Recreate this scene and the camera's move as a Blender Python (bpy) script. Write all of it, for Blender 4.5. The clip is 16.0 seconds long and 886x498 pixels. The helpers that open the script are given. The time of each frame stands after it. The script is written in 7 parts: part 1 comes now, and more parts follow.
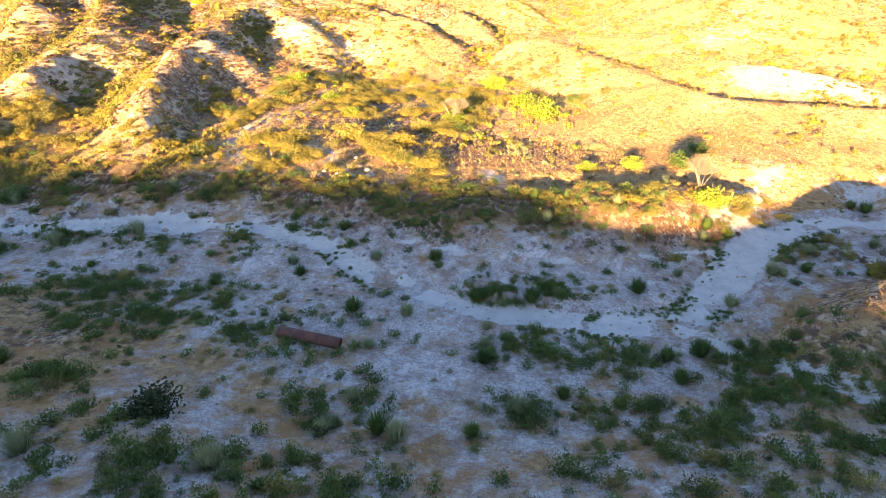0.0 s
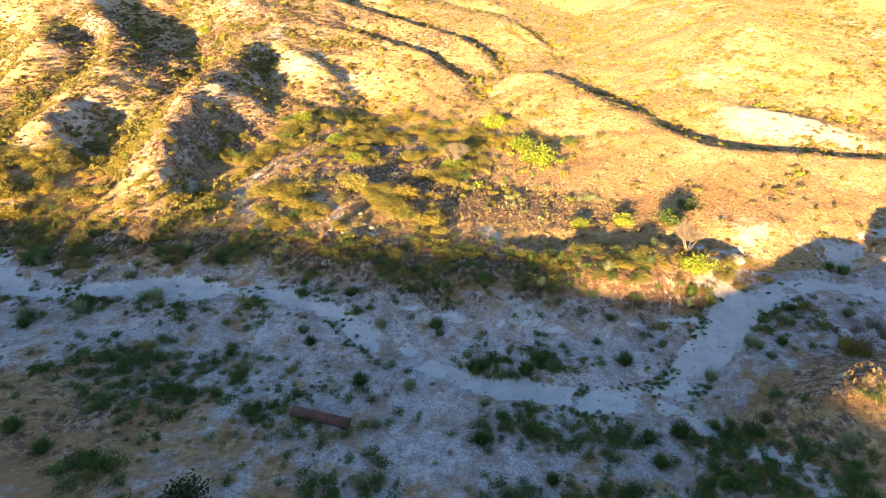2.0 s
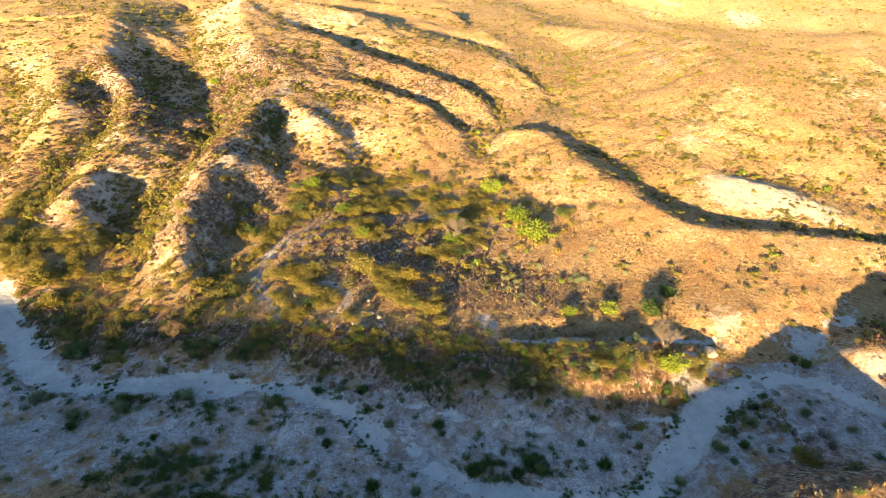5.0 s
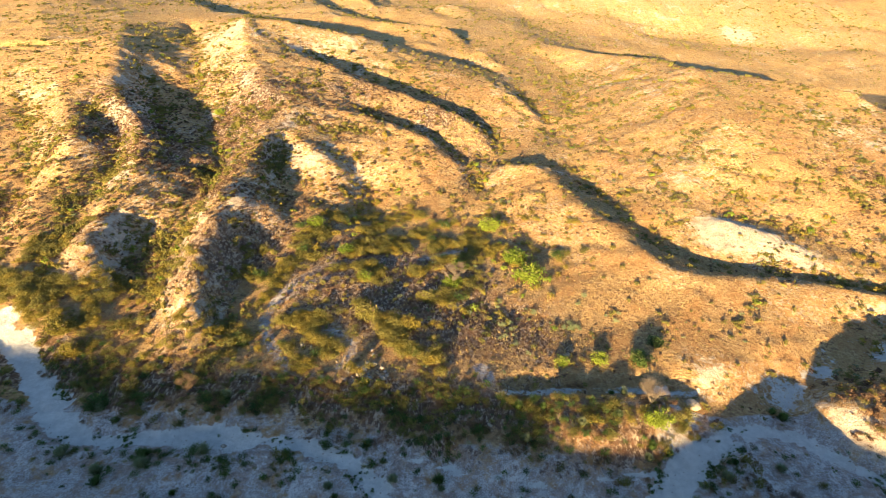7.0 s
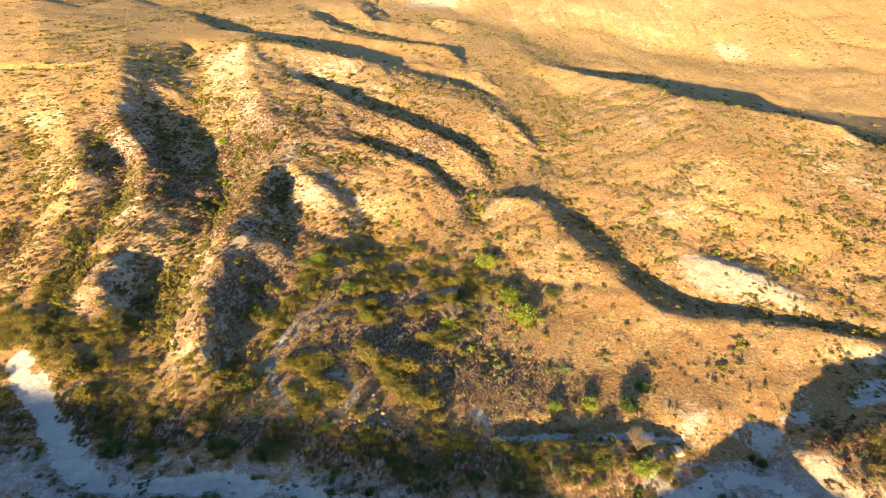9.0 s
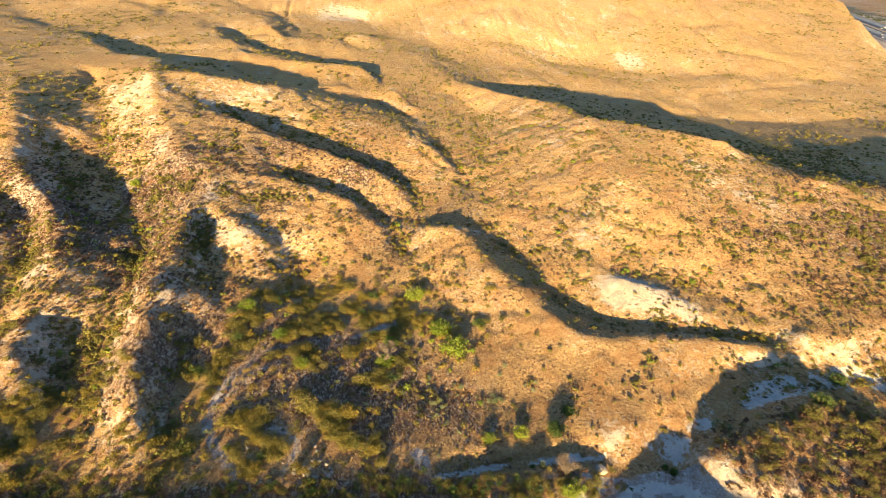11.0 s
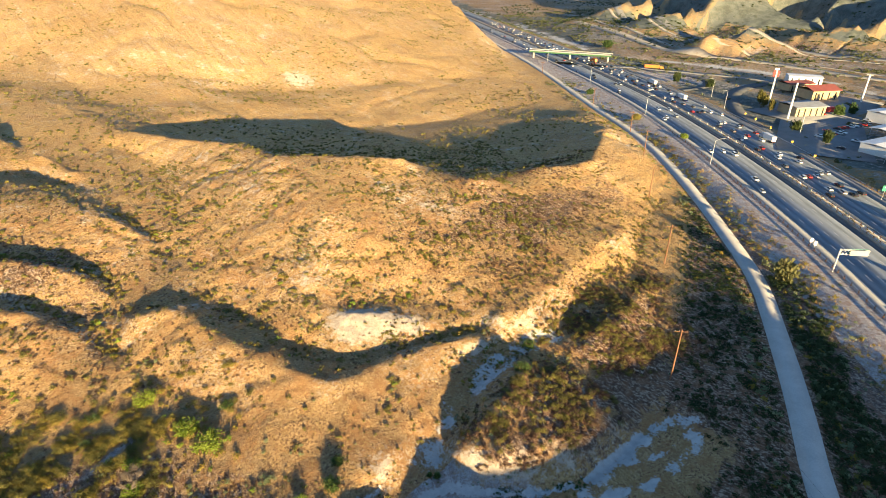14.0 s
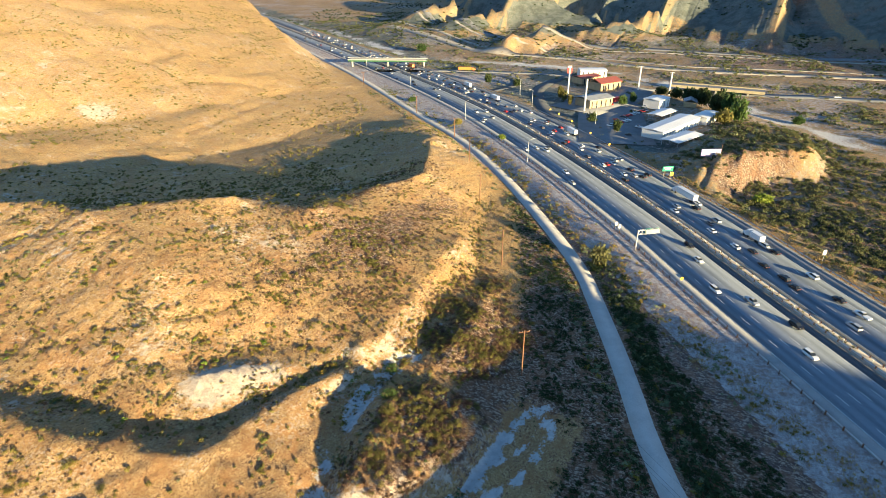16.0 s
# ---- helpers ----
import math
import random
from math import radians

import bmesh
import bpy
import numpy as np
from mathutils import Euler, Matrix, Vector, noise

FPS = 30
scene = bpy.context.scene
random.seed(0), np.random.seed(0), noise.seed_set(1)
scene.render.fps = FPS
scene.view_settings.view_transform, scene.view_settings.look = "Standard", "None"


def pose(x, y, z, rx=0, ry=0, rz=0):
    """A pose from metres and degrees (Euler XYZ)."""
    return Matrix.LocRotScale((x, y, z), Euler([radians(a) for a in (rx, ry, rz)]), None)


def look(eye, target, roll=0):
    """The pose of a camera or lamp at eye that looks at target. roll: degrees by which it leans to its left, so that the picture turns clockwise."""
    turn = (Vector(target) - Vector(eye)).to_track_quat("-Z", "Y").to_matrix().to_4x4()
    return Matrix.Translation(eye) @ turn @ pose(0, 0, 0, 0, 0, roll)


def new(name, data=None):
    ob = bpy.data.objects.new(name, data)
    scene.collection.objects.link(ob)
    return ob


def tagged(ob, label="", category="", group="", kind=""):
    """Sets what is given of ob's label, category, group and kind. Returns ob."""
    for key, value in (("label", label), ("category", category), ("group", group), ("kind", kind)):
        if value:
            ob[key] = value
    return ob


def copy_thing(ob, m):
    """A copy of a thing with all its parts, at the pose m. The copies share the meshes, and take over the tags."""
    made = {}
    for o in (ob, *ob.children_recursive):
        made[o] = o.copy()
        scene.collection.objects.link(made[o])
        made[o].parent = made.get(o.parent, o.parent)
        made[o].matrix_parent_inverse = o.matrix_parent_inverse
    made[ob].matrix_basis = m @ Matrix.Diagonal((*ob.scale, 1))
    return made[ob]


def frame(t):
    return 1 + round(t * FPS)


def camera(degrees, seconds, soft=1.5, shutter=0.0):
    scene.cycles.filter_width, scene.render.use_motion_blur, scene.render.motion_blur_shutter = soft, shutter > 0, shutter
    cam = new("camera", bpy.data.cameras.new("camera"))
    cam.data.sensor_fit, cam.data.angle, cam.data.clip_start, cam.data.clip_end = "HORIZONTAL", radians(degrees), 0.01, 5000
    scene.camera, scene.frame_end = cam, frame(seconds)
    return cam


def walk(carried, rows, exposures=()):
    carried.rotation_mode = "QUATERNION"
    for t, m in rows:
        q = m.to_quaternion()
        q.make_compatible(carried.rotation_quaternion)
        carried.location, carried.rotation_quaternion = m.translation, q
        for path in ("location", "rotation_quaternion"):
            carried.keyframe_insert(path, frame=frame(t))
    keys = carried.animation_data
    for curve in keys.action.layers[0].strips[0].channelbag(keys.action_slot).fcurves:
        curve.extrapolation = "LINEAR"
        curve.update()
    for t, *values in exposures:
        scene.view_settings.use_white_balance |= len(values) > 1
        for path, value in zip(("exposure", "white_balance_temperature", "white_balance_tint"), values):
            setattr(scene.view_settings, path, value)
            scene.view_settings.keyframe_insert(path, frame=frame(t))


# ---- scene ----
cam = camera(76.83, 16.0, soft=0.7)
# seconds, place, heading to the right of north, tilt, lean
ROWS = [
    (0.0, 0.01, 0.01, 27.31, 0.0, -26.34, -1.05),
    (0.5, -0.01, 0.05, 29.42, 0.04, -26.5, -0.99),
    (1.0, 0.03, 0.08, 31.56, 0.05, -26.62, -0.96),
    (1.5, 0.05, 0.09, 33.88, 0.05, -26.71, -0.87),
    (2.0, 0.03, 0.12, 36.43, 0.04, -26.76, -0.86),
    (2.5, -0.01, 0.16, 39.08, 0.09, -26.84, -0.76),
    (3.0, -0.09, 0.1, 41.8, 0.14, -26.95, -0.66),
    (3.5, -0.14, -0.03, 44.52, 0.17, -27.04, -0.66),
    (4.0, -0.18, -0.12, 47.23, 0.19, -27.1, -0.61),
    (6.5, -0.66, -0.12, 60.45, 0.53, -27.44, -0.17),
    (7.0, -0.82, -0.1, 63.06, 0.65, -27.49, 0.02),
    (7.5, -1.01, -0.07, 65.64, 0.74, -27.53, 0.19),
    (8.0, -1.18, -0.04, 68.19, 0.84, -27.59, 0.35),
    (9.2, -1.56, 0.0, 74.27, 1.25, -27.63, 0.65),
    (10.3, -1.89, 0.07, 79.86, 2.2, -27.67, 0.9),
    (10.5, -1.95, 0.07, 80.87, 3.31, -27.67, 0.91),
    (11.0, -2.12, 0.08, 83.33, 9.78, -27.61, 0.94),
    (11.5, -2.34, 0.07, 85.74, 13.07, -27.56, 0.91),
    (12.0, -2.34, 0.13, 88.1, 15.52, -27.52, 0.94),
    (12.5, -2.26, 0.21, 90.48, 22.81, -27.4, 0.83),
    (13.0, -2.31, 0.22, 92.87, 30.08, -27.29, 0.65),
    (13.5, -2.35, 0.25, 95.32, 36.02, -27.24, 0.49),
    (14.0, -2.34, 0.26, 97.84, 41.41, -27.2, 0.37),
    (14.5, -2.26, 0.21, 100.35, 46.06, -27.22, 0.18),
    (15.0, -2.13, 0.12, 102.84, 50.14, -27.23, -0.05),
    (15.5, -2.0, 0.04, 105.3, 54.31, -27.25, -0.28),
    (16.0, -1.99, -0.01, 107.72, 58.74, -27.25, -0.48),
]
walk(cam, [(t, pose(x, y, z, 90 + tilt, 0, -head) @ pose(0, 0, 0, 0, 0, lean)) for t, x, y, z, head, tilt, lean in ROWS],
     exposures=[(0.0, 3.46, 7150, 22), (2.0, 3.02, 6900, 15), (4.0, 2.66, 6650, 10), (8.0, 2.3, 6450, 8), (11.0, 2.12, 6400, 8), (13.5, 2.02, 6100, 7), (16.0, 2.04, 5500, 3)])

# ---- light ----
SUN_HEADING, SUN_HEIGHT = 20.0, 7.5   # the way the shadows run, to the right of north; degrees above the horizon
world = bpy.data.worlds.new("sky")
scene.world = world
world.use_nodes = True
wn = world.node_tree.nodes
sky = wn.new("ShaderNodeTexSky")
sky.sky_type, sky.sun_disc = "NISHITA", False
sky.sun_elevation, sky.sun_rotation = radians(SUN_HEIGHT + 4), radians(180 + SUN_HEADING)
sky.air_density, sky.dust_density, sky.ozone_density = 1.0, 0.3, 2.6
wn["Background"].inputs["Strength"].default_value = 0.056
world.node_tree.links.new(sky.outputs["Color"], wn["Background"].inputs["Color"])
sun_data = bpy.data.lights.new("sun", "SUN")
sun_data.energy, sun_data.angle, sun_data.color = 5.0, radians(0.45), (1.0, 0.69, 0.305)
sun = new("sun", sun_data)
sh, se = radians(SUN_HEADING), radians(SUN_HEIGHT)
sun.matrix_world = look((0, 0, 400), (math.sin(sh) * math.cos(se) * 100, math.cos(sh) * math.cos(se) * 100, 400 - math.sin(se) * 100))

UNIT = 1.30   # the plan below is drawn in paces of this many metres


def at(x, y, z, turn=0.0):
    """The pose of a thing at a place of the plan, its sizes in paces too."""
    return pose(x * UNIT, y * UNIT, z * UNIT, 0, 0, turn) @ Matrix.Scale(UNIT, 4)


# ---- plan of the land: crests, gullies and foot lines as (x, y, height) ----
CRESTS = [
    [(-32.6, 60.8, 5.8), (-34, 64.3, 7.9), (-36, 70.9, 9.5), (-37.1, 74.3, 10.3), (-36.6, 77.5, 11.2), (-37.2, 87.1, 13.3), (-35.9, 129.8, 17.2), (-42.2, 138.3, 21.6), (-52.7, 163.1, 26.4), (-59.4, 183.8, 32.4), (-70.2, 234.3, 29.3), (-90, 242, 30), (-117, 282, 32), (-151, 322, 34), (-200, 400, 44)],
    [(-90, 363, 34), (-42, 255, 27), (-13.7, 241.9, 25.2), (4.9, 242.8, 23), (15, 224.7, 16.2)],
    [(-68, 409, 36), (-31, 301, 29), (-16, 307, 26), (8, 321, 27)],
    [(-37.2, 87.1, 13.3), (-33.4, 89.6, 11.9), (-30.6, 92, 9.6)],
    [(-50.6, 71, 8.3), (-54, 76.2, 10.4), (-55.3, 80.5, 11.2), (-55.6, 87.1, 12), (-53, 91.4, 12.6), (-62.2, 115.3, 19.1), (-78.3, 136.4, 21.9), (-86.5, 159.7, 27.9), (-120, 234, 31)],
    [(-56.5, 62.1, 7.5), (-67.2, 82.5, 9.6), (-73.2, 97, 11.6), (-72.1, 108.3, 17.5), (-85.2, 130.7, 20.2), (-102.5, 155.6, 25.1), (-127.8, 197.7, 30)],
    [(-35.5, 127.6, 18.3), (-32, 122.1, 14.6), (-25.7, 111.3, 14), (-19.8, 109.9, 9.6), (-15.5, 110.1, 5.4)],
    [(-36.6, 129.4, 18.7), (-25, 135, 16.6), (-10.5, 131.2, 13.5), (-3, 127, 11.3), (3, 119.5, 8.4), (5, 111.5, 5.7)],
    [(-52.5, 162.5, 26.7), (-39, 166, 24.4), (-20, 156.5, 19), (-5, 149.5, 15.6), (5, 142.5, 13), (11.5, 135, 9.4), (13, 128, 7.2)],
    [(-60, 186.4, 32.2), (-47.2, 191, 30.7), (-27.7, 189.1, 26.9), (-14.9, 209.9, 21.7), (5.2, 209.3, 16.4), (17.4, 167.6, 15.5), (27.2, 151.1, 10.7)],
    [(-20, 400, 31), (11, 392, 26.5), (27, 322, 23), (35, 266, 19.5), (45, 236, 17.6), (55.3, 211.7, 18.6), (67, 183, 20.8), (69.6, 159.7, 21.5), (85, 152, 20.5), (101, 138, 19.6), (114.1, 136.3, 13.4), (112, 115, 16), (136.5, 124.5, 10.3), (142.7, 117.3, 12.5), (165, 109, 12.3), (188, 122, 11.2), (222, 142, 8.5), (254, 180, 3)],
    [(68.8, 158.3, 22.5), (68, 146.3, 19.8), (64.6, 121.9, 17.9), (57.4, 115.1, 14.2), (51, 106.7, 11), (44.3, 103.7, 7.8)],
    [(13.4, 116.8, 8.1), (18.2, 114.3, 9.6), (22, 113.1, 9.2), (24.9, 96.6, 8.4), (29.1, 86.6, 7.3), (35.7, 73.2, 6.1), (43, 73.4, 5.3), (52, 73.2, 4.6), (60, 72.6, 4.1), (66.4, 69.6, 3.8), (72, 67.4, 2.8)],
    [(44.8, 90.4, 6), (49, 89.4, 7.7), (54.5, 86.2, 7.1), (60.5, 82, 5.6), (64.6, 78.4, 4.2)],
    [(47, 49.4, 2.4), (53.3, 49.8, 3.8), (62.1, 52.4, 4.7), (68, 54.5, 4.2), (72, 55.6, 3)],
    [(84.5, 53, 3), (90, 52.5, 4.5), (105, 52.5, 4), (118, 58, 3.3)],
    [(44.3, 50.6, 2.5), (47, 46.4, 3.2), (49.4, 42.8, 3.3), (54.4, 39.8, 3), (63, 36.3, 2.4), (71, 36, 1.9), (76, 37.4, 1.2)],
    [(75.7, 71, 5), (82.7, 68, 5.2), (90.2, 69.5, 5.5), (108.7, 72, 6.5), (123, 74.5, 7), (135.7, 76, 6.5)],
    [(-36.9, 74.8, 10.3), (-34.4, 76, 8)],
]
GULLIES = [
    [(-38.8, 59.6, 4.0), (-40.2, 64.5, 4.5), (-41.6, 72.5, 5.6), (-43, 82.5, 7.2), (-43.8, 93, 8.8), (-43.6, 107, 10.4), (-48.4, 118, 12.2), (-60.5, 141, 16.2), (-67, 159.5, 19.8), (-72.4, 178.2, 24), (-87.2, 207.4, 26.8)],
    [(-51.6, 63.1, 6.5), (-59.8, 76.7, 8.4), (-62.9, 93.5, 10.2), (-64.4, 108, 11.4), (-67, 116.6, 15), (-79.6, 128.3, 18)],
    [(-73.5, 75.4, 5.8), (-77.6, 98, 8.6), (-83.4, 110.9, 13.4), (-103.4, 140.1, 17.5)],
    [(-31.4, 58.4, 4), (-28.5, 58.5, 3.8), (-26.2, 60.6, 3.4), (-24.5, 65, 3.5), (-23.6, 70.5, 3.9), (-25.5, 75.1, 4.4), (-27.6, 80.4, 5), (-26.2, 89, 6), (-28.9, 95.7, 8.4), (-33, 105.9, 10.6), (-34.1, 116, 11.9)],
    [(-13.8, 99.3, 3.5), (-14.8, 111, 5.3), (-20.9, 117, 11.3), (-25, 121.1, 13.4), (-30.1, 127.5, 15.8)],
    [(8.2, 110, 4.2), (8, 120, 5.4), (-1.5, 134, 9.2), (-11, 139.5, 12), (-20, 142.5, 14.8)],
    [(11.2, 125.5, 5.8), (15.5, 137, 6.8), (8, 150, 10.2), (-8, 158.5, 13.2), (-24, 167, 17), (-38, 176, 21)],
    [(74, 71.3, 2), (64.7, 74.4, 2.4), (53.8, 76.4, 2.8), (45.5, 78.5, 3.2), (40, 84.7, 3.2), (35.3, 95.3, 5.3), (32.1, 108.7, 4.8), (30.3, 117.7, 6.8), (29.4, 130, 8.4), (30.2, 147.4, 7.5), (23.8, 183, 13.9), (10.1, 217, 13.8), (-4.2, 217.8, 20.7), (-29.4, 228.1, 21.7), (-57.8, 245.1, 24.6)],
    [(19.5, 201.7, 16.3), (12.9, 238.2, 18), (0, 275, 20), (-36, 282, 23), (-62, 330, 28)],
    [(14, 300, 22), (-2, 312, 22.5), (-18, 335, 25), (-45, 395, 31)],
    [(30.8, 130.9, 7.4), (46.1, 136.9, 11.8), (58.6, 145.6, 17.6)],
    [(45.4, 94.4, 7.5), (60, 92.1, 5.7), (70.7, 85, 4.2), (74, 75, 3.4)],
    [(84, 60, 1.2), (75, 62.7, 1.4), (61, 60.5, 1), (47.6, 57, 0.7), (40.8, 52.6, -1)],
    [(74.5, 61.5, 1.3), (77.5, 57.5, 1.1), (80, 51, 0.8), (81.5, 44, 0.4), (82, 37, 0)],
    [(131.6, 71, 4.2), (113.4, 68.3, 3.4), (104, 66.5, 3.2), (96, 64.5, 2.6), (90, 62, 1.8), (84, 60, 1.1)],
    [(42.9, 52.1, -1), (44.6, 45, 0), (47.4, 41, -0.2), (52.8, 37.4, -0.3), (62.4, 33.8, -0.4), (74, 33.8, -0.4), (80, 33, -0.3)],
    [(-38.6, 54.1, 3.6), (-23.3, 58.2, 3.6), (-7.8, 62.7, 3.3), (8, 69.3, 1.7), (20.2, 63.7, 1.8), (27, 57, 2.2), (34, 55.8, 2.2), (45, 62, 2.2), (60.6, 65.5, 1.6), (73, 66, 1.3)],
    [(-22.3, 71.9, 4.2), (-13.7, 83.2, 4.2), (-2, 92.4, 3.3), (8, 100, 4), (14, 92.2, 3.8), (20.2, 80.6, 2.8)],
    [(-77.3, 54.1, 3.1), (-56.9, 55, 4.3), (-42.4, 54.9, 3.5)],
    [(-150, 66, 3), (-100, 62, 2.6), (-77.2, 55, 3.5)],
    [(72, 203, 10), (90, 215, 5), (124, 246, 2), (160, 235, 0), (200, 225, -1.5), (236, 228, -1), (262, 215, 1)],
    [(150, 135, 4), (175, 140, 2.5), (200, 160, 1.5), (225, 185, 1)],
    [(96, 160, 14), (110, 170, 9), (130, 190, 4.5), (160, 215, 1)],
    [(262, 160, 3), (230, 125, 3), (201, 99, 3), (173, 85, 2.6), (140, 73, 2.6), (121, 64, 2.2), (104, 44, 1.4), (90, 34, 0.4)],
    [(-40.9, 39.9, 1.5), (-24.4, 39.1, 1.5), (-11.9, 35.8, 0.6), (-2, 30, 0.2), (6, 27, 0.2), (16, 26.5, -0), (26, 33, -0.1), (36, 40, -0.5), (48, 33, -0.5), (60, 27, -0.5), (76, 27, -0.5)],
    [(-40.6, 47.8, 2.1), (-24.2, 46.5, 2), (-11.8, 45.6, 1.5), (-3, 42.7, 0.9), (6, 40.2, 0.4), (14, 39.5, 0.3), (20, 41.6, 0.2), (27.1, 47.1, 0.2), (33.3, 51.5, -0.5)],
    [(-40.5, 49.7, 3.1), (-24.2, 48.4, 3.2), (-9.8, 47.6, 2.6), (0, 45.2, 1.8), (8, 43, 1.5), (16, 42.6, 1.3), (22.1, 46.1, 1.5), (28.1, 50.2, 1.3)],
    [(-31, 62.5, 3.3), (-31.2, 68, 3.8), (-31.4, 73, 4.4), (-31.4, 78, 5.2), (-32, 83, 6), (-31, 87, 7)],
    [(-57, 117, 13.4), (-67.5, 134, 15.6), (-76, 152, 19.6)],
    [(-46.6, 70, 5.2), (-48.6, 75, 5.4), (-50, 80, 6.2), (-49.4, 86, 7.6)],
    [(29.6, 146, 9.7), (36, 165, 10.3), (43, 184, 11.5), (46, 200, 13), (38, 225, 15)],
    [(70, 215, 14), (62, 245, 13), (56, 290, 17), (44, 340, 23)],
    [(-62, 247, 24.4), (-86, 257, 25.4), (-108, 288, 28)],
]
# the bank on the near side of the wash, and the knolls to the left and right of it
NEAR = [
    [(-70, 30, 3.5), (-46, 32, 2.6), (-34, 33, 2.4), (-27, 33, 1.9), (-22, 34, 1)],
    [(-60, 18, 5.5), (-30, 20, 4.6), (-18, 20, 3.6), (-10, 19, 2.4), (0, 16, 1.8), (12, 14, 2), (22, 19, 2)],
    [(20, 28, 1), (23.5, 29.2, 2.7), (27.5, 29.4, 3.5), (33, 30.5, 4.3), (38, 30.2, 3.9), (42, 28.6, 2.4), (47, 25, 1.4)],
    [(23.5, 23.5, 2.2), (28, 24.5, 3.1), (33, 25, 3)],
    [(-14, 24, 1.5), (-6, 24, .8), (6, 22, .7), (16, 22, .8)],
    [(-60, 0, 7), (-20, 0, 6), (10, 0, 4), (40, 0, 2.5), (70, -4, 1.5)],
]
CREEK = [(-58, 62), (-48, 52), (-43.5, 47.5), (-38.8, 44.6), (-32, 45.4), (-23, 45.2), (-14, 44), (-9.2, 42), (-6, 39.3), (-1.9, 36.4), (3, 34), (7.6, 32.6), (12.2, 32), (15.3, 31.9), (18.2, 33.6), (21.3, 37.2), (25.6, 41.6), (30, 45), (35.5, 47.6), (40.5, 46.8), (43.5, 43), (48, 38.4), (57, 33), (68, 32.3), (77, 32.5), (83, 29.5)]
FREEWAY = [(330, -330), (190, -230), (110, -150), (86, -112), (88, -82), (100.6, -57.1), (124.8, -35.4), (155, -6.6), (186.1, 20.7), (248, 84), (315, 164), (393, 285), (480, 430), (640, 690), (900, 1130), (1500, 2100)]
DIRT_ROAD = [(20, -45), (53.5, -14), (79.3, 4.9), (101.4, 16), (121.8, 27.7), (141.4, 39.2), (160.1, 54.9), (180.2, 72.7), (206, 97), (239, 132), (271, 180), (325, 256), (372, 326), (450, 450), (600, 700)]
RIVER = [(250, -190), (290, -90), (333, -48), (359, -23), (395, 19), (443, 62), (492, 126), (484, 222), (470, 298), (512, 384), (603, 525), (680, 690), (900, 1050)]
FREEWAY_Z, ROAD_Z = 4.0, 2.2
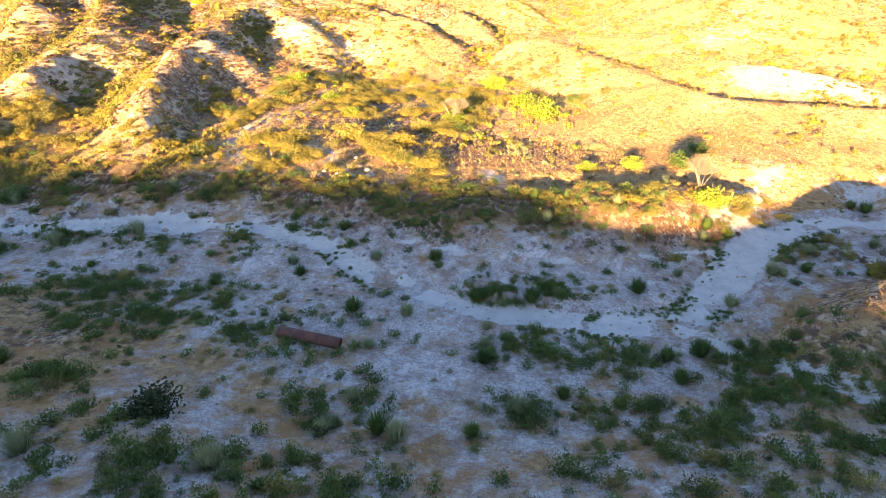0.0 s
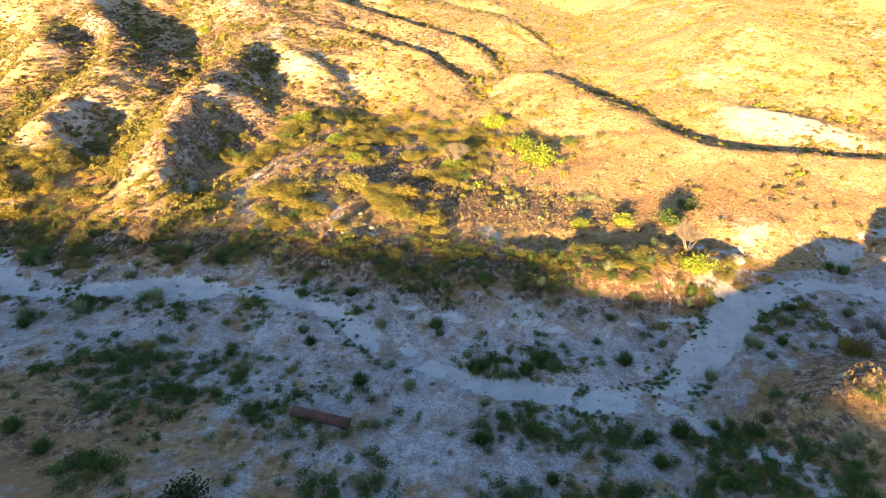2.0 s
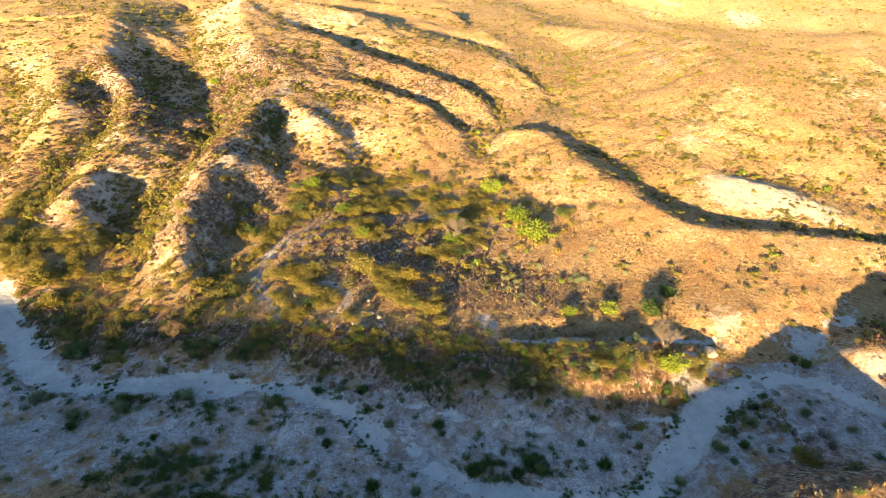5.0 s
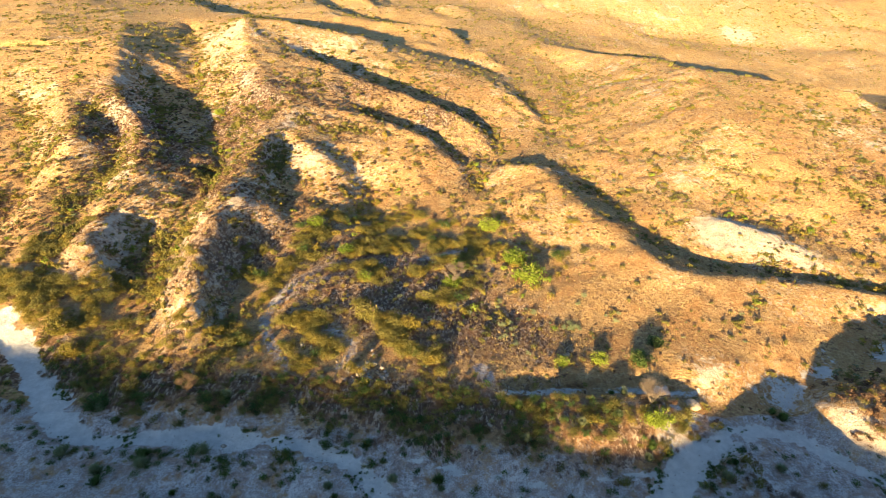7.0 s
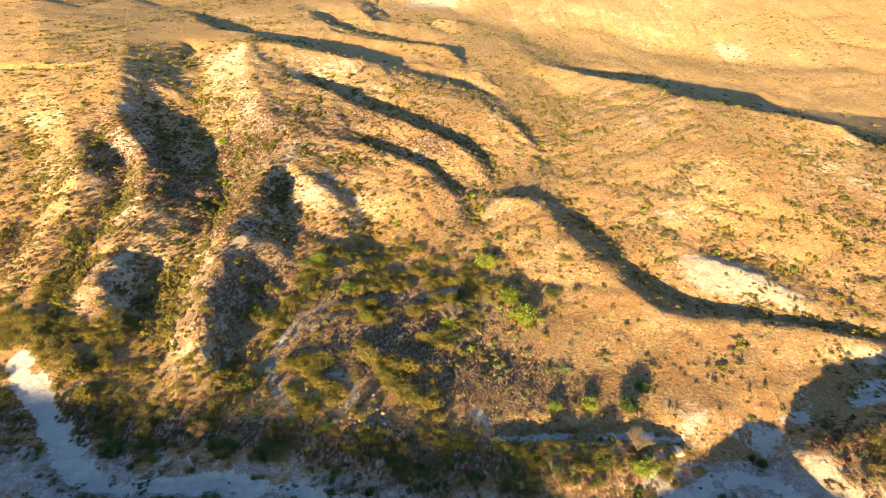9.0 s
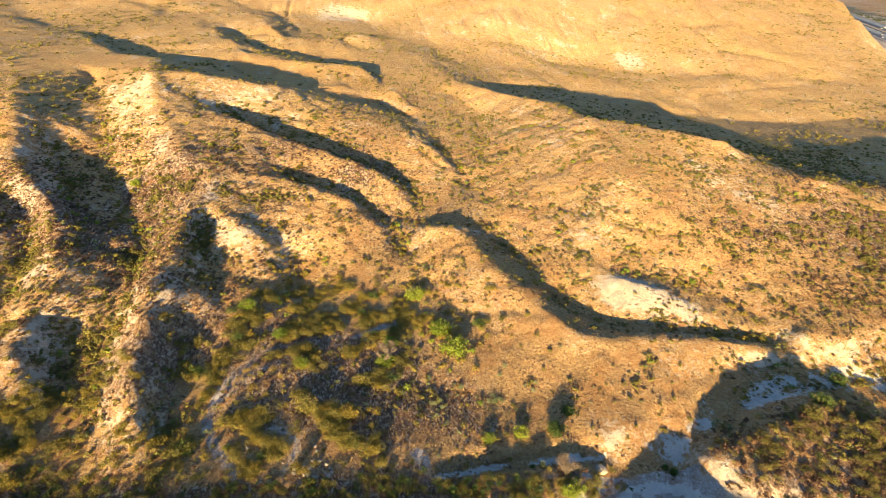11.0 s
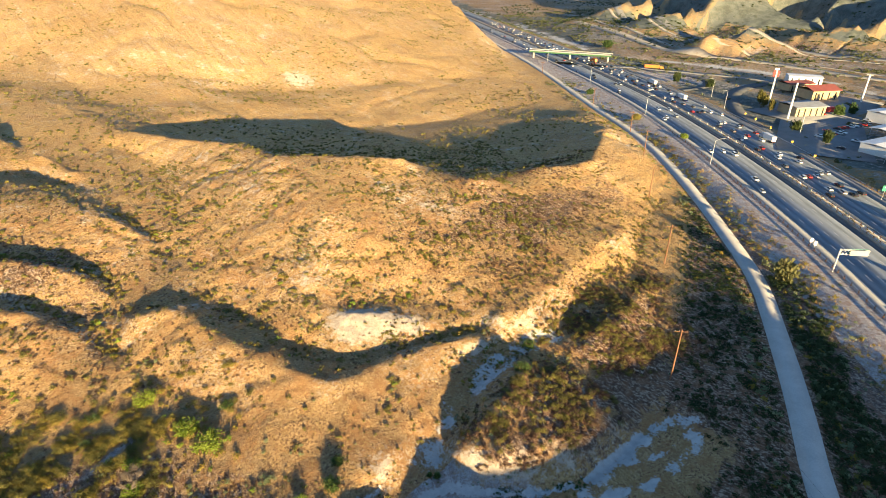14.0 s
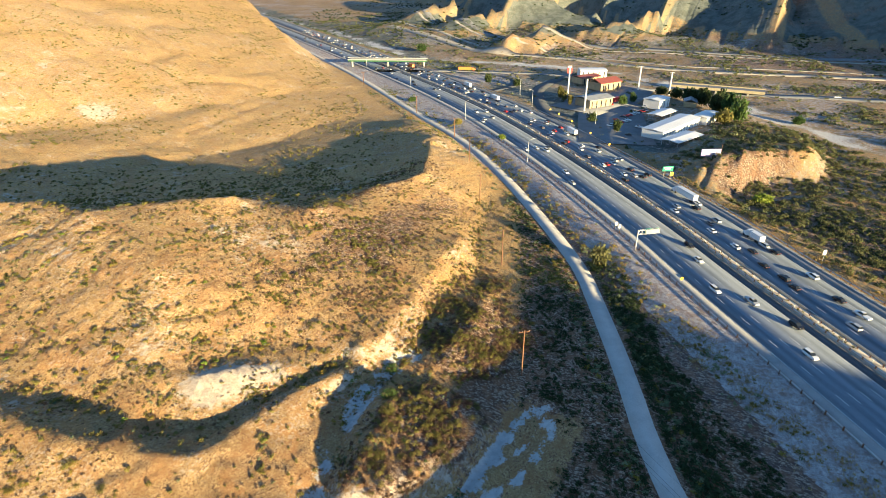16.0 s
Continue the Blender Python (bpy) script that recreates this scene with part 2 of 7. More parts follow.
OUTER = [
    # the big hill behind, its shoulder beside the freeway
    [(285, 268, 4), (330, 330, 12), (385, 410, 26), (450, 515, 44), (520, 640, 66), (600, 860, 100)],
    [(85, 350, 32), (125, 430, 54), (200, 560, 92), (300, 760, 130), (400, 1100, 150)],
    [(110, 314, 12), (159, 304, 8.6), (220, 290, 7.4), (270, 285, 5)],
    [(-95, 375, 36), (-140, 420, 50), (-150, 600, 75), (-100, 900, 110)],
    [(-128, 198, 30), (-200, 300, 42), (-300, 420, 60), (-400, 700, 90)],
    [(-150, 66, 3), (-190, 90, 8), (-260, 150, 20), (-400, 300, 40)],
    [(380, 290, 4), (470, 430, 4), (630, 690, 4), (890, 1130, 6)],
    # behind the eye: unseen ridges added to keep the evening sun from the wash
    [(-420, -60, 30), (-300, -95, 30), (-200, -108, 30.6), (-120, -110, 29.2), (-96, -112, 27.4), (-66, -114, 26.1), (-58, -115, 25.5), (-50, -115, 24.8), (-42, -115, 22.3), (-32, -116, 21.7), (-25, -116, 22.6), (-18, -116, 23.5), (40, -118, 23.9), (54, -119, 18)],
    [(-300, -30, 10), (-150, -40, 9), (-60, -40, 7), (0, -50, 4)],
    # unseen ridge added to shade the flat beside the dirt road
    [(-20, -205, 30), (20, -205, 38), (38, -205, 38), (44, -205, 34), (50, -205, 30), (61, -206, 27), (72, -206, 26), (102, -214, 24)],
    [(-500, -400, 45), (-200, -420, 40), (100, -460, 45), (500, -500, 60)],
    [(110, -120, 2), (200, -80, 1), (300, -90, 0), (600, -100, 0)],
    [(234, 22, 7), (241, 17, 10), (252, 11, 11), (261, 5, 11.5), (268, -7, 11), (273, -15, 10), (300, -13, 8.5), (318, 0, 8), (318, 16, 8), (298, 28, 7), (268, 29, 8), (241, 17, 10)],
    [(205, 8, 3), (216, 11, 1.5), (236, 8, .5), (247, 2.5, 0), (256.5, -2.5, 0), (264, -12, 0), (268, -19, 0), (284, -24, 0), (310, -24, 0), (330, -8, .5), (345, 5, 1)],
    [(255, 56, 4), (285, 72, 4), (320, 100, 4), (365, 150, 4), (400, 175, 4)], [(262, 40, 4), (300, 38, 4), (335, 25, 4), (352, 40, 4), (400, 90, 4)],
    # the valley floor
    [(300, -60, 0), (480, 0, 0), (620, 200, 0), (760, 500, 0), (980, 900, 2)],
    [(460, -120, 0), (620, -40, 1), (760, 160, 1), (900, 420, 2), (1150, 800, 5)],
    # the hills across the valley
    [(640, -150, 3), (690, -20, 4), (700, 60, 5), (720, 160, 5), (690, 240, 4), (700, 330, 5), (800, 480, 6), (1000, 760, 8), (1300, 1150, 12)],
    [(900, -260, 200), (940, -100, 160), (960, 60, 120), (980, 220, 92), (1080, 420, 100), (1400, 800, 140)],
    [(1300, -400, 240), (1600, 0, 260), (1900, 600, 300), (2400, 1200, 330)],
    [(686, -51, 5), (712, -41, 12), (745, -29, 24), (795, -13, 45), (860, 5, 88), (940, 10, 132)],
    [(673, 13, 5), (698, 22, 13), (730, 24, 26), (780, 24, 45), (850, 50, 80), (955, 60, 120)],
    [(640, 214, 6), (656, 207, 18), (678, 188, 18), (719, 168, 27), (743, 155, 29), (830, 140, 50), (970, 150, 104)],
    [(609, 191, 6), (602, 213, 13), (605, 234, 23), (591, 241, 16), (580, 250, 5)],
    [(557, 218, 4), (552, 231, 17), (544, 249, 18), (536, 268, 5)],
    [(625, 205, 3), (628, 250, 4), (590, 265, 2), (560, 280, 2), (525, 270, 1), (535, 212, 1.5), (585, 190, 2.5), (625, 180, 4)],
    [(624, 400, 6), (640, 380, 18), (672, 351, 28), (760, 330, 50), (980, 300, 100)],
    [(669, 489, 8), (690, 465, 20), (725, 441, 32), (820, 420, 60), (1080, 420, 110)],
    [(700, -15, 6), (755, 5, 15), (830, 22, 42)], [(708, 80, 7), (765, 92, 18), (850, 97, 50)], [(715, 240, 6), (780, 240, 18), (870, 240, 52)],
    # an unseen range added to the south-east, to cast shadow on the far hills
    [(512, -415, 15), (528, -420, 56), (546, -424, 86), (600, -435, 97), (660, -450, 114), (760, -470, 142), (950, -480, 200), (1300, -480, 240)],
    [(-3000, -3000, 120), (3400, -3000, 120)], [(-3000, 3800, 300), (3400, 3800, 420)],
    [(-3000, -3000, 120), (-3000, 3800, 300)], [(3400, -3000, 200), (3400, 3800, 420)],
]


def dense(line, step):
    """Points along a line of 2D or 3D nodes, about step apart."""
    out = []
    for a, b in zip(line[:-1], line[1:]):
        a, b = np.array(a, float), np.array(b, float)
        n = max(1, int(np.hypot(*(b - a)[:2]) / step))
        out += [a + (b - a) * k / n for k in range(n)]
    out.append(np.array(line[-1], float))
    return np.array(out)


def rounded(line, rounds=2):
    """The line with its corners cut."""
    p = np.array(line, float)
    for _ in range(rounds):
        q = np.empty((2 * len(p) - 2, p.shape[1]))
        q[0::2], q[1::2] = p[:-1] * 0.75 + p[1:] * 0.25, p[:-1] * 0.25 + p[1:] * 0.75
        p = np.vstack([p[:1], q, p[-1:]])
    return p


def membrane(x0, x1, y0, y1, step, lines, rim=None):
    """The height of a skin stretched over the lines, on a square grid of that step."""
    high = None
    for level in (16, 8, 4, 2, 1):
        s = step * level
        nx, ny = int((x1 - x0) / s) + 1, int((y1 - y0) / s) + 1
        total, count = np.zeros((ny, nx)), np.zeros((ny, nx))
        for line in lines:
            p = dense(line, s * 0.5)
            i, j = np.rint((p[:, 1] - y0) / s).astype(int), np.rint((p[:, 0] - x0) / s).astype(int)
            ok = (i >= 0) & (i < ny) & (j >= 0) & (j < nx)
            np.add.at(total, (i[ok], j[ok]), p[ok, 2])
            np.add.at(count, (i[ok], j[ok]), 1)
        fixed = count > 0
        given = np.where(fixed, total / np.maximum(count, 1), 0)
        if high is None:
            high = np.full((ny, nx), total.sum() / max(count.sum(), 1))
        else:
            gy, gx = np.minimum(np.arange(ny) / 2, high.shape[0] - 1), np.minimum(np.arange(nx) / 2, high.shape[1] - 1)
            rows = np.stack([np.interp(gx, np.arange(high.shape[1]), r) for r in high])
            high = np.stack([np.interp(gy, np.arange(high.shape[0]), c) for c in rows.T], 1)
        if rim is not None:
            xs, ys = x0 + np.arange(nx) * s, y0 + np.arange(ny) * s
            for sl, (px, py) in (((0, slice(None)), (xs, ys[:1])), ((-1, slice(None)), (xs, ys[-1:])), ((slice(None), 0), (xs[:1], ys)), ((slice(None), -1), (xs[-1:], ys))):
                px, py = np.broadcast_arrays(px, py)
                fixed[sl], given[sl] = True, rim(px, py)
        for _ in range(260 if level > 1 else 120):
            high = np.where(fixed, given, high)
            e = np.pad(high, 1, mode="edge")
            high = (e[:-2, 1:-1] + e[2:, 1:-1] + e[1:-1, :-2] + e[1:-1, 2:]) * 0.25
        high = np.where(fixed, given, high)
    return high


def sample(grid, x0, y0, step, x, y):
    """Bilinear look-up."""
    u, v = np.clip((x - x0) / step, 0, grid.shape[1] - 1.001), np.clip((y - y0) / step, 0, grid.shape[0] - 1.001)
    i, j = v.astype(int), u.astype(int)
    a, b = v - i, u - j
    return (grid[i, j] * (1 - b) + grid[i, j + 1] * b) * (1 - a) + (grid[i + 1, j] * (1 - b) + grid[i + 1, j + 1] * b) * a


def grain(x, y, size, seed):
    """Smooth value noise from -1 to 1."""
    u, v = x / size + 137.31 * seed, y / size - 71.7 * seed
    i, j = np.floor(u).astype(np.int64), np.floor(v).astype(np.int64)
    a, b = u - i, v - j
    a, b = a * a * (3 - 2 * a), b * b * (3 - 2 * b)

    def corner(p, q):
        h = (p * 374761393 + q * 668265263 + seed * 974711) & 0x7FFFFFFF
        h = ((h ^ (h >> 13)) * 1274126177) & 0x7FFFFFFF
        return ((h ^ (h >> 16)) & 0xFFFF) / 32767.5 - 1
    return (corner(i, j) * (1 - a) + corner(i + 1, j) * a) * (1 - b) + (corner(i, j + 1) * (1 - a) + corner(i + 1, j + 1) * a) * b


def near_line(line, x, y, reach):
    """Distance to a line, and how far along it, for the points within reach; far beyond it a large number."""
    best, along, signed = np.full(x.shape, 1e6), np.zeros(x.shape), np.zeros(x.shape)
    p, done = np.array(line, float)[:, :2], 0.0
    for a, b in zip(p[:-1], p[1:]):
        length = np.hypot(*(b - a))
        ux, uy = (b - a) / length
        near = (x > min(a[0], b[0]) - reach) & (x < max(a[0], b[0]) + reach) & (y > min(a[1], b[1]) - reach) & (y < max(a[1], b[1]) + reach)
        if near.any():
            dx, dy = x[near] - a[0], y[near] - a[1]
            k = np.clip(dx * ux + dy * uy, 0, length)
            d = np.hypot(dx - k * ux, dy - k * uy)
            old = best[near]
            closer = d < old
            best[near] = np.where(closer, d, old)
            along[near] = np.where(closer, done + k, along[near])
            signed[near] = np.where(closer, np.sign(dx * uy - dy * ux) * d, signed[near])
        done += length
    return best, along, signed


def ramp(v, a, b):
    k = np.clip((v - a) / (b - a), 0, 1)
    return k * k * (3 - 2 * k)


freeway_line, road_line, creek_line, river_line = rounded(FREEWAY), rounded(DIRT_ROAD), rounded(CREEK, 2), rounded(RIVER)
wide = membrane(-3000, 3400, -3000, 3800, 12.5, CRESTS + GULLIES + NEAR + OUTER + [[(*p, FREEWAY_Z) for p in FREEWAY], [(*p, ROAD_Z) for p in DIRT_ROAD], [(*p, 0) for p in RIVER]])


def wide_height(x, y):
    return sample(wide, -3000, -3000, 12.5, x, y)


CORE = (-170, 362, -60, 430, 1.25)
core = membrane(*CORE, CRESTS + GULLIES + NEAR + OUTER + [[(*p, ROAD_Z) for p in DIRT_ROAD]] + [[(*p, FREEWAY_Z) for p in FREEWAY]], rim=wide_height)
for _ in range(2):
    e = np.pad(core, 1, mode="edge")
    core = core * 0.5 + (e[:-2, 1:-1] + e[2:, 1:-1] + e[1:-1, :-2] + e[1:-1, 2:]) * 0.125


def steps_out(start, end, fine, growth, sign):
    out, p, s = [], start, fine
    while p < end:
        s = max(fine, s * growth)
        p += s
        out.append(p * sign)
    return out


XS = np.array(sorted(steps_out(95, 3300, 0.68, 1.022, -1) + list(np.arange(-95, 120, 0.68)) + steps_out(120, 3300, 0.68, 1.022, 1)))
YS = np.array(sorted(steps_out(-8, 2900, 0.68, 1.03, -1) + list(np.arange(8, 165, 0.68)) + steps_out(165, 3700, 0.68, 1.022, 1)))
GX, GY = np.meshgrid(XS, YS)
GZ = wide_height(GX, GY)
inner = (GX > CORE[0] + 1) & (GX < CORE[1] - 1) & (GY > CORE[2] + 1) & (GY < CORE[3] - 1)
GZ[inner] = sample(core, CORE[0], CORE[2], CORE[4], GX[inner], GY[inner])
# hillside relief: rills and hummocks that grow with the slope
sy, sx = np.gradient(GZ, YS, XS)
SLOPE = np.hypot(sx, sy)
away = np.hypot(GX - 10, GY - 60)
hilly = ramp(SLOPE, 0.06, 0.35)
rill = np.abs(grain(GX + 3 * grain(GX, GY, 17, 5), GY, 6.5, 1))
rill2 = np.abs(grain(GX, GY + 2 * grain(GX, GY, 9, 6), 3.1, 2))
GZ += hilly * ((rill - 0.35) * 0.6 + (rill2 - 0.35) * 0.32) + grain(GX, GY, 14, 3) * 0.25 + (grain(GX, GY, 2.2, 4) * 0.09 + grain(GX, GY, 1.45, 9) * 0.07) * (0.7 + 1.2 * hilly)
big = np.abs(grain(GX + 40 * grain(GX, GY, 160, 8), GY, 95, 7)) - 0.3
GZ += ramp(away, 260, 600) * ramp(SLOPE, 0.05, 0.2) * big * np.clip(SLOPE * 20, 0, 4)
fold = np.abs(grain(GX + 12 * grain(GX, GY, 60, 14), GY, 34, 13)) - 0.3
GZ += ramp(away, 120, 240) * (1 - ramp(away, 700, 900)) * ramp(SLOPE, 0.05, 0.16) * (fold * 1.5 + (np.abs(grain(GX, GY, 12, 15)) - 0.3) * 0.9)
GZ += np.exp(-(((GX - 254) / 24) ** 2 + ((GY - 3) / 16) ** 2)) * ramp(SLOPE, 0.2, 0.6) * ((np.abs(grain(GX, GY, 7, 16)) - 0.35) * 7.5 + (np.abs(grain(GX, GY, 2.8, 62)) - 0.35) * 2.2)
GZ += ramp(away, 560, 660) * (GX > 480) * ramp(SLOPE, 0.08, 0.25) * ((np.abs(grain(GX + 14 * grain(GX, GY, 70, 66), GY, 46, 63)) - 0.3) * 5 + (np.abs(grain(GX, GY, 17, 64)) - 0.3) * 1.8)
cut = grain(GX + 8 * grain(GX, GY, 24, 19), GY, 50, 17)
GZ -= 1.5 * np.exp(-(cut / 0.07) ** 2) * ramp(away, 120, 190) * (1 - ramp(away, 600, 800)) * ramp(SLOPE, 0.06, 0.18)
cut = grain(GX + 4 * grain(GX, GY, 11, 20), GY, 21, 18)
GZ -= 0.4 * np.exp(-(cut / 0.1) ** 2) * hilly * (1 - ramp(away, 150, 260))
# the floor of the wash lies lower; a terrace stands beside it, with a sunken side channel behind
GZ -= 0.9 * ramp(GY, 14, 22) * (1 - ramp(GY, 37, 45)) * ramp(GX, -34, -20) * (1 - ramp(GX, 20, 28))
wob = 0.5 * grain(GX, GY, 2.6, 61)
terrace = ramp(GX + wob, 11.6, 13.2) * (1 - ramp(GX + wob, 27.4, 29.4)) * ramp(GY - 0.08 * (GX - 20) + wob, 43.0, 45.4) * (1 - ramp(GY + wob, 50.2, 51.6))
GZ += 0.85 * terrace
GZ -= 0.95 * ramp(GX, 6, 10) * (1 - ramp(GX, 29, 32)) * ramp(GY + wob, 51.2, 52.4) * (1 - ramp(GY + wob, 54.0, 55.2))
GZ += 0.4 * np.exp(-(((GX - 29) / 6.5) ** 2 + ((GY - 28.5) / 4.5) ** 2))
# the wash, the roads and the river bed
creek_d, creek_a, creek_s = near_line(creek_line, GX, GY, 14)
creek_w = 0.9 + 0.45 * grain(GX, GY, 1.7, 12) + 0.6 * grain(creek_a, creek_a * 0, 7, 11) + ramp(GX, 18, 24) * 0.55 - ramp(GX, 31, 40) * 0.35 + ramp(-GX, 36, 44) * 0.5
GZ -= 0.42 * (1 - ramp(creek_d, creek_w, creek_w + 0.9)) 
free_d, free_a, free_s = near_line(freeway_line, GX, GY, 70)
GZ += (FREEWAY_Z - 0.25 - GZ) * (1 - ramp(free_d, 27, 36))
road_d, road_a, road_s = near_line(road_line, GX, GY, 30)
GZ += (ROAD_Z + ramp(road_a, 300, 500) * 1.6 - 0.12 - GZ) * (1 - ramp(road_d, 3.2, 8))
river_d, river_a, river_s = near_line(river_line, GX, GY, 90)
GZ -= 1.2 * (1 - ramp(river_d, 9, 16))


def ground_z(x, y):
    """Height of the finished ground."""
    x, y = np.asarray(x, float), np.asarray(y, float)
    j, i = np.clip(np.searchsorted(XS, x) - 1, 0, len(XS) - 2), np.clip(np.searchsorted(YS, y) - 1, 0, len(YS) - 2)
    b, a = (x - XS[j]) / (XS[j + 1] - XS[j]), (y - YS[i]) / (YS[i + 1] - YS[i])
    return (GZ[i, j] * (1 - b) + GZ[i, j + 1] * b) * (1 - a) + (GZ[i + 1, j] * (1 - b) + GZ[i + 1, j + 1] * b) * a


def mesh_from(name, verts, faces, unit=UNIT):
    """A mesh from arrays of places on the plan and of corner numbers."""
    me = bpy.data.meshes.new(name)
    verts, faces = np.asarray(verts, np.float32) * unit, np.asarray(faces, np.int32)
    n = len(faces)
    k = faces.shape[1]
    me.vertices.add(len(verts))
    me.vertices.foreach_set("co", verts.ravel())
    me.loops.add(n * k)
    me.loops.foreach_set("vertex_index", faces.ravel())
    me.polygons.add(n)
    me.polygons.foreach_set("loop_start", np.arange(n, dtype=np.int32) * k)
    me.update(calc_edges=True)
    return me


# ---- materials ----
class Nodes:
    """Short names for building a node material."""

    def __init__(self, name, rough=0.9, metal=0.0):
        self.m = bpy.data.materials.new(name)
        self.m.use_nodes = True
        self.t = self.m.node_tree
        self.out = self.t.nodes["Principled BSDF"]
        self.out.inputs["Roughness"].default_value, self.out.inputs["Metallic"].default_value = rough, metal
        self.where = self.t.nodes.new("ShaderNodeTexCoord").outputs["Object"]

    def put(self, node, key, value):
        if hasattr(value, "is_linked"):
            self.t.links.new(value, node.inputs[key])
        elif isinstance(value, tuple) and len(value) == 3 and node.inputs[key].type == "RGBA":
            node.inputs[key].default_value = (*value, 1)
        else:
            node.inputs[key].default_value = value

    def noise(self, size, detail=4.0, rough=0.6, stretch=None, warp=0.0):
        n = self.t.nodes.new("ShaderNodeTexNoise")
        n.inputs["Scale"].default_value, n.inputs["Detail"].default_value, n.inputs["Roughness"].default_value = 1 / size, detail, rough
        n.inputs["Distortion"].default_value = warp
        src = self.where
        if stretch:
            mp = self.t.nodes.new("ShaderNodeMapping")
            mp.inputs["Scale"].default_value = stretch
            self.t.links.new(src, mp.inputs["Vector"])
            src = mp.outputs["Vector"]
        self.t.links.new(src, n.inputs["Vector"])
        return n.outputs["Fac"]

    def cells(self, size, what="Distance"):
        n = self.t.nodes.new("ShaderNodeTexVoronoi")
        n.inputs["Scale"].default_value = 1 / size
        self.t.links.new(self.where, n.inputs["Vector"])
        return n.outputs[what]

    def math(self, op, a, b=0.0, clamp=False):
        n = self.t.nodes.new("ShaderNodeMath")
        n.operation, n.use_clamp = op, clamp
        self.put(n, 0, a)
        self.put(n, 1, b)
        return n.outputs[0]

    def ramp(self, v, a, b):
        n = self.t.nodes.new("ShaderNodeMapRange")
        n.interpolation_type = "SMOOTHSTEP"
        self.put(n, "Value", v)
        self.put(n, "From Min", a)
        self.put(n, "From Max", b)
        return n.outputs["Result"]

    def mix(self, k, a, b):
        n = self.t.nodes.new("ShaderNodeMix")
        n.data_type = "RGBA"
        for i, v in ((0, k), (6, a), (7, b)):
            if hasattr(v, "is_linked"):
                self.t.links.new(v, n.inputs[i])
            else:
                n.inputs[i].default_value = (*v, 1) if isinstance(v, tuple) else v
        return n.outputs[2]

    def attr(self, name, what="Fac"):
        n = self.t.nodes.new("ShaderNodeAttribute")
        n.attribute_name = name
        return n.outputs[what]

    def chance(self, island=False):
        if island:
            return self.t.nodes.new("ShaderNodeNewGeometry").outputs["Random Per Island"]
        return self.t.nodes.new("ShaderNodeObjectInfo").outputs["Random"]

    def bump(self, v, deep, strength=0.6):
        n = self.t.nodes.new("ShaderNodeBump")
        n.inputs["Distance"].default_value, n.inputs["Strength"].default_value = deep, strength
        self.t.links.new(v, n.inputs["Height"])
        self.t.links.new(n.outputs["Normal"], self.out.inputs["Normal"])

    def done(self, color):
        self.put(self.out, "Base Color", color)
        return self.m


def plain(name, color, rough=0.6, metal=0.0, wear=0.25, size=0.6):
    """A painted or plain surface with light wear at two sizes."""
    n = Nodes(name, rough, metal)
    dark = tuple(c * (1 - wear) for c in color)
    k = n.math("ADD", n.math("MULTIPLY", n.noise(size * 4, 3), 0.5), n.math("MULTIPLY", n.noise(size * 0.3, 5), 0.5))
    return n.done(n.mix(n.ramp(k, 0.35, 0.65), dark, color))


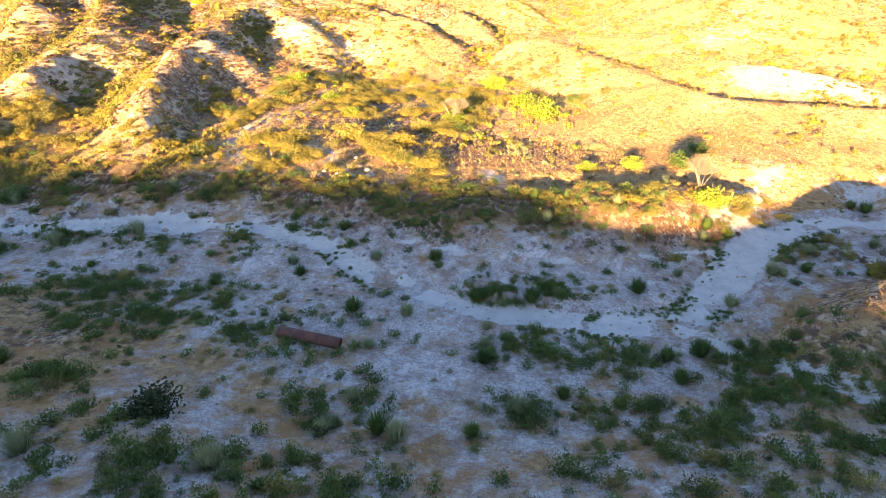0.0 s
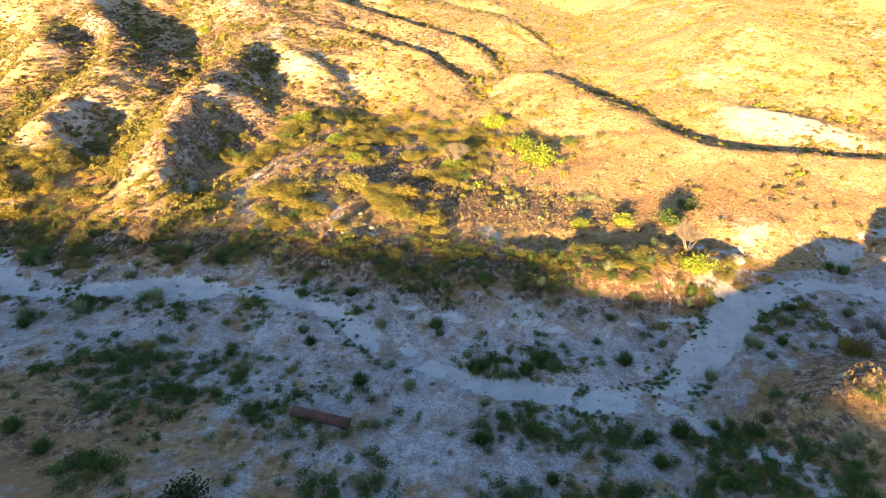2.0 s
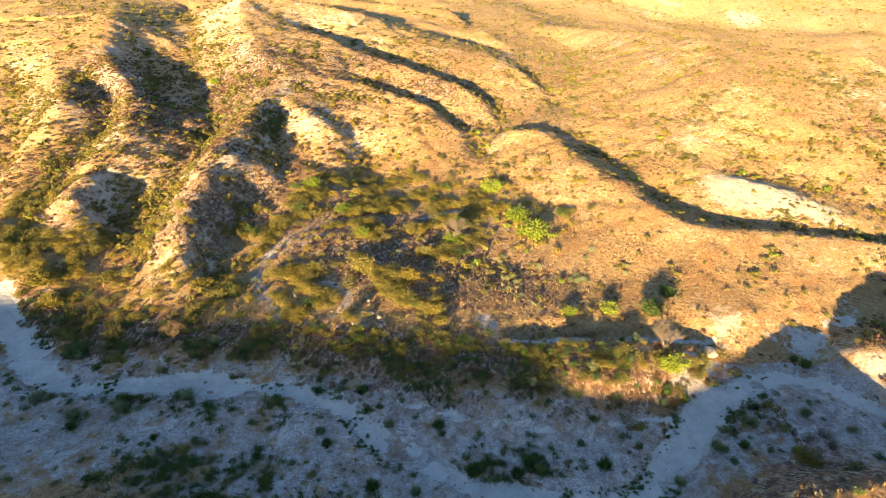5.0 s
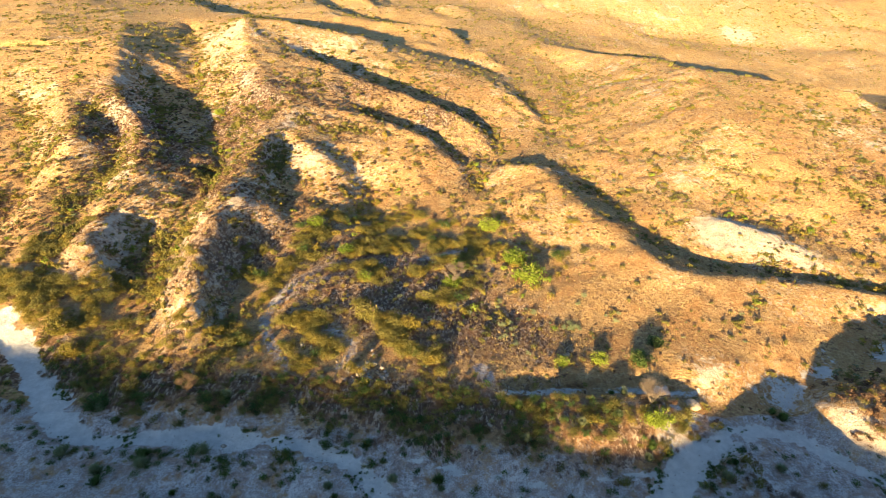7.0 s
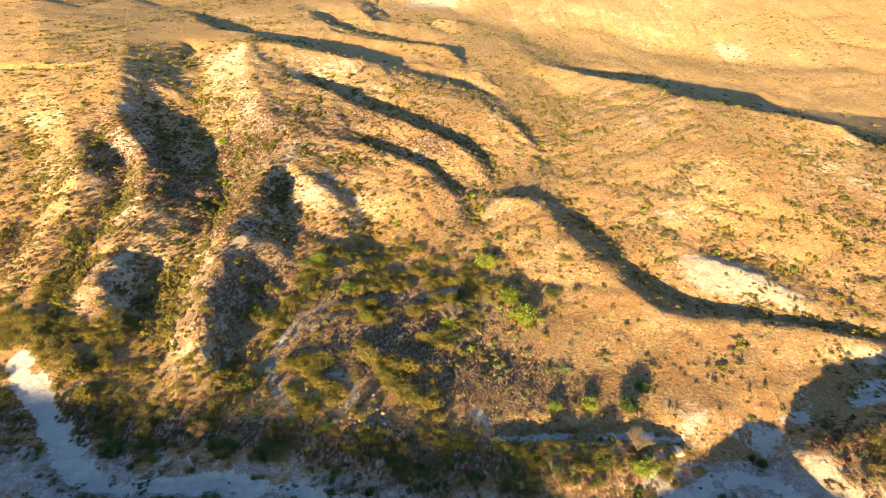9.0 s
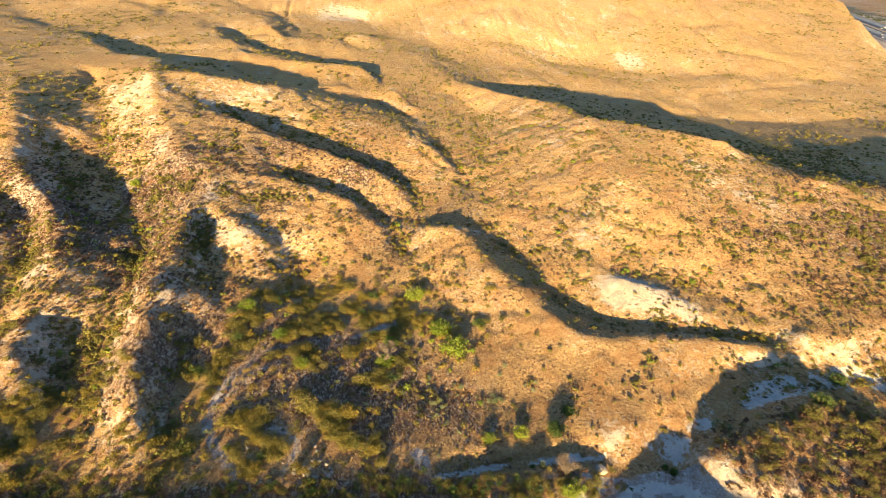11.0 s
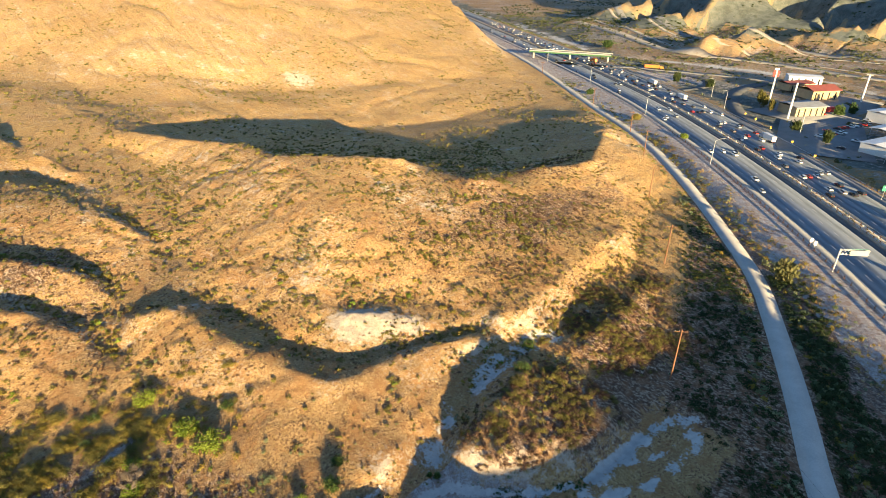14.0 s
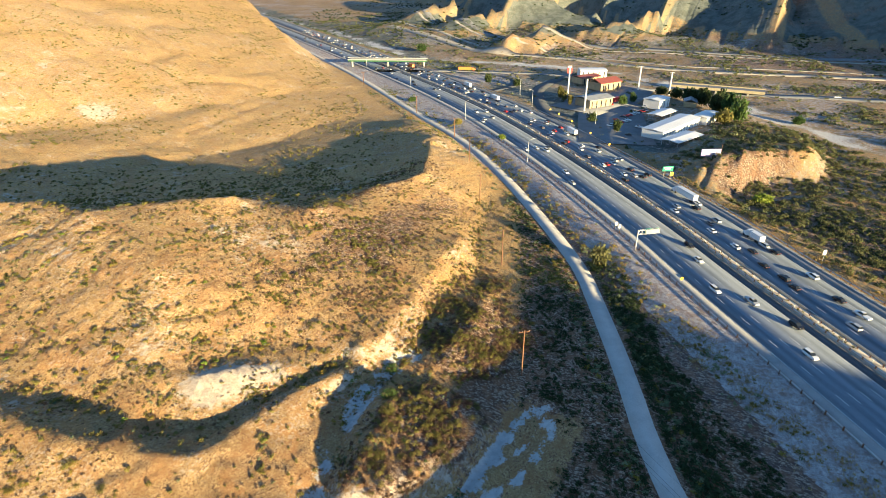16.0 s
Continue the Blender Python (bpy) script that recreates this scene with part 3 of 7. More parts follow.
def ground_material():
    n = Nodes("dry_ground", 0.95)
    n.out.inputs["Specular IOR Level"].default_value = 0.15
    sep = n.t.nodes.new("ShaderNodeSeparateColor")
    n.t.links.new(n.attr("plan", "Color"), sep.inputs[0])
    sand, gravel, rock = sep.outputs[0], sep.outputs[1], sep.outputs[2]
    sep2 = n.t.nodes.new("ShaderNodeSeparateColor")
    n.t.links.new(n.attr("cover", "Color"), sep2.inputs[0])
    # the first and third cover also carry painted haze and shade
    gold_haze, litter, green = sep2.outputs[0], sep2.outputs[1], sep2.outputs[2]
    fine, mid, wide_n, tiny = n.noise(0.35, 5, 0.7), n.noise(1.7, 5, 0.65), n.noise(11, 4), n.noise(0.09, 3, 0.7)
    soil = n.mix(n.ramp(mid, 0.35, 0.65), (0.27, 0.165, 0.088), (0.47, 0.315, 0.172))
    grass = n.mix(n.ramp(mid, 0.3, 0.7), (0.49, 0.305, 0.105), (0.72, 0.515, 0.22))
    grass = n.mix(n.math("MULTIPLY", n.ramp(wide_n, 0.45, 0.7), 0.4), grass, (0.47, 0.25, 0.115))
    c = n.mix(n.math("MULTIPLY", gold_haze, n.ramp(fine, 0.25, 0.6), True), soil, grass)
    stubble = n.noise(0.6, 5, 0.8)
    patch = n.ramp(n.noise(6.0, 4, 0.6), 0.35, 0.62)
    speck = n.ramp(n.math("ADD", n.math("MULTIPLY", stubble, 0.65), n.math("MULTIPLY", mid, 0.35)), 0.50, 0.57)
    c = n.mix(n.math("MULTIPLY", speck, n.math("ADD", 0.58, n.math("MULTIPLY", patch, 0.38))), c, (0.17, 0.095, 0.055))
    c = n.mix(n.math("MULTIPLY", n.ramp(stubble, 0.43, 0.36), 0.55), c, (0.66, 0.49, 0.265))
    c = n.mix(n.math("MULTIPLY", n.ramp(n.noise(7.5, 6, 0.7), 0.46, 0.62), n.math("SUBTRACT", 0.85, n.math("MULTIPLY", gold_haze, 0.5))), c, (0.36, 0.19, 0.08))
    # green cover, greyed so that it also stands in for distant haze
    c = n.mix(n.math("MULTIPLY", green, n.ramp(n.noise(2.6, 5), 0.36, 0.58), True), c, (0.20, 0.20, 0.145))
    pale = n.mix(n.ramp(mid, 0.35, 0.7), (0.47, 0.39, 0.315), (0.66, 0.57, 0.46))
    pale = n.mix(n.math("MULTIPLY", n.ramp(fine, 0.52, 0.68), 0.55), pale, (0.30, 0.22, 0.15))
    # far slopes: shade and haze painted into the ground colour
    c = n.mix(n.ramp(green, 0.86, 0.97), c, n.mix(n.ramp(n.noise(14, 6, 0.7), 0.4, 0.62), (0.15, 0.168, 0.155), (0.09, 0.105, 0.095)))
    fleck = n.ramp(n.noise(1.1, 6, 0.72, (1, 1, 2.5), 0.6), 0.5, 0.6)
    c = n.mix(n.math("MULTIPLY", n.math("MULTIPLY", fleck, n.ramp(rock, 0.0, 0.3)), 0.75), c, pale)
    rk = n.ramp(n.math("ADD", rock, n.math("MULTIPLY", n.math("SUBTRACT", n.noise(2.6, 7, 0.75), 0.5), 2.0)), 0.42, 0.66)
    c = n.mix(rk, c, pale)
    stones = n.mix(n.ramp(n.noise(0.22, 5, 0.85), 0.40, 0.60), (0.58, 0.555, 0.56), (0.30, 0.275, 0.275))
    stones = n.mix(n.math("MULTIPLY", n.ramp(n.noise(2.4, 7, 0.8), 0.5, 0.6), 0.7), stones, (0.66, 0.63, 0.625))
    stones = n.mix(n.math("MULTIPLY", n.ramp(n.noise(1.3, 7, 0.8), 0.5, 0.6), 0.85), stones, (0.30, 0.235, 0.22))
    stones = n.mix(n.math("MULTIPLY", n.ramp(n.noise(4.1, 7, 0.8), 0.47, 0.6), 0.6), stones, n.mix(n.ramp(stubble, 0.4, 0.6), (0.40, 0.27, 0.19), (0.17, 0.105, 0.075)))
    gk = n.ramp(n.math("ADD", gravel, n.math("MULTIPLY", n.math("SUBTRACT", n.noise(3.0, 6, 0.7), 0.5), 1.1)), 0.38, 0.62)
    c = n.mix(gk, c, stones)
    lk = n.ramp(n.math("ADD", litter, n.math("MULTIPLY", n.math("SUBTRACT", n.noise(1.5, 6, 0.75), 0.5), 1.6)), 0.5, 0.75)
    brush = n.mix(n.ramp(n.noise(0.85, 6, 0.8, (1.5, 0.8, 1)), 0.42, 0.52), (0.51, 0.395, 0.30), (0.10, 0.06, 0.045))
    brush = n.mix(n.math("MULTIPLY", n.ramp(n.noise(3.3, 4), 0.45, 0.62), 0.6), brush, (0.24, 0.12, 0.065))
    c = n.mix(n.math("MULTIPLY", lk, 0.9), c, brush)
    bed = n.mix(n.ramp(mid, 0.3, 0.7), (0.50, 0.495, 0.49), (0.63, 0.62, 0.61))
    bed = n.mix(n.math("MULTIPLY", n.ramp(tiny, 0.6, 0.7), 0.4), bed, (0.4, 0.38, 0.36))
    c = n.mix(n.ramp(n.math("ADD", sand, n.math("MULTIPLY", n.math("SUBTRACT", n.noise(0.9, 6, 0.75), 0.5), 1.5)), 0.4, 0.6), c, bed)
    h = n.math("ADD", n.math("MULTIPLY", fine, 0.6), n.math("ADD", mid, n.math("MULTIPLY", tiny, 0.25)))
    n.bump(n.math("ADD", h, n.math("MULTIPLY", stubble, 0.5)), 0.6, 1.0)
    return n.done(c)


def leaf_material(name, dark, light, dry=None):
    """Leaves: tone by plant and by leaf."""
    n = Nodes(name, 0.65)
    n.out.inputs["Specular IOR Level"].default_value = 0.25
    plant = n.math("FRACT", n.math("ADD", n.attr("tone"), n.chance()))
    c = n.mix(plant, dark, light)
    c = n.mix(n.math("MULTIPLY", n.chance(True), 0.22), c, tuple(v * 0.6 for v in dark))
    if dry:
        c = n.mix(n.math("MULTIPLY", n.ramp(n.chance(True), 0.6, 0.9), 0.25), c, dry)
    thin = n.t.nodes.new("ShaderNodeBsdfTranslucent")
    n.put(thin, "Color", c)
    both = n.t.nodes.new("ShaderNodeMixShader")
    both.inputs[0].default_value = 0.38
    n.t.links.new(n.out.outputs[0], both.inputs[1])
    n.t.links.new(thin.outputs[0], both.inputs[2])
    n.t.links.new(both.outputs[0], n.t.nodes["Material Output"].inputs["Surface"])
    return n.done(c)


def road_material(name, dark, light, lane, first):
    """Worn paving: tyre tracks follow the lanes by the distance across that the mesh carries."""
    n = Nodes(name, 0.7)
    across = n.attr("across")
    wave = n.math("SINE", n.math("MULTIPLY", n.math("SUBTRACT", across, first), 2 * math.pi / lane))
    comb = n.t.nodes.new("ShaderNodeCombineXYZ")
    n.put(comb, 0, n.math("MULTIPLY", across, 0.28))
    n.put(comb, 1, n.math("MULTIPLY", n.attr("along"), 0.03))
    smear = n.t.nodes.new("ShaderNodeTexNoise")
    smear.inputs["Scale"].default_value, smear.inputs["Detail"].default_value = 1.3, 5
    n.t.links.new(comb.outputs[0], smear.inputs["Vector"])
    blot = smear.outputs["Fac"]
    k = n.math("ADD", n.math("MULTIPLY", wave, 0.13), n.math("ADD", n.math("MULTIPLY", blot, 0.9), n.math("MULTIPLY", n.noise(0.8, 4), 0.25)))
    c = n.mix(n.ramp(k, 0.3, 0.95), light, dark)
    n.bump(n.noise(0.05, 2), 0.01, 0.3)
    return n.done(c)


M = {
    "ground": ground_material(),
    "leaf_green": leaf_material("green_leaves", (0.05, 0.092, 0.026), (0.115, 0.175, 0.045)),
    "leaf_olive": leaf_material("olive_leaves", (0.12, 0.12, 0.034), (0.28, 0.25, 0.066), (0.26, 0.18, 0.065)),
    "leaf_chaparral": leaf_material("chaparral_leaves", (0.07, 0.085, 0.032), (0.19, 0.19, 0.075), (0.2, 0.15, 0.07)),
    "leaf_bright": leaf_material("bright_leaves", (0.16, 0.23, 0.03), (0.30, 0.36, 0.05)),
    "leaf_yellow": leaf_material("yellow_flowering_leaves", (0.17, 0.155, 0.032), (0.34, 0.265, 0.052), (0.40, 0.26, 0.05)),
    "leaf_sage": leaf_material("sage_leaves", (0.15, 0.19, 0.10), (0.30, 0.33, 0.18)),
    "leaf_rust": leaf_material("rust_dry_stalks", (0.13, 0.08, 0.045), (0.30, 0.19, 0.10)),
    "leaf_brush": leaf_material("dark_dry_brush", (0.11, 0.065, 0.045), (0.24, 0.155, 0.10)),
    "leaf_straw": leaf_material("straw_blades", (0.40, 0.28, 0.11), (0.62, 0.47, 0.2)),
    "leaf_dark": leaf_material("dark_tree_leaves", (0.03, 0.05, 0.018), (0.07, 0.095, 0.03)),
    "twig": plain("grey_twigs", (0.20, 0.16, 0.13), 0.9),
    "bark": plain("brown_bark", (0.16, 0.11, 0.075), 0.95),
    "boulder": plain("pale_boulder", (0.40, 0.34, 0.28), 0.9, 0, 0.5, 0.25),
    "pole": plain("weathered_pole_wood", (0.22, 0.11, 0.06), 0.9, 0, 0.4, 0.3),
    "lane_left": road_material("worn_concrete_lanes", (0.10, 0.12, 0.15), (0.23, 0.26, 0.31), 2.8, -19.2),
    "lane_right": road_material("worn_grey_lanes", (0.09, 0.11, 0.14), (0.20, 0.23, 0.28), 3.0, 2.4),
    "asphalt": plain("dark_asphalt", (0.10, 0.106, 0.12), 0.85, 0, 0.3, 1.0),
    "asphalt_old": plain("old_asphalt", (0.22, 0.225, 0.24), 0.85, 0, 0.3, 1.5),
    "dirt": plain("packed_dirt", (0.52, 0.50, 0.475), 0.95, 0, 0.22, 1.2),
    "verge": plain("gravel_verge", (0.44, 0.40, 0.35), 0.95, 0, 0.4, 1.0),
    "paint_line": plain("white_road_paint", (0.72, 0.72, 0.70), 0.6, 0, 0.2, 0.5),
    "steel": plain("galvanised_steel", (0.60, 0.61, 0.63), 0.5, 0.3, 0.25, 0.4),
    "concrete": plain("concrete", (0.36, 0.36, 0.36), 0.85, 0, 0.25, 1.0),
    "white_wall": plain("white_wall", (0.78, 0.78, 0.77), 0.7, 0, 0.12, 2.0),
    "white_roof": plain("white_sheet_roof", (0.80, 0.81, 0.83), 0.5, 0, 0.12, 2.0),
    "panel_grey": plain("grey_door_panel", (0.33, 0.34, 0.36), 0.6),
    "tan_wall": plain("tan_stucco", (0.55, 0.42, 0.24), 0.9),
    "yellow_wall": plain("yellow_stucco", (0.46, 0.36, 0.22), 0.9),
    "red_roof": plain("red_roof", (0.30, 0.085, 0.065), 0.7),
    "grey_roof": plain("grey_roof", (0.34, 0.35, 0.37), 0.7),
    "sign_green": plain("green_sign_face", (0.02, 0.27, 0.17), 0.4, 0, 0.1),
    "sign_yellow": plain("yellow_sign_face", (0.75, 0.45, 0.03), 0.4, 0, 0.1),
    "sign_white": plain("white_sign_face", (0.8, 0.8, 0.8), 0.4, 0, 0.1),
    "sign_red": plain("red_sign_face", (0.65, 0.07, 0.06), 0.4, 0, 0.1),
    "sign_violet": plain("violet_sign_face", (0.28, 0.25, 0.48), 0.4, 0, 0.1),
    "bridge_green": plain("green_girder", (0.05, 0.14, 0.06), 0.6),
    "bridge_tan": plain("tan_girder", (0.40, 0.345, 0.23), 0.8),
    "orange": plain("orange_truck_paint", (0.75, 0.20, 0.04), 0.4, 0, 0.1),
    "glass": plain("dark_window_glass", (0.02, 0.024, 0.03), 0.08, 0, 0.1),
    "tyre": plain("tyre_rubber", (0.02, 0.02, 0.02), 0.85),
    "rim": plain("wheel_rim", (0.5, 0.5, 0.52), 0.3, 0.9, 0.2),
    "lamp_red": plain("red_tail_lens", (0.45, 0.02, 0.02), 0.2, 0, 0.1),
    "lamp_white": plain("clear_head_lens", (0.8, 0.8, 0.78), 0.15, 0, 0.1),
    "wire": plain("black_wire", (0.03, 0.03, 0.03), 0.6),
}
for key, rgb in (("white", (0.8, 0.8, 0.8)), ("silver", (0.45, 0.46, 0.48)), ("black", (0.02, 0.02, 0.024)), ("grey", (0.13, 0.135, 0.145)), ("red", (0.42, 0.03, 0.03)), ("blue", (0.04, 0.08, 0.22))):
    M["car_" + key] = plain(key + "_car_paint", rgb, 0.25, 0.0, 0.05)


def rust_material():
    n = Nodes("rusty_steel", 0.85, 0.2)
    k = n.math("ADD", n.math("MULTIPLY", n.noise(0.5, 5), 0.6), n.math("MULTIPLY", n.noise(0.07, 4), 0.4))
    c = n.mix(n.ramp(k, 0.35, 0.65), (0.055, 0.03, 0.03), (0.16, 0.06, 0.04))
    n.bump(n.noise(0.05, 4), 0.01, 0.4)
    return n.done(c)


M["rust"] = rust_material()

# ---- the ground ----
plan_sand = 1 - ramp(creek_d, creek_w - 0.1, creek_w + 0.5)
plan_sand *= (1 - 0.85 * ramp(grain(GX, GY, 2.4, 32), 0.42, 0.7)) * (1 - 0.15 * ramp(GX, 64, 82)) * (1 - 0.3 * ramp(GX, 29, 35))
for line, w in (([(84, 60), (75, 62.7), (61, 60.5), (47.6, 57), (40, 51.5)], 3.0), ([(56, 31), (61, 27), (66, 24.2), (72, 24.6), (78.5, 24), (84, 26.8)], 1.6), ([(57, 31), (64, 31.6), (70, 31.6), (77, 31.6), (83.5, 27.5)], 1.9), ([(66, 31), (72, 27.5), (80, 26.5)], 0.8),
                ([(16, 31.5), (20, 26), (23, 20)], 0.9), ([(-5, 43.2), (6, 40.4), (14, 39.8), (20, 41.6), (23, 41)], 0.45), ([(6, 52), (14.5, 53.2), (26, 53.2), (33, 52.6), (37, 50)], 0.8)):
    d, a, s = near_line(rounded(line), GX, GY, 12)
    plan_sand = np.maximum(plan_sand, (1 - ramp(d, w * 0.2, w * 1.6)) * (0.58 + 0.5 * grain(GX, GY, 2.2, 21)))
plan_sand = np.maximum(plan_sand, (1 - ramp(river_d + 7 * grain(GX, GY, 26, 22), 5, 13)) * (0.55 + 0.3 * grain(GX, GY, 9, 27)))
side = creek_s                                             # right of the flow is towards the near bank
flood = (1 - ramp(creek_d + 3 * grain(GX, GY, 8, 23), 6.5, 11)) * ramp(GY, 10, 16) * (1 - 0.7 * ramp(GX, 46, 56))
bar = np.exp(-(((GX - 14) / 12) ** 2 + ((GY - 37.5) / 4.5) ** 2)) + np.exp(-(((GX - 2) / 10) ** 2 + ((GY - 27) / 5) ** 2)) + np.exp(-(((GX - 38) / 9) ** 2 + ((GY - 41) / 6) ** 2)) + 0.8 * np.exp(-(((GX + 26) / 10) ** 2 + ((GY - 22) / 6) ** 2))
trail = np.zeros(GX.shape)
for line, w in (([(-18.3, 53), (-23, 60), (-25.2, 65), (-23.5, 72.5), (-19.5, 79), (-12, 82.6), (-3.2, 82.8), (4.5, 86.5)], 0.65), ([(-23, 70), (-19, 75), (-14, 78)], 0.6), ([(4, 48), (6, 52), (5, 56)], 0.8), ([(-13, 55), (-11, 60), (-16, 63)], 0.5)):
    d, a, s = near_line(rounded(line), GX, GY, 8)
    trail = np.maximum(trail, 1 - ramp(d, w * 0.9, w * 2.4))
far_bank = np.exp(-((GY - 47.5) / 1.6) ** 2) * (GX < 20) * (GX > -45)
plan_gravel = np.clip(np.maximum.reduce([flood * 0.62 * (GY < 50), 0.60 * (0.86 + 0.14 * ramp(GY, 25, 33)) * ramp(GY, 6, 12) * (1 - ramp(GY, 44, 48)) * ramp(GX, -60, -45) * (1 - ramp(GX, 44, 56)), bar * 0.85, trail * 0.62, far_bank * 0.55]), 0, 1)
verge_k = (1 - ramp(np.abs(free_d - 31), 9, 13)) * (free_s < 0)
bank_band = np.exp(-((GY - (48.3 - 0.12 * GX)) / 3.6) ** 2) * (GX < 24) * (GX > -60)
plan_gravel *= (1 - ramp(GX, 40, 46) * ramp(GZ, 0.5, 1.3)) * (1 - 0.6 * bank_band)
plan_gravel *= (1 - 0.9 * np.exp(-(((GX - 29) / 8) ** 2 + ((GY - 28) / 5.5) ** 2))) * (1 - 0.75 * np.exp(-(((GX + 28) / 10) ** 2 + ((GY - 27) / 6) ** 2)))
# gravel of the valley flat; its grey also stands in for shade and haze
flat_east = np.where(free_d > 69, (GX > 250) & (GY < 1.35 * GX - 180), free_s > 30) * (GZ < 8) * (away > 200)
plan_gravel = np.maximum.reduce([plan_gravel, verge_k * 0.95, flat_east * (0.42 + 0.12 * grain(GX, GY, 30, 29)),  0.75 * np.exp(-(((GX - 388) / 40) ** 2 + ((GY - 200) / 42) ** 2)), 0.9 * np.exp(-(((GX - 150) / 9) ** 2 + ((GY - 30) / 5) ** 2)), 0.6 * np.exp(-(((GX - 238) / 14) ** 2 + ((GY - 32) / 8) ** 2))])
plan_rock = ramp(SLOPE, 0.2, 0.7) * 0.42 - 0.4 * np.exp(-(((GX - 110) / 14) ** 2 + ((GY - 70) / 6) ** 2))
for px, py, r, k in ((49, 87.8, 4.6, 1.1), (54.5, 85, 4.2, 1.0), (60.5, 81.5, 3, .8), (47, 104, 7, .3), (54, 110, 7, .26), (47, 45.5, 3, .6), (52, 42, 3, .6), (60, 39, 3, .5), (82, 66.5, 4, .15), (125, 74, 3, .3), (-36, 91, 3, .6),
                    (-55, 82, 4, .45), (-58, 98, 6, .4), (-66, 118, 8, .4), (-56, 70, 4, .5), (-30, 109, 5, .4), (90, 122, 7, .45), (96, 108, 6, .5), (36, 74, 4, .3), (50, 70, 6, .3), (66, 66.5, 4, .3), (159, 314, 8, .8), (-5, 392, 14, .9), (545, 240, 22, .4), (604, 225, 25, .4), (34, 56, 3, .5)):
    plan_rock = plan_rock + k * np.exp(-((GX - px) ** 2 + (GY - py) ** 2) / (r * r))
plan_rock = plan_rock - 0.55 * np.exp(-(((GX - 258) / 30) ** 2 + ((GY - 0) / 22) ** 2)) + (0.1 + 0.3 * ramp(grain(GX, GY, 5, 41), 0.4, 0.75)) * (GY > 110) * (away < 480)
plan_rock = np.clip((plan_rock + 0.16 * grain(GX, GY, 26, 24) * hilly) * (1 - 0.75 * (away > 520)), 0, 1)
bench = np.exp(-(((GX + 6) / 26) ** 2 + ((GY - 74) / 22) ** 2))
# golden grass, raised with distance to paint in the brightening by haze
cover_gold_haze = np.clip(0.5 + 0.5 * ramp(away, 70, 190) - 0.3 * bench + 0.25 * grain(GX, GY, 18, 25) - 0.45 * (GY < 50) * (GX < 42), 0, 1)
lower_right = np.maximum(ramp(GX, 78, 90), ramp(GX, 46, 56) * (1 - ramp(GY, 16, 21))) * (1 - ramp(GY - 0.5 * GX, -15, -7)) * (1 - ramp(GX, 190, 260))
shoulder_right = np.exp(-(((GX - 116) / 34) ** 2 + ((GY - 94) / 19) ** 2))
left_slopes = np.exp(-(((GX + 60) / 33) ** 2 + ((GY - 108) / 40) ** 2))
cover_litter = np.clip(0.55 * bank_band + 0.8 * bench + 0.85 * lower_right * (free_d > 36) + 0.8 * shoulder_right + 0.45 * left_slopes + 0.75 * np.exp(-(((GX - 72) / 30) ** 2 + ((GY - 46) / 9) ** 2)) * ramp(GZ, 1.2, 2.0) + 0.7 * np.exp(-(((GX - 98) / 14) ** 2 + ((GY - 50) / 10) ** 2)) + 0.8 * np.exp(-(((GX - 84) / 10) ** 2 + ((GY - 40) / 7) ** 2)) + 0.36 * np.exp(-(((GX + 12) / 34) ** 2 + ((GY - 140) / 34) ** 2)) + 0.35 * np.exp(-(((GX - 8) / 20) ** 2 + ((GY - 64) / 9) ** 2)) + 0.30 * np.exp(-((GY - 52) / 3.0) ** 2) * (GX < 22) + 0.22 * (GY < 45) * ramp(away, 0, 30) + 0.3 * np.exp(-(((GX + 28) / 10) ** 2 + ((GY - 27) / 6) ** 2)) + 0.16 * grain(GX, GY, 7, 26) + hilly * (0.2 + 0.27 * grain(GX, GY, 17, 28)) + 0.5 * (away > 520) * (1 - ramp(GZ, 5, 9)) * np.where(free_d > 69, (GX > 250) & (GY < 1.35 * GX - 180), free_s > 30) + 0.5 * np.exp(-(((GX - 262) / 24) ** 2 + ((GY - 4) / 16) ** 2)) + 0.35 * np.exp(-(((GX - 33) / 8) ** 2 + ((GY - 28) / 7) ** 2)) - 0.5 * np.exp(-(((GX - 25) / 9) ** 2 + ((GY - 82) / 14) ** 2)), 0, 1)
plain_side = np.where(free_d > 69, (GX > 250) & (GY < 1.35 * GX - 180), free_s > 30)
# sunlit spur crests stay golden: light put into the colour map
lit_spur = np.zeros(GX.shape)
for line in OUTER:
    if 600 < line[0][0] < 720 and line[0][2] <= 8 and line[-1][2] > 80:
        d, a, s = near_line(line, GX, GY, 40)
        lit_spur = np.maximum(lit_spur, np.exp(-(d / 12) ** 2))
# valley floor, drained of gold: grey painted in where shade is missing
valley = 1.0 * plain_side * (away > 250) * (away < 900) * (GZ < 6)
# green cover; on the far slopes it marks the painted shade and haze
cover_green_haze = np.clip(0.5 * valley + 1.0 * ramp(away, 560, 640) * plain_side * ramp(GZ, 7, 13) * (1 - 0.8 * lit_spur) + 0.3 * ramp(away, 540, 640) * plain_side + 0.35 * bench + 0.15 * (away > 200) + 0.6 * (free_s > 20) * (free_s < 70) * (away > 120), 0, 1)
cover_gold_haze = np.where((away > 560) & plain_side, 0.4, cover_gold_haze) * (1 - 0.75 * valley) * (1 - 0.6 * (free_s > 20) * (GZ < 12))

ny, nx = GX.shape
idx = np.arange(ny * nx).reshape(ny, nx)
faces = np.stack([idx[:-1, :-1], idx[:-1, 1:], idx[1:, 1:], idx[1:, :-1]], -1).reshape(-1, 4)
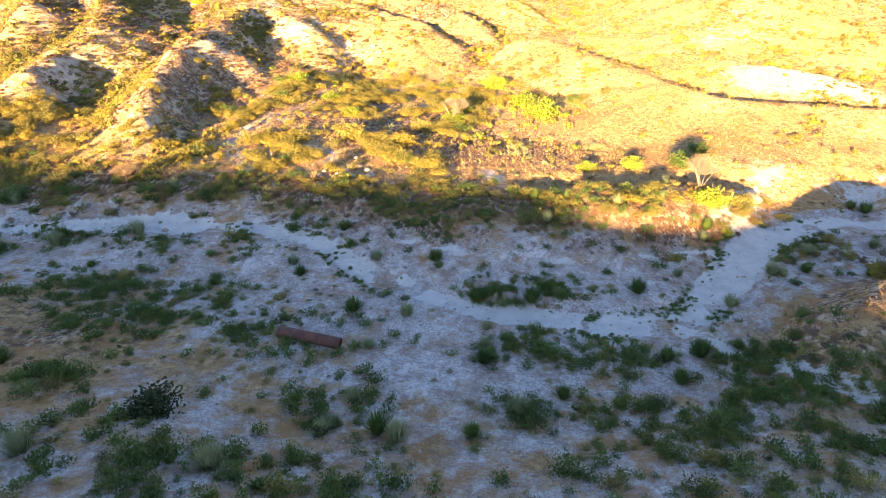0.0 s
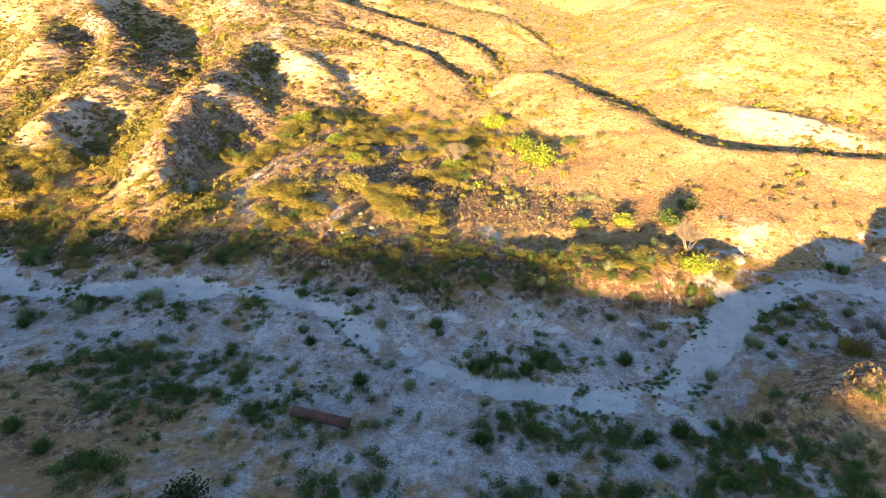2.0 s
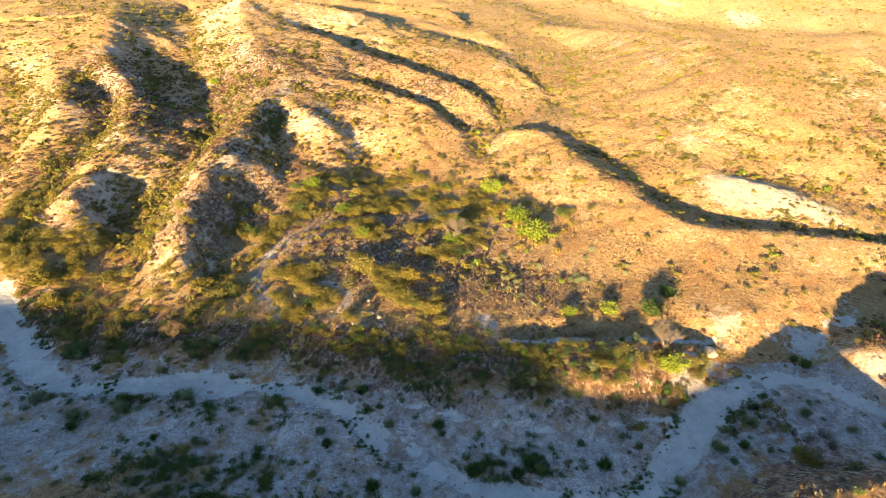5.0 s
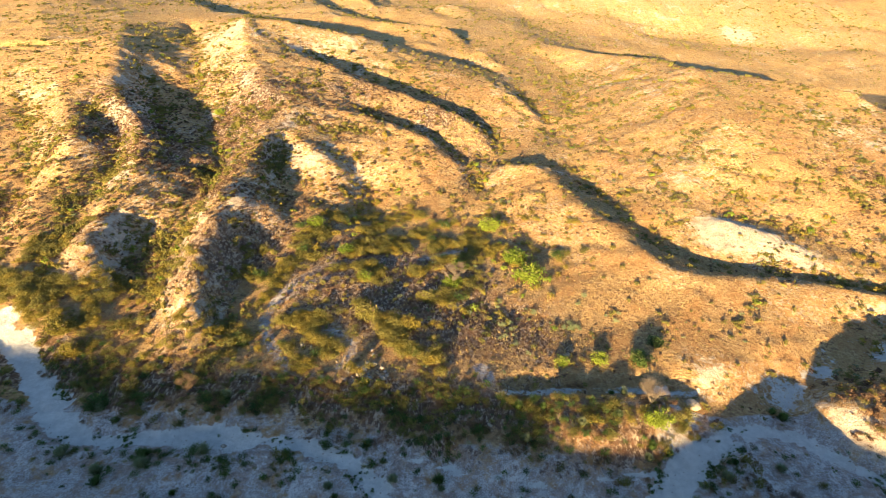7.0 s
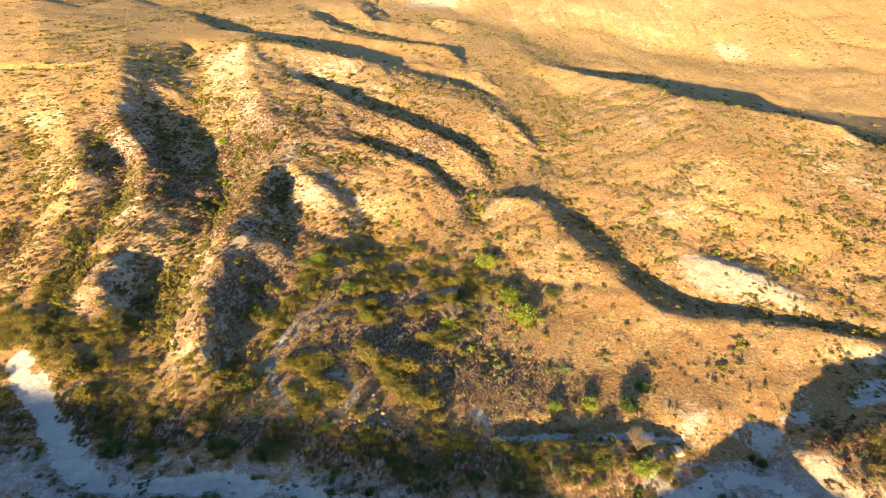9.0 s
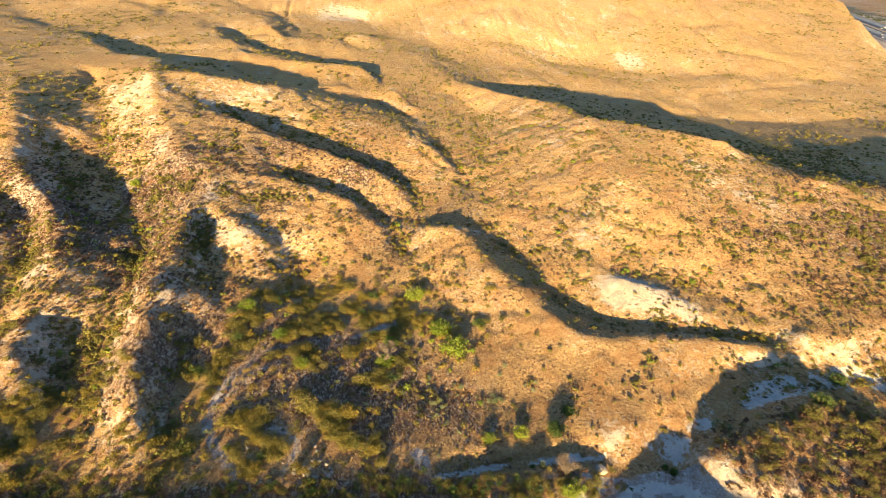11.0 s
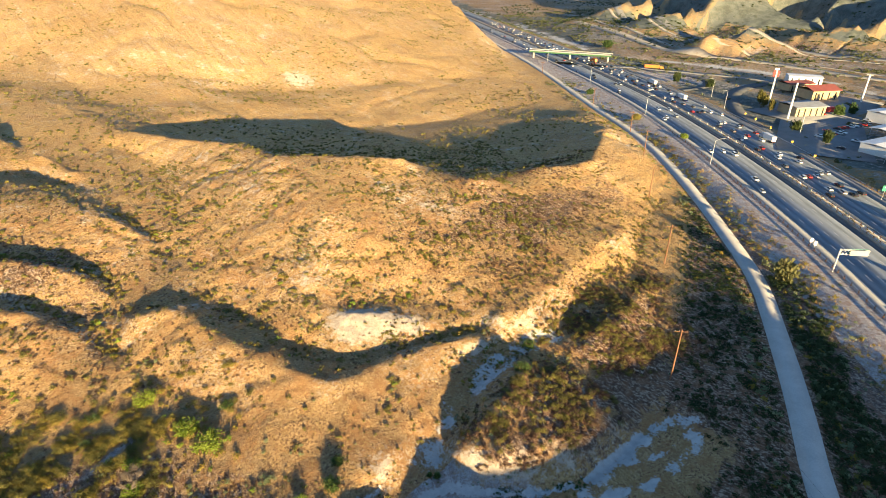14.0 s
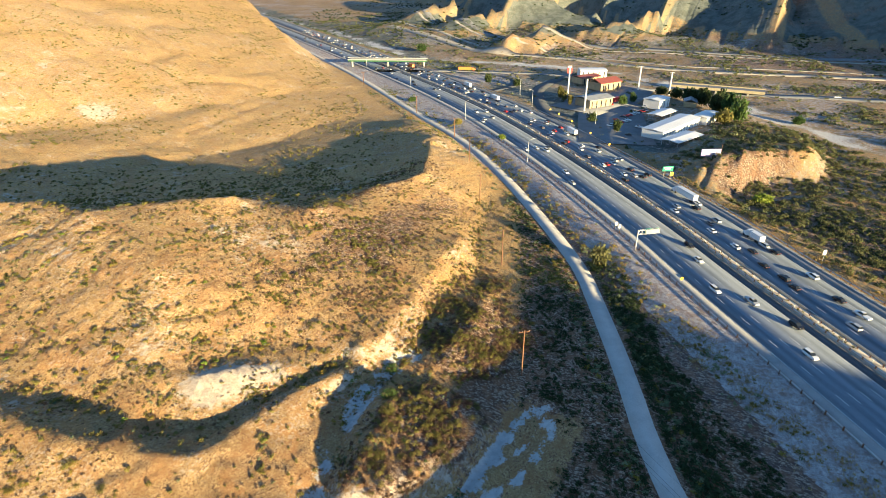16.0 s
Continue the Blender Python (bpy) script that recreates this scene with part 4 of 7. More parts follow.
me = mesh_from("ground", np.stack([GX, GY, GZ], -1).reshape(-1, 3), faces)
me.polygons.foreach_set("use_smooth", np.ones(len(faces), bool))
for name, bands in (("plan", (plan_sand, plan_gravel, plan_rock)), ("cover", (cover_gold_haze, cover_litter, cover_green_haze))):
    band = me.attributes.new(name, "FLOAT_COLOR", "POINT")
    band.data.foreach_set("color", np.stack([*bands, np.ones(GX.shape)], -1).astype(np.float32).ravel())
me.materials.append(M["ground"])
ground = tagged(new("ground", me), "dry golden hills cut by gullies and a pale sandy wash", "ground", kind="structure")


# ---- small builders ----
def part(name, bm, material, parent, label=""):
    me = bpy.data.meshes.new(name)
    bm.to_mesh(me)
    bm.free()
    me.materials.append(material)
    ob = new(name, me)
    ob.parent = parent
    return tagged(ob, label)


def thing(name, label, category, m=None, group="", kind=""):
    ob = new(name)
    ob.matrix_basis = at(0, 0, 0) if m is None else m
    return tagged(ob, label, category, group, kind)


def box(bm, cx, cy, cz, sx, sy, sz, taper=1.0, bevel=0.0):
    r = bmesh.ops.create_cube(bm, size=1)["verts"]
    for v in r:
        k = taper if v.co.z > 0 else 1.0
        v.co = Vector((v.co.x * sx * k + cx, v.co.y * sy * k + cy, v.co.z * sz + cz))
    if bevel:
        edges = list({e for v in r for e in v.link_edges})
        bmesh.ops.bevel(bm, geom=edges, offset=bevel, segments=1, affect="EDGES")
    return bm


def tube(bm, a, b, r0, r1, n=8, caps=True):
    a, b = Vector(a), Vector(b)
    m = (b - a).to_track_quat("Z", "Y").to_matrix()
    rings = []
    for c, r in ((a, r0), (b, r1)):
        rings.append([bm.verts.new(c + m @ Vector((math.cos(k * 2 * math.pi / n) * r, math.sin(k * 2 * math.pi / n) * r, 0))) for k in range(n)])
    for k in range(n):
        bm.faces.new((rings[0][k], rings[0][(k + 1) % n], rings[1][(k + 1) % n], rings[1][k]))
    if caps:
        bm.faces.new(rings[0][::-1])
        bm.faces.new(rings[1])
    return bm


def strip(line, off0, off1, z, step=6.0, lift=None):
    """Places of a ribbon along a line between two distances across it."""
    p = dense(rounded(line)[:, :2], step)
    d = np.gradient(p, axis=0)
    d /= np.hypot(*d.T)[:, None]
    nrm = np.stack([d[:, 1], -d[:, 0]], 1)
    out = []
    for o in np.linspace(off0, off1, 2):
        q = p + nrm * o
        out.append(np.c_[q, np.full(len(q), z) if lift is None else ground_z(q[:, 0], q[:, 1]) + lift])
    return np.stack(out, 1)


def ribbon(name, label, line, off0, off1, z, material, thick=0.3, step=6.0, lift=None, pieces=1):
    """A road slab with thickness. It carries the distance across as an attribute."""
    v = strip(line, off0, off1, z, step, lift)
    n = len(v)
    low = v.copy()
    low[..., 2] -= thick
    verts = np.concatenate([v, low], 1)                       # per station: left, right, left low, right low
    k = np.arange(n - 1) * 4
    quads = np.concatenate([np.stack([k, k + 1, k + 5, k + 4], 1), np.stack([k + 1, k + 3, k + 7, k + 5], 1), np.stack([k + 2, k, k + 4, k + 6], 1)])
    me = mesh_from(name, verts.reshape(-1, 3), quads[:, ::-1])
    band = me.attributes.new("across", "FLOAT", "POINT")
    band.data.foreach_set("value", np.tile(np.array([off0, off1, off0, off1], np.float32), n))
    band = me.attributes.new("along", "FLOAT", "POINT")
    band.data.foreach_set("value", np.repeat(np.arange(n, dtype=np.float32) * step, 4))
    me.materials.append(material)
    return tagged(new(name, me), label, "road", kind="structure")


# ---- roads ----
FZ = FREEWAY_Z
ribbon("road", "worn concrete freeway carriageway with tyre tracks", FREEWAY, -19.4, -5.2, FZ, M["lane_left"])
ribbon("road_shoulder", "pale concrete freeway shoulder beside the rail", FREEWAY, -22.4, -19.4, FZ - 0.004, M["concrete"])
ribbon("road_shoulder", "dark asphalt inner shoulder of the freeway", FREEWAY, -5.2, -2.2, FZ - 0.004, M["asphalt"])
ribbon("median", "gravel median strip between the carriageways", FREEWAY, -2.2, 1.0, FZ + 0.05, M["verge"], 0.4)
ribbon("road_shoulder", "dark asphalt inner shoulder of the freeway", FREEWAY, 1.0, 2.4, FZ - 0.004, M["asphalt"])
ribbon("road", "worn grey freeway carriageway with heavy traffic", FREEWAY, 2.4, 17.4, FZ, M["lane_right"])
ribbon("road_shoulder", "dark asphalt outer lane of the freeway", FREEWAY, 17.4, 22.5, FZ - 0.004, M["asphalt_old"])
ribbon("dirt_road", "pale packed dirt road along the foot of the hills", DIRT_ROAD, -2.3, 2.3, 0, M["dirt"], 0.5, 3.0, 0.16)
ROAD_A = [(374, 292), (387, 258), (410, 238), (425, 200), (440, 160), (443, 110), (433, 70), (436, 30), (451, -19), (460, -60), (480, -140)]
RAMP = [(236, 46), (262, 74), (289, 98), (316, 122), (345, 138), (372, 148), (410, 150), (440, 150)]
LOOP = [(402, 232), (408, 205), (398, 178), (372, 165), (350, 172)]
ROAD_B = [(640, 470), (560, 330), (521, 270), (530, 187), (513, 90), (532, 5), (545, -70), (570, -200)]
ROAD_C = [(700, 470), (630, 360), (600, 290), (594, 150), (608, 49), (618, -67), (640, -200)]
ribbon("road", "grey asphalt road crossing the valley", ROAD_A, -5.5, 5.5, 0, M["asphalt_old"], 0.6, 5, 0.25)
ribbon("road", "dark asphalt freeway ramp with pale edges", RAMP, -4, 4, 0, M["asphalt"], 0.6, 4, 0.22)
ribbon("road", "curving dark asphalt loop ramp", LOOP, -3, 3, 0, M["asphalt"], 0.6, 4, 0.22)
ribbon("road", "brown rail bed across the valley", ROAD_B, -6, 6, 0, M["verge"], 0.6, 6, 0.3)
ribbon("road", "pale dirt track beyond the rail bed", [(x + 22, y) for x, y in ROAD_B], -2.5, 2.5, 0, M["verge"], 0.6, 6, 0.3)
ribbon("road", "pale track at the foot of the far hills", ROAD_C, -2.2, 2.2, 0, M["verge"], 0.6, 6, 0.4)
ribbon("road", "dark road at the foot of the far hills", [(x + 16, y + 4) for x, y in ROAD_C], -5, 5, 0, M["asphalt_old"], 0.6, 6, 0.4)
ribbon("parking_lot", "grey asphalt parking lot beside the storage buildings", [(268, 58), (300, 70), (352, 86)], -24, 12, 4.25, M["asphalt_old"], 0.5)
ribbon("parking_lot", "dark asphalt forecourt round the restaurants", [(322, 112), (362, 100), (405, 100)], -10, 24, 4.3, M["asphalt_old"], 0.5)


def markings():
    """Lane dashes and edge lines of the freeway as one sheet of thin strips."""
    p = dense(freeway_line, 1.0)
    d = np.gradient(p, axis=0)
    d /= np.hypot(*d.T)[:, None]
    nrm = np.stack([d[:, 1], -d[:, 0]], 1)
    away = np.hypot(p[:, 0] - 150, p[:, 1])
    verts, quads = [], []

    def quad(i, j, o, w):
        k = len(verts)
        for s, t in ((i, o - w), (i, o + w), (j, o + w), (j, o - w)):
            verts.append((*(p[s] + nrm[s] * t), FZ + 0.012))
        quads.append((k, k + 3, k + 2, k + 1))
    for o in (-16.4, -13.6, -10.8, -8.0, 5.4, 8.4, 11.4, 14.4):
        for i in range(0, len(p) - 3, 9):
            if away[i] < 700:
                quad(i, i + 3, o, 0.07)
    for o in (-19.2, -5.4, 2.6, 17.3, 21.6):
        for i in range(0, len(p) - 6, 6):
            if away[i] < 700:
                quad(i, i + 6, o, 0.065)
    me = mesh_from("lane_marking", verts, quads)
    me.materials.append(M["paint_line"])
    tagged(new("lane_marking", me), "white painted lane dashes on the freeway", "road marking", kind="stuff")


markings()


def guard_rail(offset, label, height=0.7, gap=3.0, reach=420):
    """A steel rail on posts along the freeway: rail and posts are parts."""
    p = dense(freeway_line, gap)
    d = np.gradient(p, axis=0)
    d /= np.hypot(*d.T)[:, None]
    p = p + np.stack([d[:, 1], -d[:, 0]], 1) * offset
    keep = np.hypot(p[:, 0] - 150, p[:, 1]) < reach
    p, d = p[keep], d[keep]
    root = thing("guard_rail", label, "guard rail")
    bm = bmesh.new()
    rows = []
    for (x, y), (dx, dy) in zip(p, d):
        rows.append([bm.verts.new((x + dy * o, y - dx * o, FZ + z)) for o, z in ((-0.06, height - 0.36), (0.06, height - 0.27), (-0.04, height - 0.18), (0.06, height - 0.09), (-0.06, height))])
    for a, b in zip(rows[:-1], rows[1:]):
        for k in range(4):
            bm.faces.new((a[k], a[k + 1], b[k + 1], b[k]))
    part("rail", bm, M["steel"], root)
    bm = bmesh.new()
    box(bm, 0, 0, height * 0.5 - 0.08, 0.24, 0.24, height + 0.24)
    first = part("post", bm, M["pole"], root)
    near = sorted(range(len(p)), key=lambda i: math.hypot(p[i][0] - 150, p[i][1] - 10))[:90]
    for n, i in enumerate(near):
        ob = first if n == 0 else new("post", first.data)
        ob.parent, ob.location = root, (p[i][0], p[i][1], FZ)


guard_rail(-22.7, "long galvanised steel guard rail along the freeway shoulder")
guard_rail(-1.5, "galvanised steel guard rail along the median")
guard_rail(0.5, "galvanised steel guard rail on the far side of the median")
guard_rail(22.9, "galvanised steel guard rail along the far shoulder")


# ---- plants ----


def leaf_cloud(seed, n, leaf, high=1.0, clumps=9, up=0.35, slim=False):
    """Leaves of a bush about 2 across and `high` tall: n rhombs, or triangles where it is slim."""
    g = np.random.default_rng(seed)
    a, r = g.uniform(0, 2 * math.pi, clumps), np.sqrt(g.uniform(0, 1, clumps)) * 0.78
    tall = g.uniform(0.55, 1.0, clumps) * (1 - 0.45 * r) * high
    which = g.integers(0, clumps, n)
    t = g.uniform(0.12, 1.0, n)
    spread = g.normal(0, 1, (n, 3)) * (0.20 * (0.5 + 0.6 * np.sin(t * math.pi)))[:, None]
    c = np.stack([np.cos(a[which]) * r[which] * (0.45 + 0.55 * t), np.sin(a[which]) * r[which] * (0.45 + 0.55 * t), tall[which] * t], 1) + spread * (1, 1, 0.6)
    c[:, 2] = np.abs(c[:, 2])
    u = g.normal(0, 1, (n, 3)) + np.stack([c[:, 0], c[:, 1], np.full(n, up * 2)], 1)
    u /= np.linalg.norm(u, axis=1)[:, None]
    v = np.cross(u, g.normal(0, 1, (n, 3)))
    v /= np.linalg.norm(v, axis=1)[:, None]
    s = (leaf * g.uniform(0.6, 1.35, n))[:, None]
    if slim:
        return np.stack([c - u * s, c + u * s, c + v * s * 0.95], 1)
    return np.stack([c - u * s, c + v * s * 0.55, c + u * s, c - v * s * 0.55], 1)


def dome_cloud(seed, n, leaf, high=1.0, lumps=5):
    """Leaves of a rounded bush about 2 across: triangles that clothe a few overlapping lumps, facing outwards."""
    g = np.random.default_rng(seed)
    a, r = g.uniform(0, 2 * math.pi, lumps), np.sqrt(g.uniform(0, 1, lumps)) * 0.55
    rad = g.uniform(0.38, 0.58, lumps)
    mid = np.stack([np.cos(a) * r, np.sin(a) * r, rad * g.uniform(0.55, 1.0, lumps)], 1)
    which = g.integers(0, lumps, n)
    d = g.normal(0, 1, (n, 3))
    d[:, 2] = np.abs(d[:, 2]) * 0.9 - 0.25
    d /= np.linalg.norm(d, axis=1)[:, None]
    c = mid[which] + d * (rad[which] * g.uniform(0.72, 1.08, n))[:, None]
    c[:, 2] = np.abs(c[:, 2]) * high
    out = d + g.normal(0, 0.38, (n, 3))
    u = np.cross(out, g.normal(0, 1, (n, 3)))
    u /= np.linalg.norm(u, axis=1)[:, None]
    v = np.cross(out, u)
    v /= np.linalg.norm(v, axis=1)[:, None]
    s = (leaf * g.uniform(0.6, 1.35, n))[:, None]
    return np.stack([c - u * s, c + u * s, c + v * s * 1.1], 1)


def blade_tuft(seed, n, high=1.0, lean=0.5, width=0.045):
    """A tuft of narrow blades, as four-cornered slivers."""
    g = np.random.default_rng(seed)
    a = g.uniform(0, 2 * math.pi, n)
    r = g.uniform(0, 0.25, n)
    h = g.uniform(0.55, 1.0, n) * high
    base = np.stack([np.cos(a) * r, np.sin(a) * r, np.zeros(n)], 1)
    tip = base + np.stack([np.cos(a) * lean * g.uniform(0.3, 1.2, n), np.sin(a) * lean * g.uniform(0.3, 1.2, n), h], 1)
    side = np.stack([-np.sin(a), np.cos(a), np.zeros(n)], 1) * (width * g.uniform(0.6, 1.4, n))[:, None]
    mid = base * 0.45 + tip * 0.55
    return np.stack([base + side * 0.5, tip, base - side], 1) if n < 20 else np.stack([base, mid + side, tip, mid - side], 1)


def bare_twigs(seed, n, high=1.0, width=0.022):
    """Thin bare twigs that fan out, as slivers."""
    g = np.random.default_rng(seed)
    a, out = g.uniform(0, 2 * math.pi, n), g.uniform(0.1, 0.9, n)
    base = np.stack([np.cos(a) * 0.1, np.sin(a) * 0.1, np.zeros(n)], 1)
    tip = np.stack([np.cos(a) * out, np.sin(a) * out, high * (1 - 0.35 * out) * g.uniform(0.6, 1, n)], 1)
    side = np.cross(tip - base, g.normal(0, 1, (n, 3)))
    side *= width / np.linalg.norm(side, axis=1)[:, None]
    return np.stack([base - side, base + side, tip + side * 0.3, tip - side * 0.3], 1)


def leaf_mesh(name, quads, material, tone=None):
    n, k = quads.shape[:2]
    me = mesh_from(name, quads.reshape(-1, 3), np.arange(n * k).reshape(n, k), 1.0 if tone is None else UNIT)
    if tone is not None:
        band = me.attributes.new("tone", "FLOAT", "POINT")
        band.data.foreach_set("value", np.repeat(tone, k).astype(np.float32))
    me.materials.append(material)
    return me


def spread_out(templates, x, y, size, squash, seed, sink=0.03):
    """Copies of leaf templates at places on the ground, turned and scaled; the places of all leaves and a tone for each."""
    g = np.random.default_rng(seed)
    z = ground_z(x, y)
    which = g.integers(0, len(templates), len(x))
    quads, tones = [], []
    for k, q in enumerate(templates):
        sel = np.where(which == k)[0]
        if not len(sel):
            continue
        a = g.uniform(0, 2 * math.pi, len(sel))
        c, s = np.cos(a)[:, None, None], np.sin(a)[:, None, None]
        sz = size[sel][:, None, None]
        px = (q[None, :, :, 0] * c - q[None, :, :, 1] * s) * sz + x[sel][:, None, None]
        py = (q[None, :, :, 0] * s + q[None, :, :, 1] * c) * sz + y[sel][:, None, None]
        pz = q[None, :, :, 2] * sz * (squash * g.uniform(0.8, 1.2, len(sel)))[:, None, None] + (z[sel] - sink)[:, None, None]
        quads.append(np.stack([px, py, pz], -1).reshape(-1, q.shape[1], 3))
        tones.append(np.repeat(g.uniform(0, 1, len(sel)), len(q)))
    return np.concatenate(quads), np.concatenate(tones)


def pick(n, x0, x1, y0, y1, weight, seed):
    """n places in a rectangle, thinned by a weight from 0 to 1."""
    g = np.random.default_rng(seed)
    xs, ys = np.empty(0), np.empty(0)
    for _ in range(60):
        x, y = g.uniform(x0, x1, n * 3), g.uniform(y0, y1, n * 3)
        ok = g.uniform(0, 1, len(x)) < weight(x, y)
        xs, ys = np.r_[xs, x[ok]], np.r_[ys, y[ok]]
        if len(xs) >= n:
            break
    return xs[:n], ys[:n]


def sampled(field):
    """A look-up of a map of the ground at any place."""
    def get(x, y):
        j, i = np.clip(np.searchsorted(XS, x), 0, len(XS) - 1), np.clip(np.searchsorted(YS, y), 0, len(YS) - 1)
        return field[i, j]
    return get


creek_at, slope_at, road_at, free_at, river_at = sampled(creek_d - creek_w), sampled(SLOPE), sampled(road_d), sampled(free_d), sampled(river_d)
trail_at = sampled(trail)
free_side, rock_at, sand_at = sampled(free_s), sampled(plan_rock), sampled(plan_sand)
bent = np.gradient(np.gradient(GZ, XS, axis=1), XS, axis=1) + np.gradient(np.gradient(GZ, YS, axis=0), YS, axis=0)
for _ in range(6):
    e = np.pad(bent, 1, mode="edge")
    bent = (bent + e[:-2, 1:-1] + e[2:, 1:-1] + e[1:-1, :-2] + e[1:-1, 2:]) / 5
bent_at = sampled(bent)                                     # above zero in hollows


def blob(x, y, cx, cy, rx, ry):
    return np.exp(-(((x - cx) / rx) ** 2 + ((y - cy) / ry) ** 2))


def clear(x, y):
    """Where plants may stand: off the wash, the roads and the freeway."""
    return (creek_at(x, y) > 0.35) & (road_at(x, y) > 3.2) & (free_at(x, y) > 24.5)


def patchy(x, y, size, seed, low=-0.1, high=0.35):
    return ramp(grain(x, y, size, seed), low, high)


BUSH = [dome_cloud(k, 270, 0.08, 1.0, 11) for k in range(8)]
BUSH_NEAR = [leaf_cloud(120 + k, 170, 0.11, 1.1, 14, 0.9, True) for k in range(6)]
BUSH_MID = [dome_cloud(20 + k, 90, 0.16, 1.0, 6) for k in range(6)]
BUSH_FAR = [dome_cloud(40 + k, 46, 0.23, 1.0, 4) for k in range(7)]
BUSH_DOT = [dome_cloud(60 + k, 20, 0.36, 1.0, 3) for k in range(6)]
TUFT = [blade_tuft(80 + k, 16) for k in range(5)]
TUFT_SMALL = [blade_tuft(90 + k, 7, 1.0, 0.7) for k in range(6)]


def creek_side(x, y):
    c = creek_at(x, y)
    return (x > -46) * (x < 60) * np.exp(-((c - 0.1) / 0.45) ** 2) * patchy(x, y, 2.2, 55, 0.05, 0.4)


def stuff(name, label, category, templates, places, size, squash, material, seed):
    x, y = places
    if not len(x):
        return
    g = np.random.default_rng(seed + 500)
    sz = g.uniform(size[0], size[1], len(x)) ** 1.0
    quads, tone = spread_out(templates, x, y, sz, squash, seed)
    tagged(new(name, leaf_mesh(name, quads, material, tone)), label, category, kind="stuff")


# where the shrubs of the wash crowd together
WASH_PATCHES = [(-27.8, 33.2), (-20.8, 32.2), (-13.2, 31.3), (-11.5, 28.9), (-12.2, 16.5), (-11, 17.8), (-20.9, 23.9), (-17.1, 19.1), (-6.7, 23.6), (-5.4, 22.1), (-7.2, 17.1), (-3.5, 17.5),
                (-24.4, 42.4), (-17.8, 41.4), (-25.5, 35.2), (5.5, 29.3), (8.4, 28.6), (11.9, 28.2), (9.4, 22.7), (11.3, 20.7), (9.2, 19.1), (18.7, 27.1), (17.8, 23.5), (14.7, 22.6), (14.2, 19.2),
                (16.9, 18.8), (15.2, 17.4), (17.7, 17.1), (5, 22.8), (7.4, 22.8), (7.5, 36.9), (9.9, 35.6), (3.8, 36.5), (-17, 33.5), (-23.5, 33.5), (20.5, 22)]


def green_wash(x, y):
    near = (y < 46) & (x > -48) & (x < 60)
    w = 0.035 + 0.75 * blob(x, y, -20, 32.5, 9, 3.6) + 0.7 * blob(x, y, 22, 22, 4.5, 4.5) + 0.35 * blob(x, y, 2, 14.5, 22, 3) + 0.25 * blob(x, y, 16, 20, 5, 5) + 0.4 * blob(x, y, -30, 42.2, 12, 1.2) + 0.45 * np.exp(-((creek_at(x, y) - 0.7) / 0.5) ** 2) * patchy(x, y, 4, 30)
    for cx, cy in WASH_PATCHES:
        w = w + blob(x, y, cx, cy, 2.1, 1.35)
    return near * clear(x, y) * np.clip(w, 0, 1) * (0.25 + 0.75 * patchy(x, y, 1.6, 31, -0.2, 0.3))


def far_bank_w(x, y):
    return clear(x, y) * (x > -60) * (x < 34) * np.exp(-((y - (48.4 - 0.12 * x)) / 4.2) ** 2) * (0.25 + 0.75 * patchy(x, y, 3, 32)) * (sand_at(x, y) < 0.4)


def bench_yellow(x, y):
    w = blob(x, y, -14, 70, 13, 13) + 0.9 * blob(x, y, 20, 48.5, 6, 2.2) + 0.4 * blob(x, y, -4, 60, 12, 4) + 0.5 * blob(x, y, -2, 90, 14, 9) + 0.9 * blob(x, y, -66, 66, 22, 9) + 0.5 * blob(x, y, -20, 92, 8, 6) - 0.6 * blob(x, y, 10, 64, 12, 7)
    return clear(x, y) * ((y > 53.5) | (x > 8)) * np.clip(w, 0, 1) * (0.02 + 0.98 * patchy(x, y, 3.4, 33, -0.02, 0.25)) * (sand_at(x, y) < 0.5) * (trail_at(x, y) < 0.4)


def bench_dry(x, y):
    return clear(x, y) * np.clip(blob(x, y, 8, 66, 17, 11) + 0.6 * blob(x, y, -25, 60, 12, 6) + 0.9 * blob(x, y, 29, 28, 6, 4), 0, 1) * (0.3 + 0.7 * patchy(x, y, 2.5, 34))


def bare_pocket(x, y):
    """The pale floor below the arch, and the gulch that runs down from it."""
    return (1 - 0.95 * np.clip(1.6 * blob(x, y, 58, 59.5, 12, 4.2), 0, 1)) * (1 - 0.85 * blob(x, y, 79.5, 50, 2.6, 9)) * (1 - 0.9 * blob(x, y, 79, 65.5, 6, 3))


def hillside(x, y):
    hollow = ramp(bent_at(x, y), 0.0, 0.09)
    w = 0.10 + 0.5 * hollow + 0.8 * blob(x, y, 103, 88, 18, 13) + 0.3 * blob(x, y, -66, 105, 24, 30) + 0.28 * blob(x, y, 56, 106, 14, 14) + 0.35 * blob(x, y, 85, 120, 16, 20) + 0.8 * blob(x, y, 70, 46, 16, 7) + 0.35 * blob(x, y, 92, 59, 8, 5) + 0.3 * blob(x, y, 150, 150, 50, 25) + 0.6 * blob(x, y, 55, 82, 10, 5)
    smooth_lit = (1 - 0.75 * blob(x, y, 24, 80, 9, 14)) * (1 - 0.8 * blob(x, y, -34, 74, 7, 16)) * (1 - 0.6 * blob(x, y, -54, 80, 8, 14)) * (1 - 0.5 * blob(x, y, -15, 120, 20, 18))
    return clear(x, y) * (y > 54 - 12 * (x > 45)) * np.clip(w, 0, 1) * (0.15 + 0.85 * patchy(x, y, 6, 35)) * smooth_lit * bare_pocket(x, y)


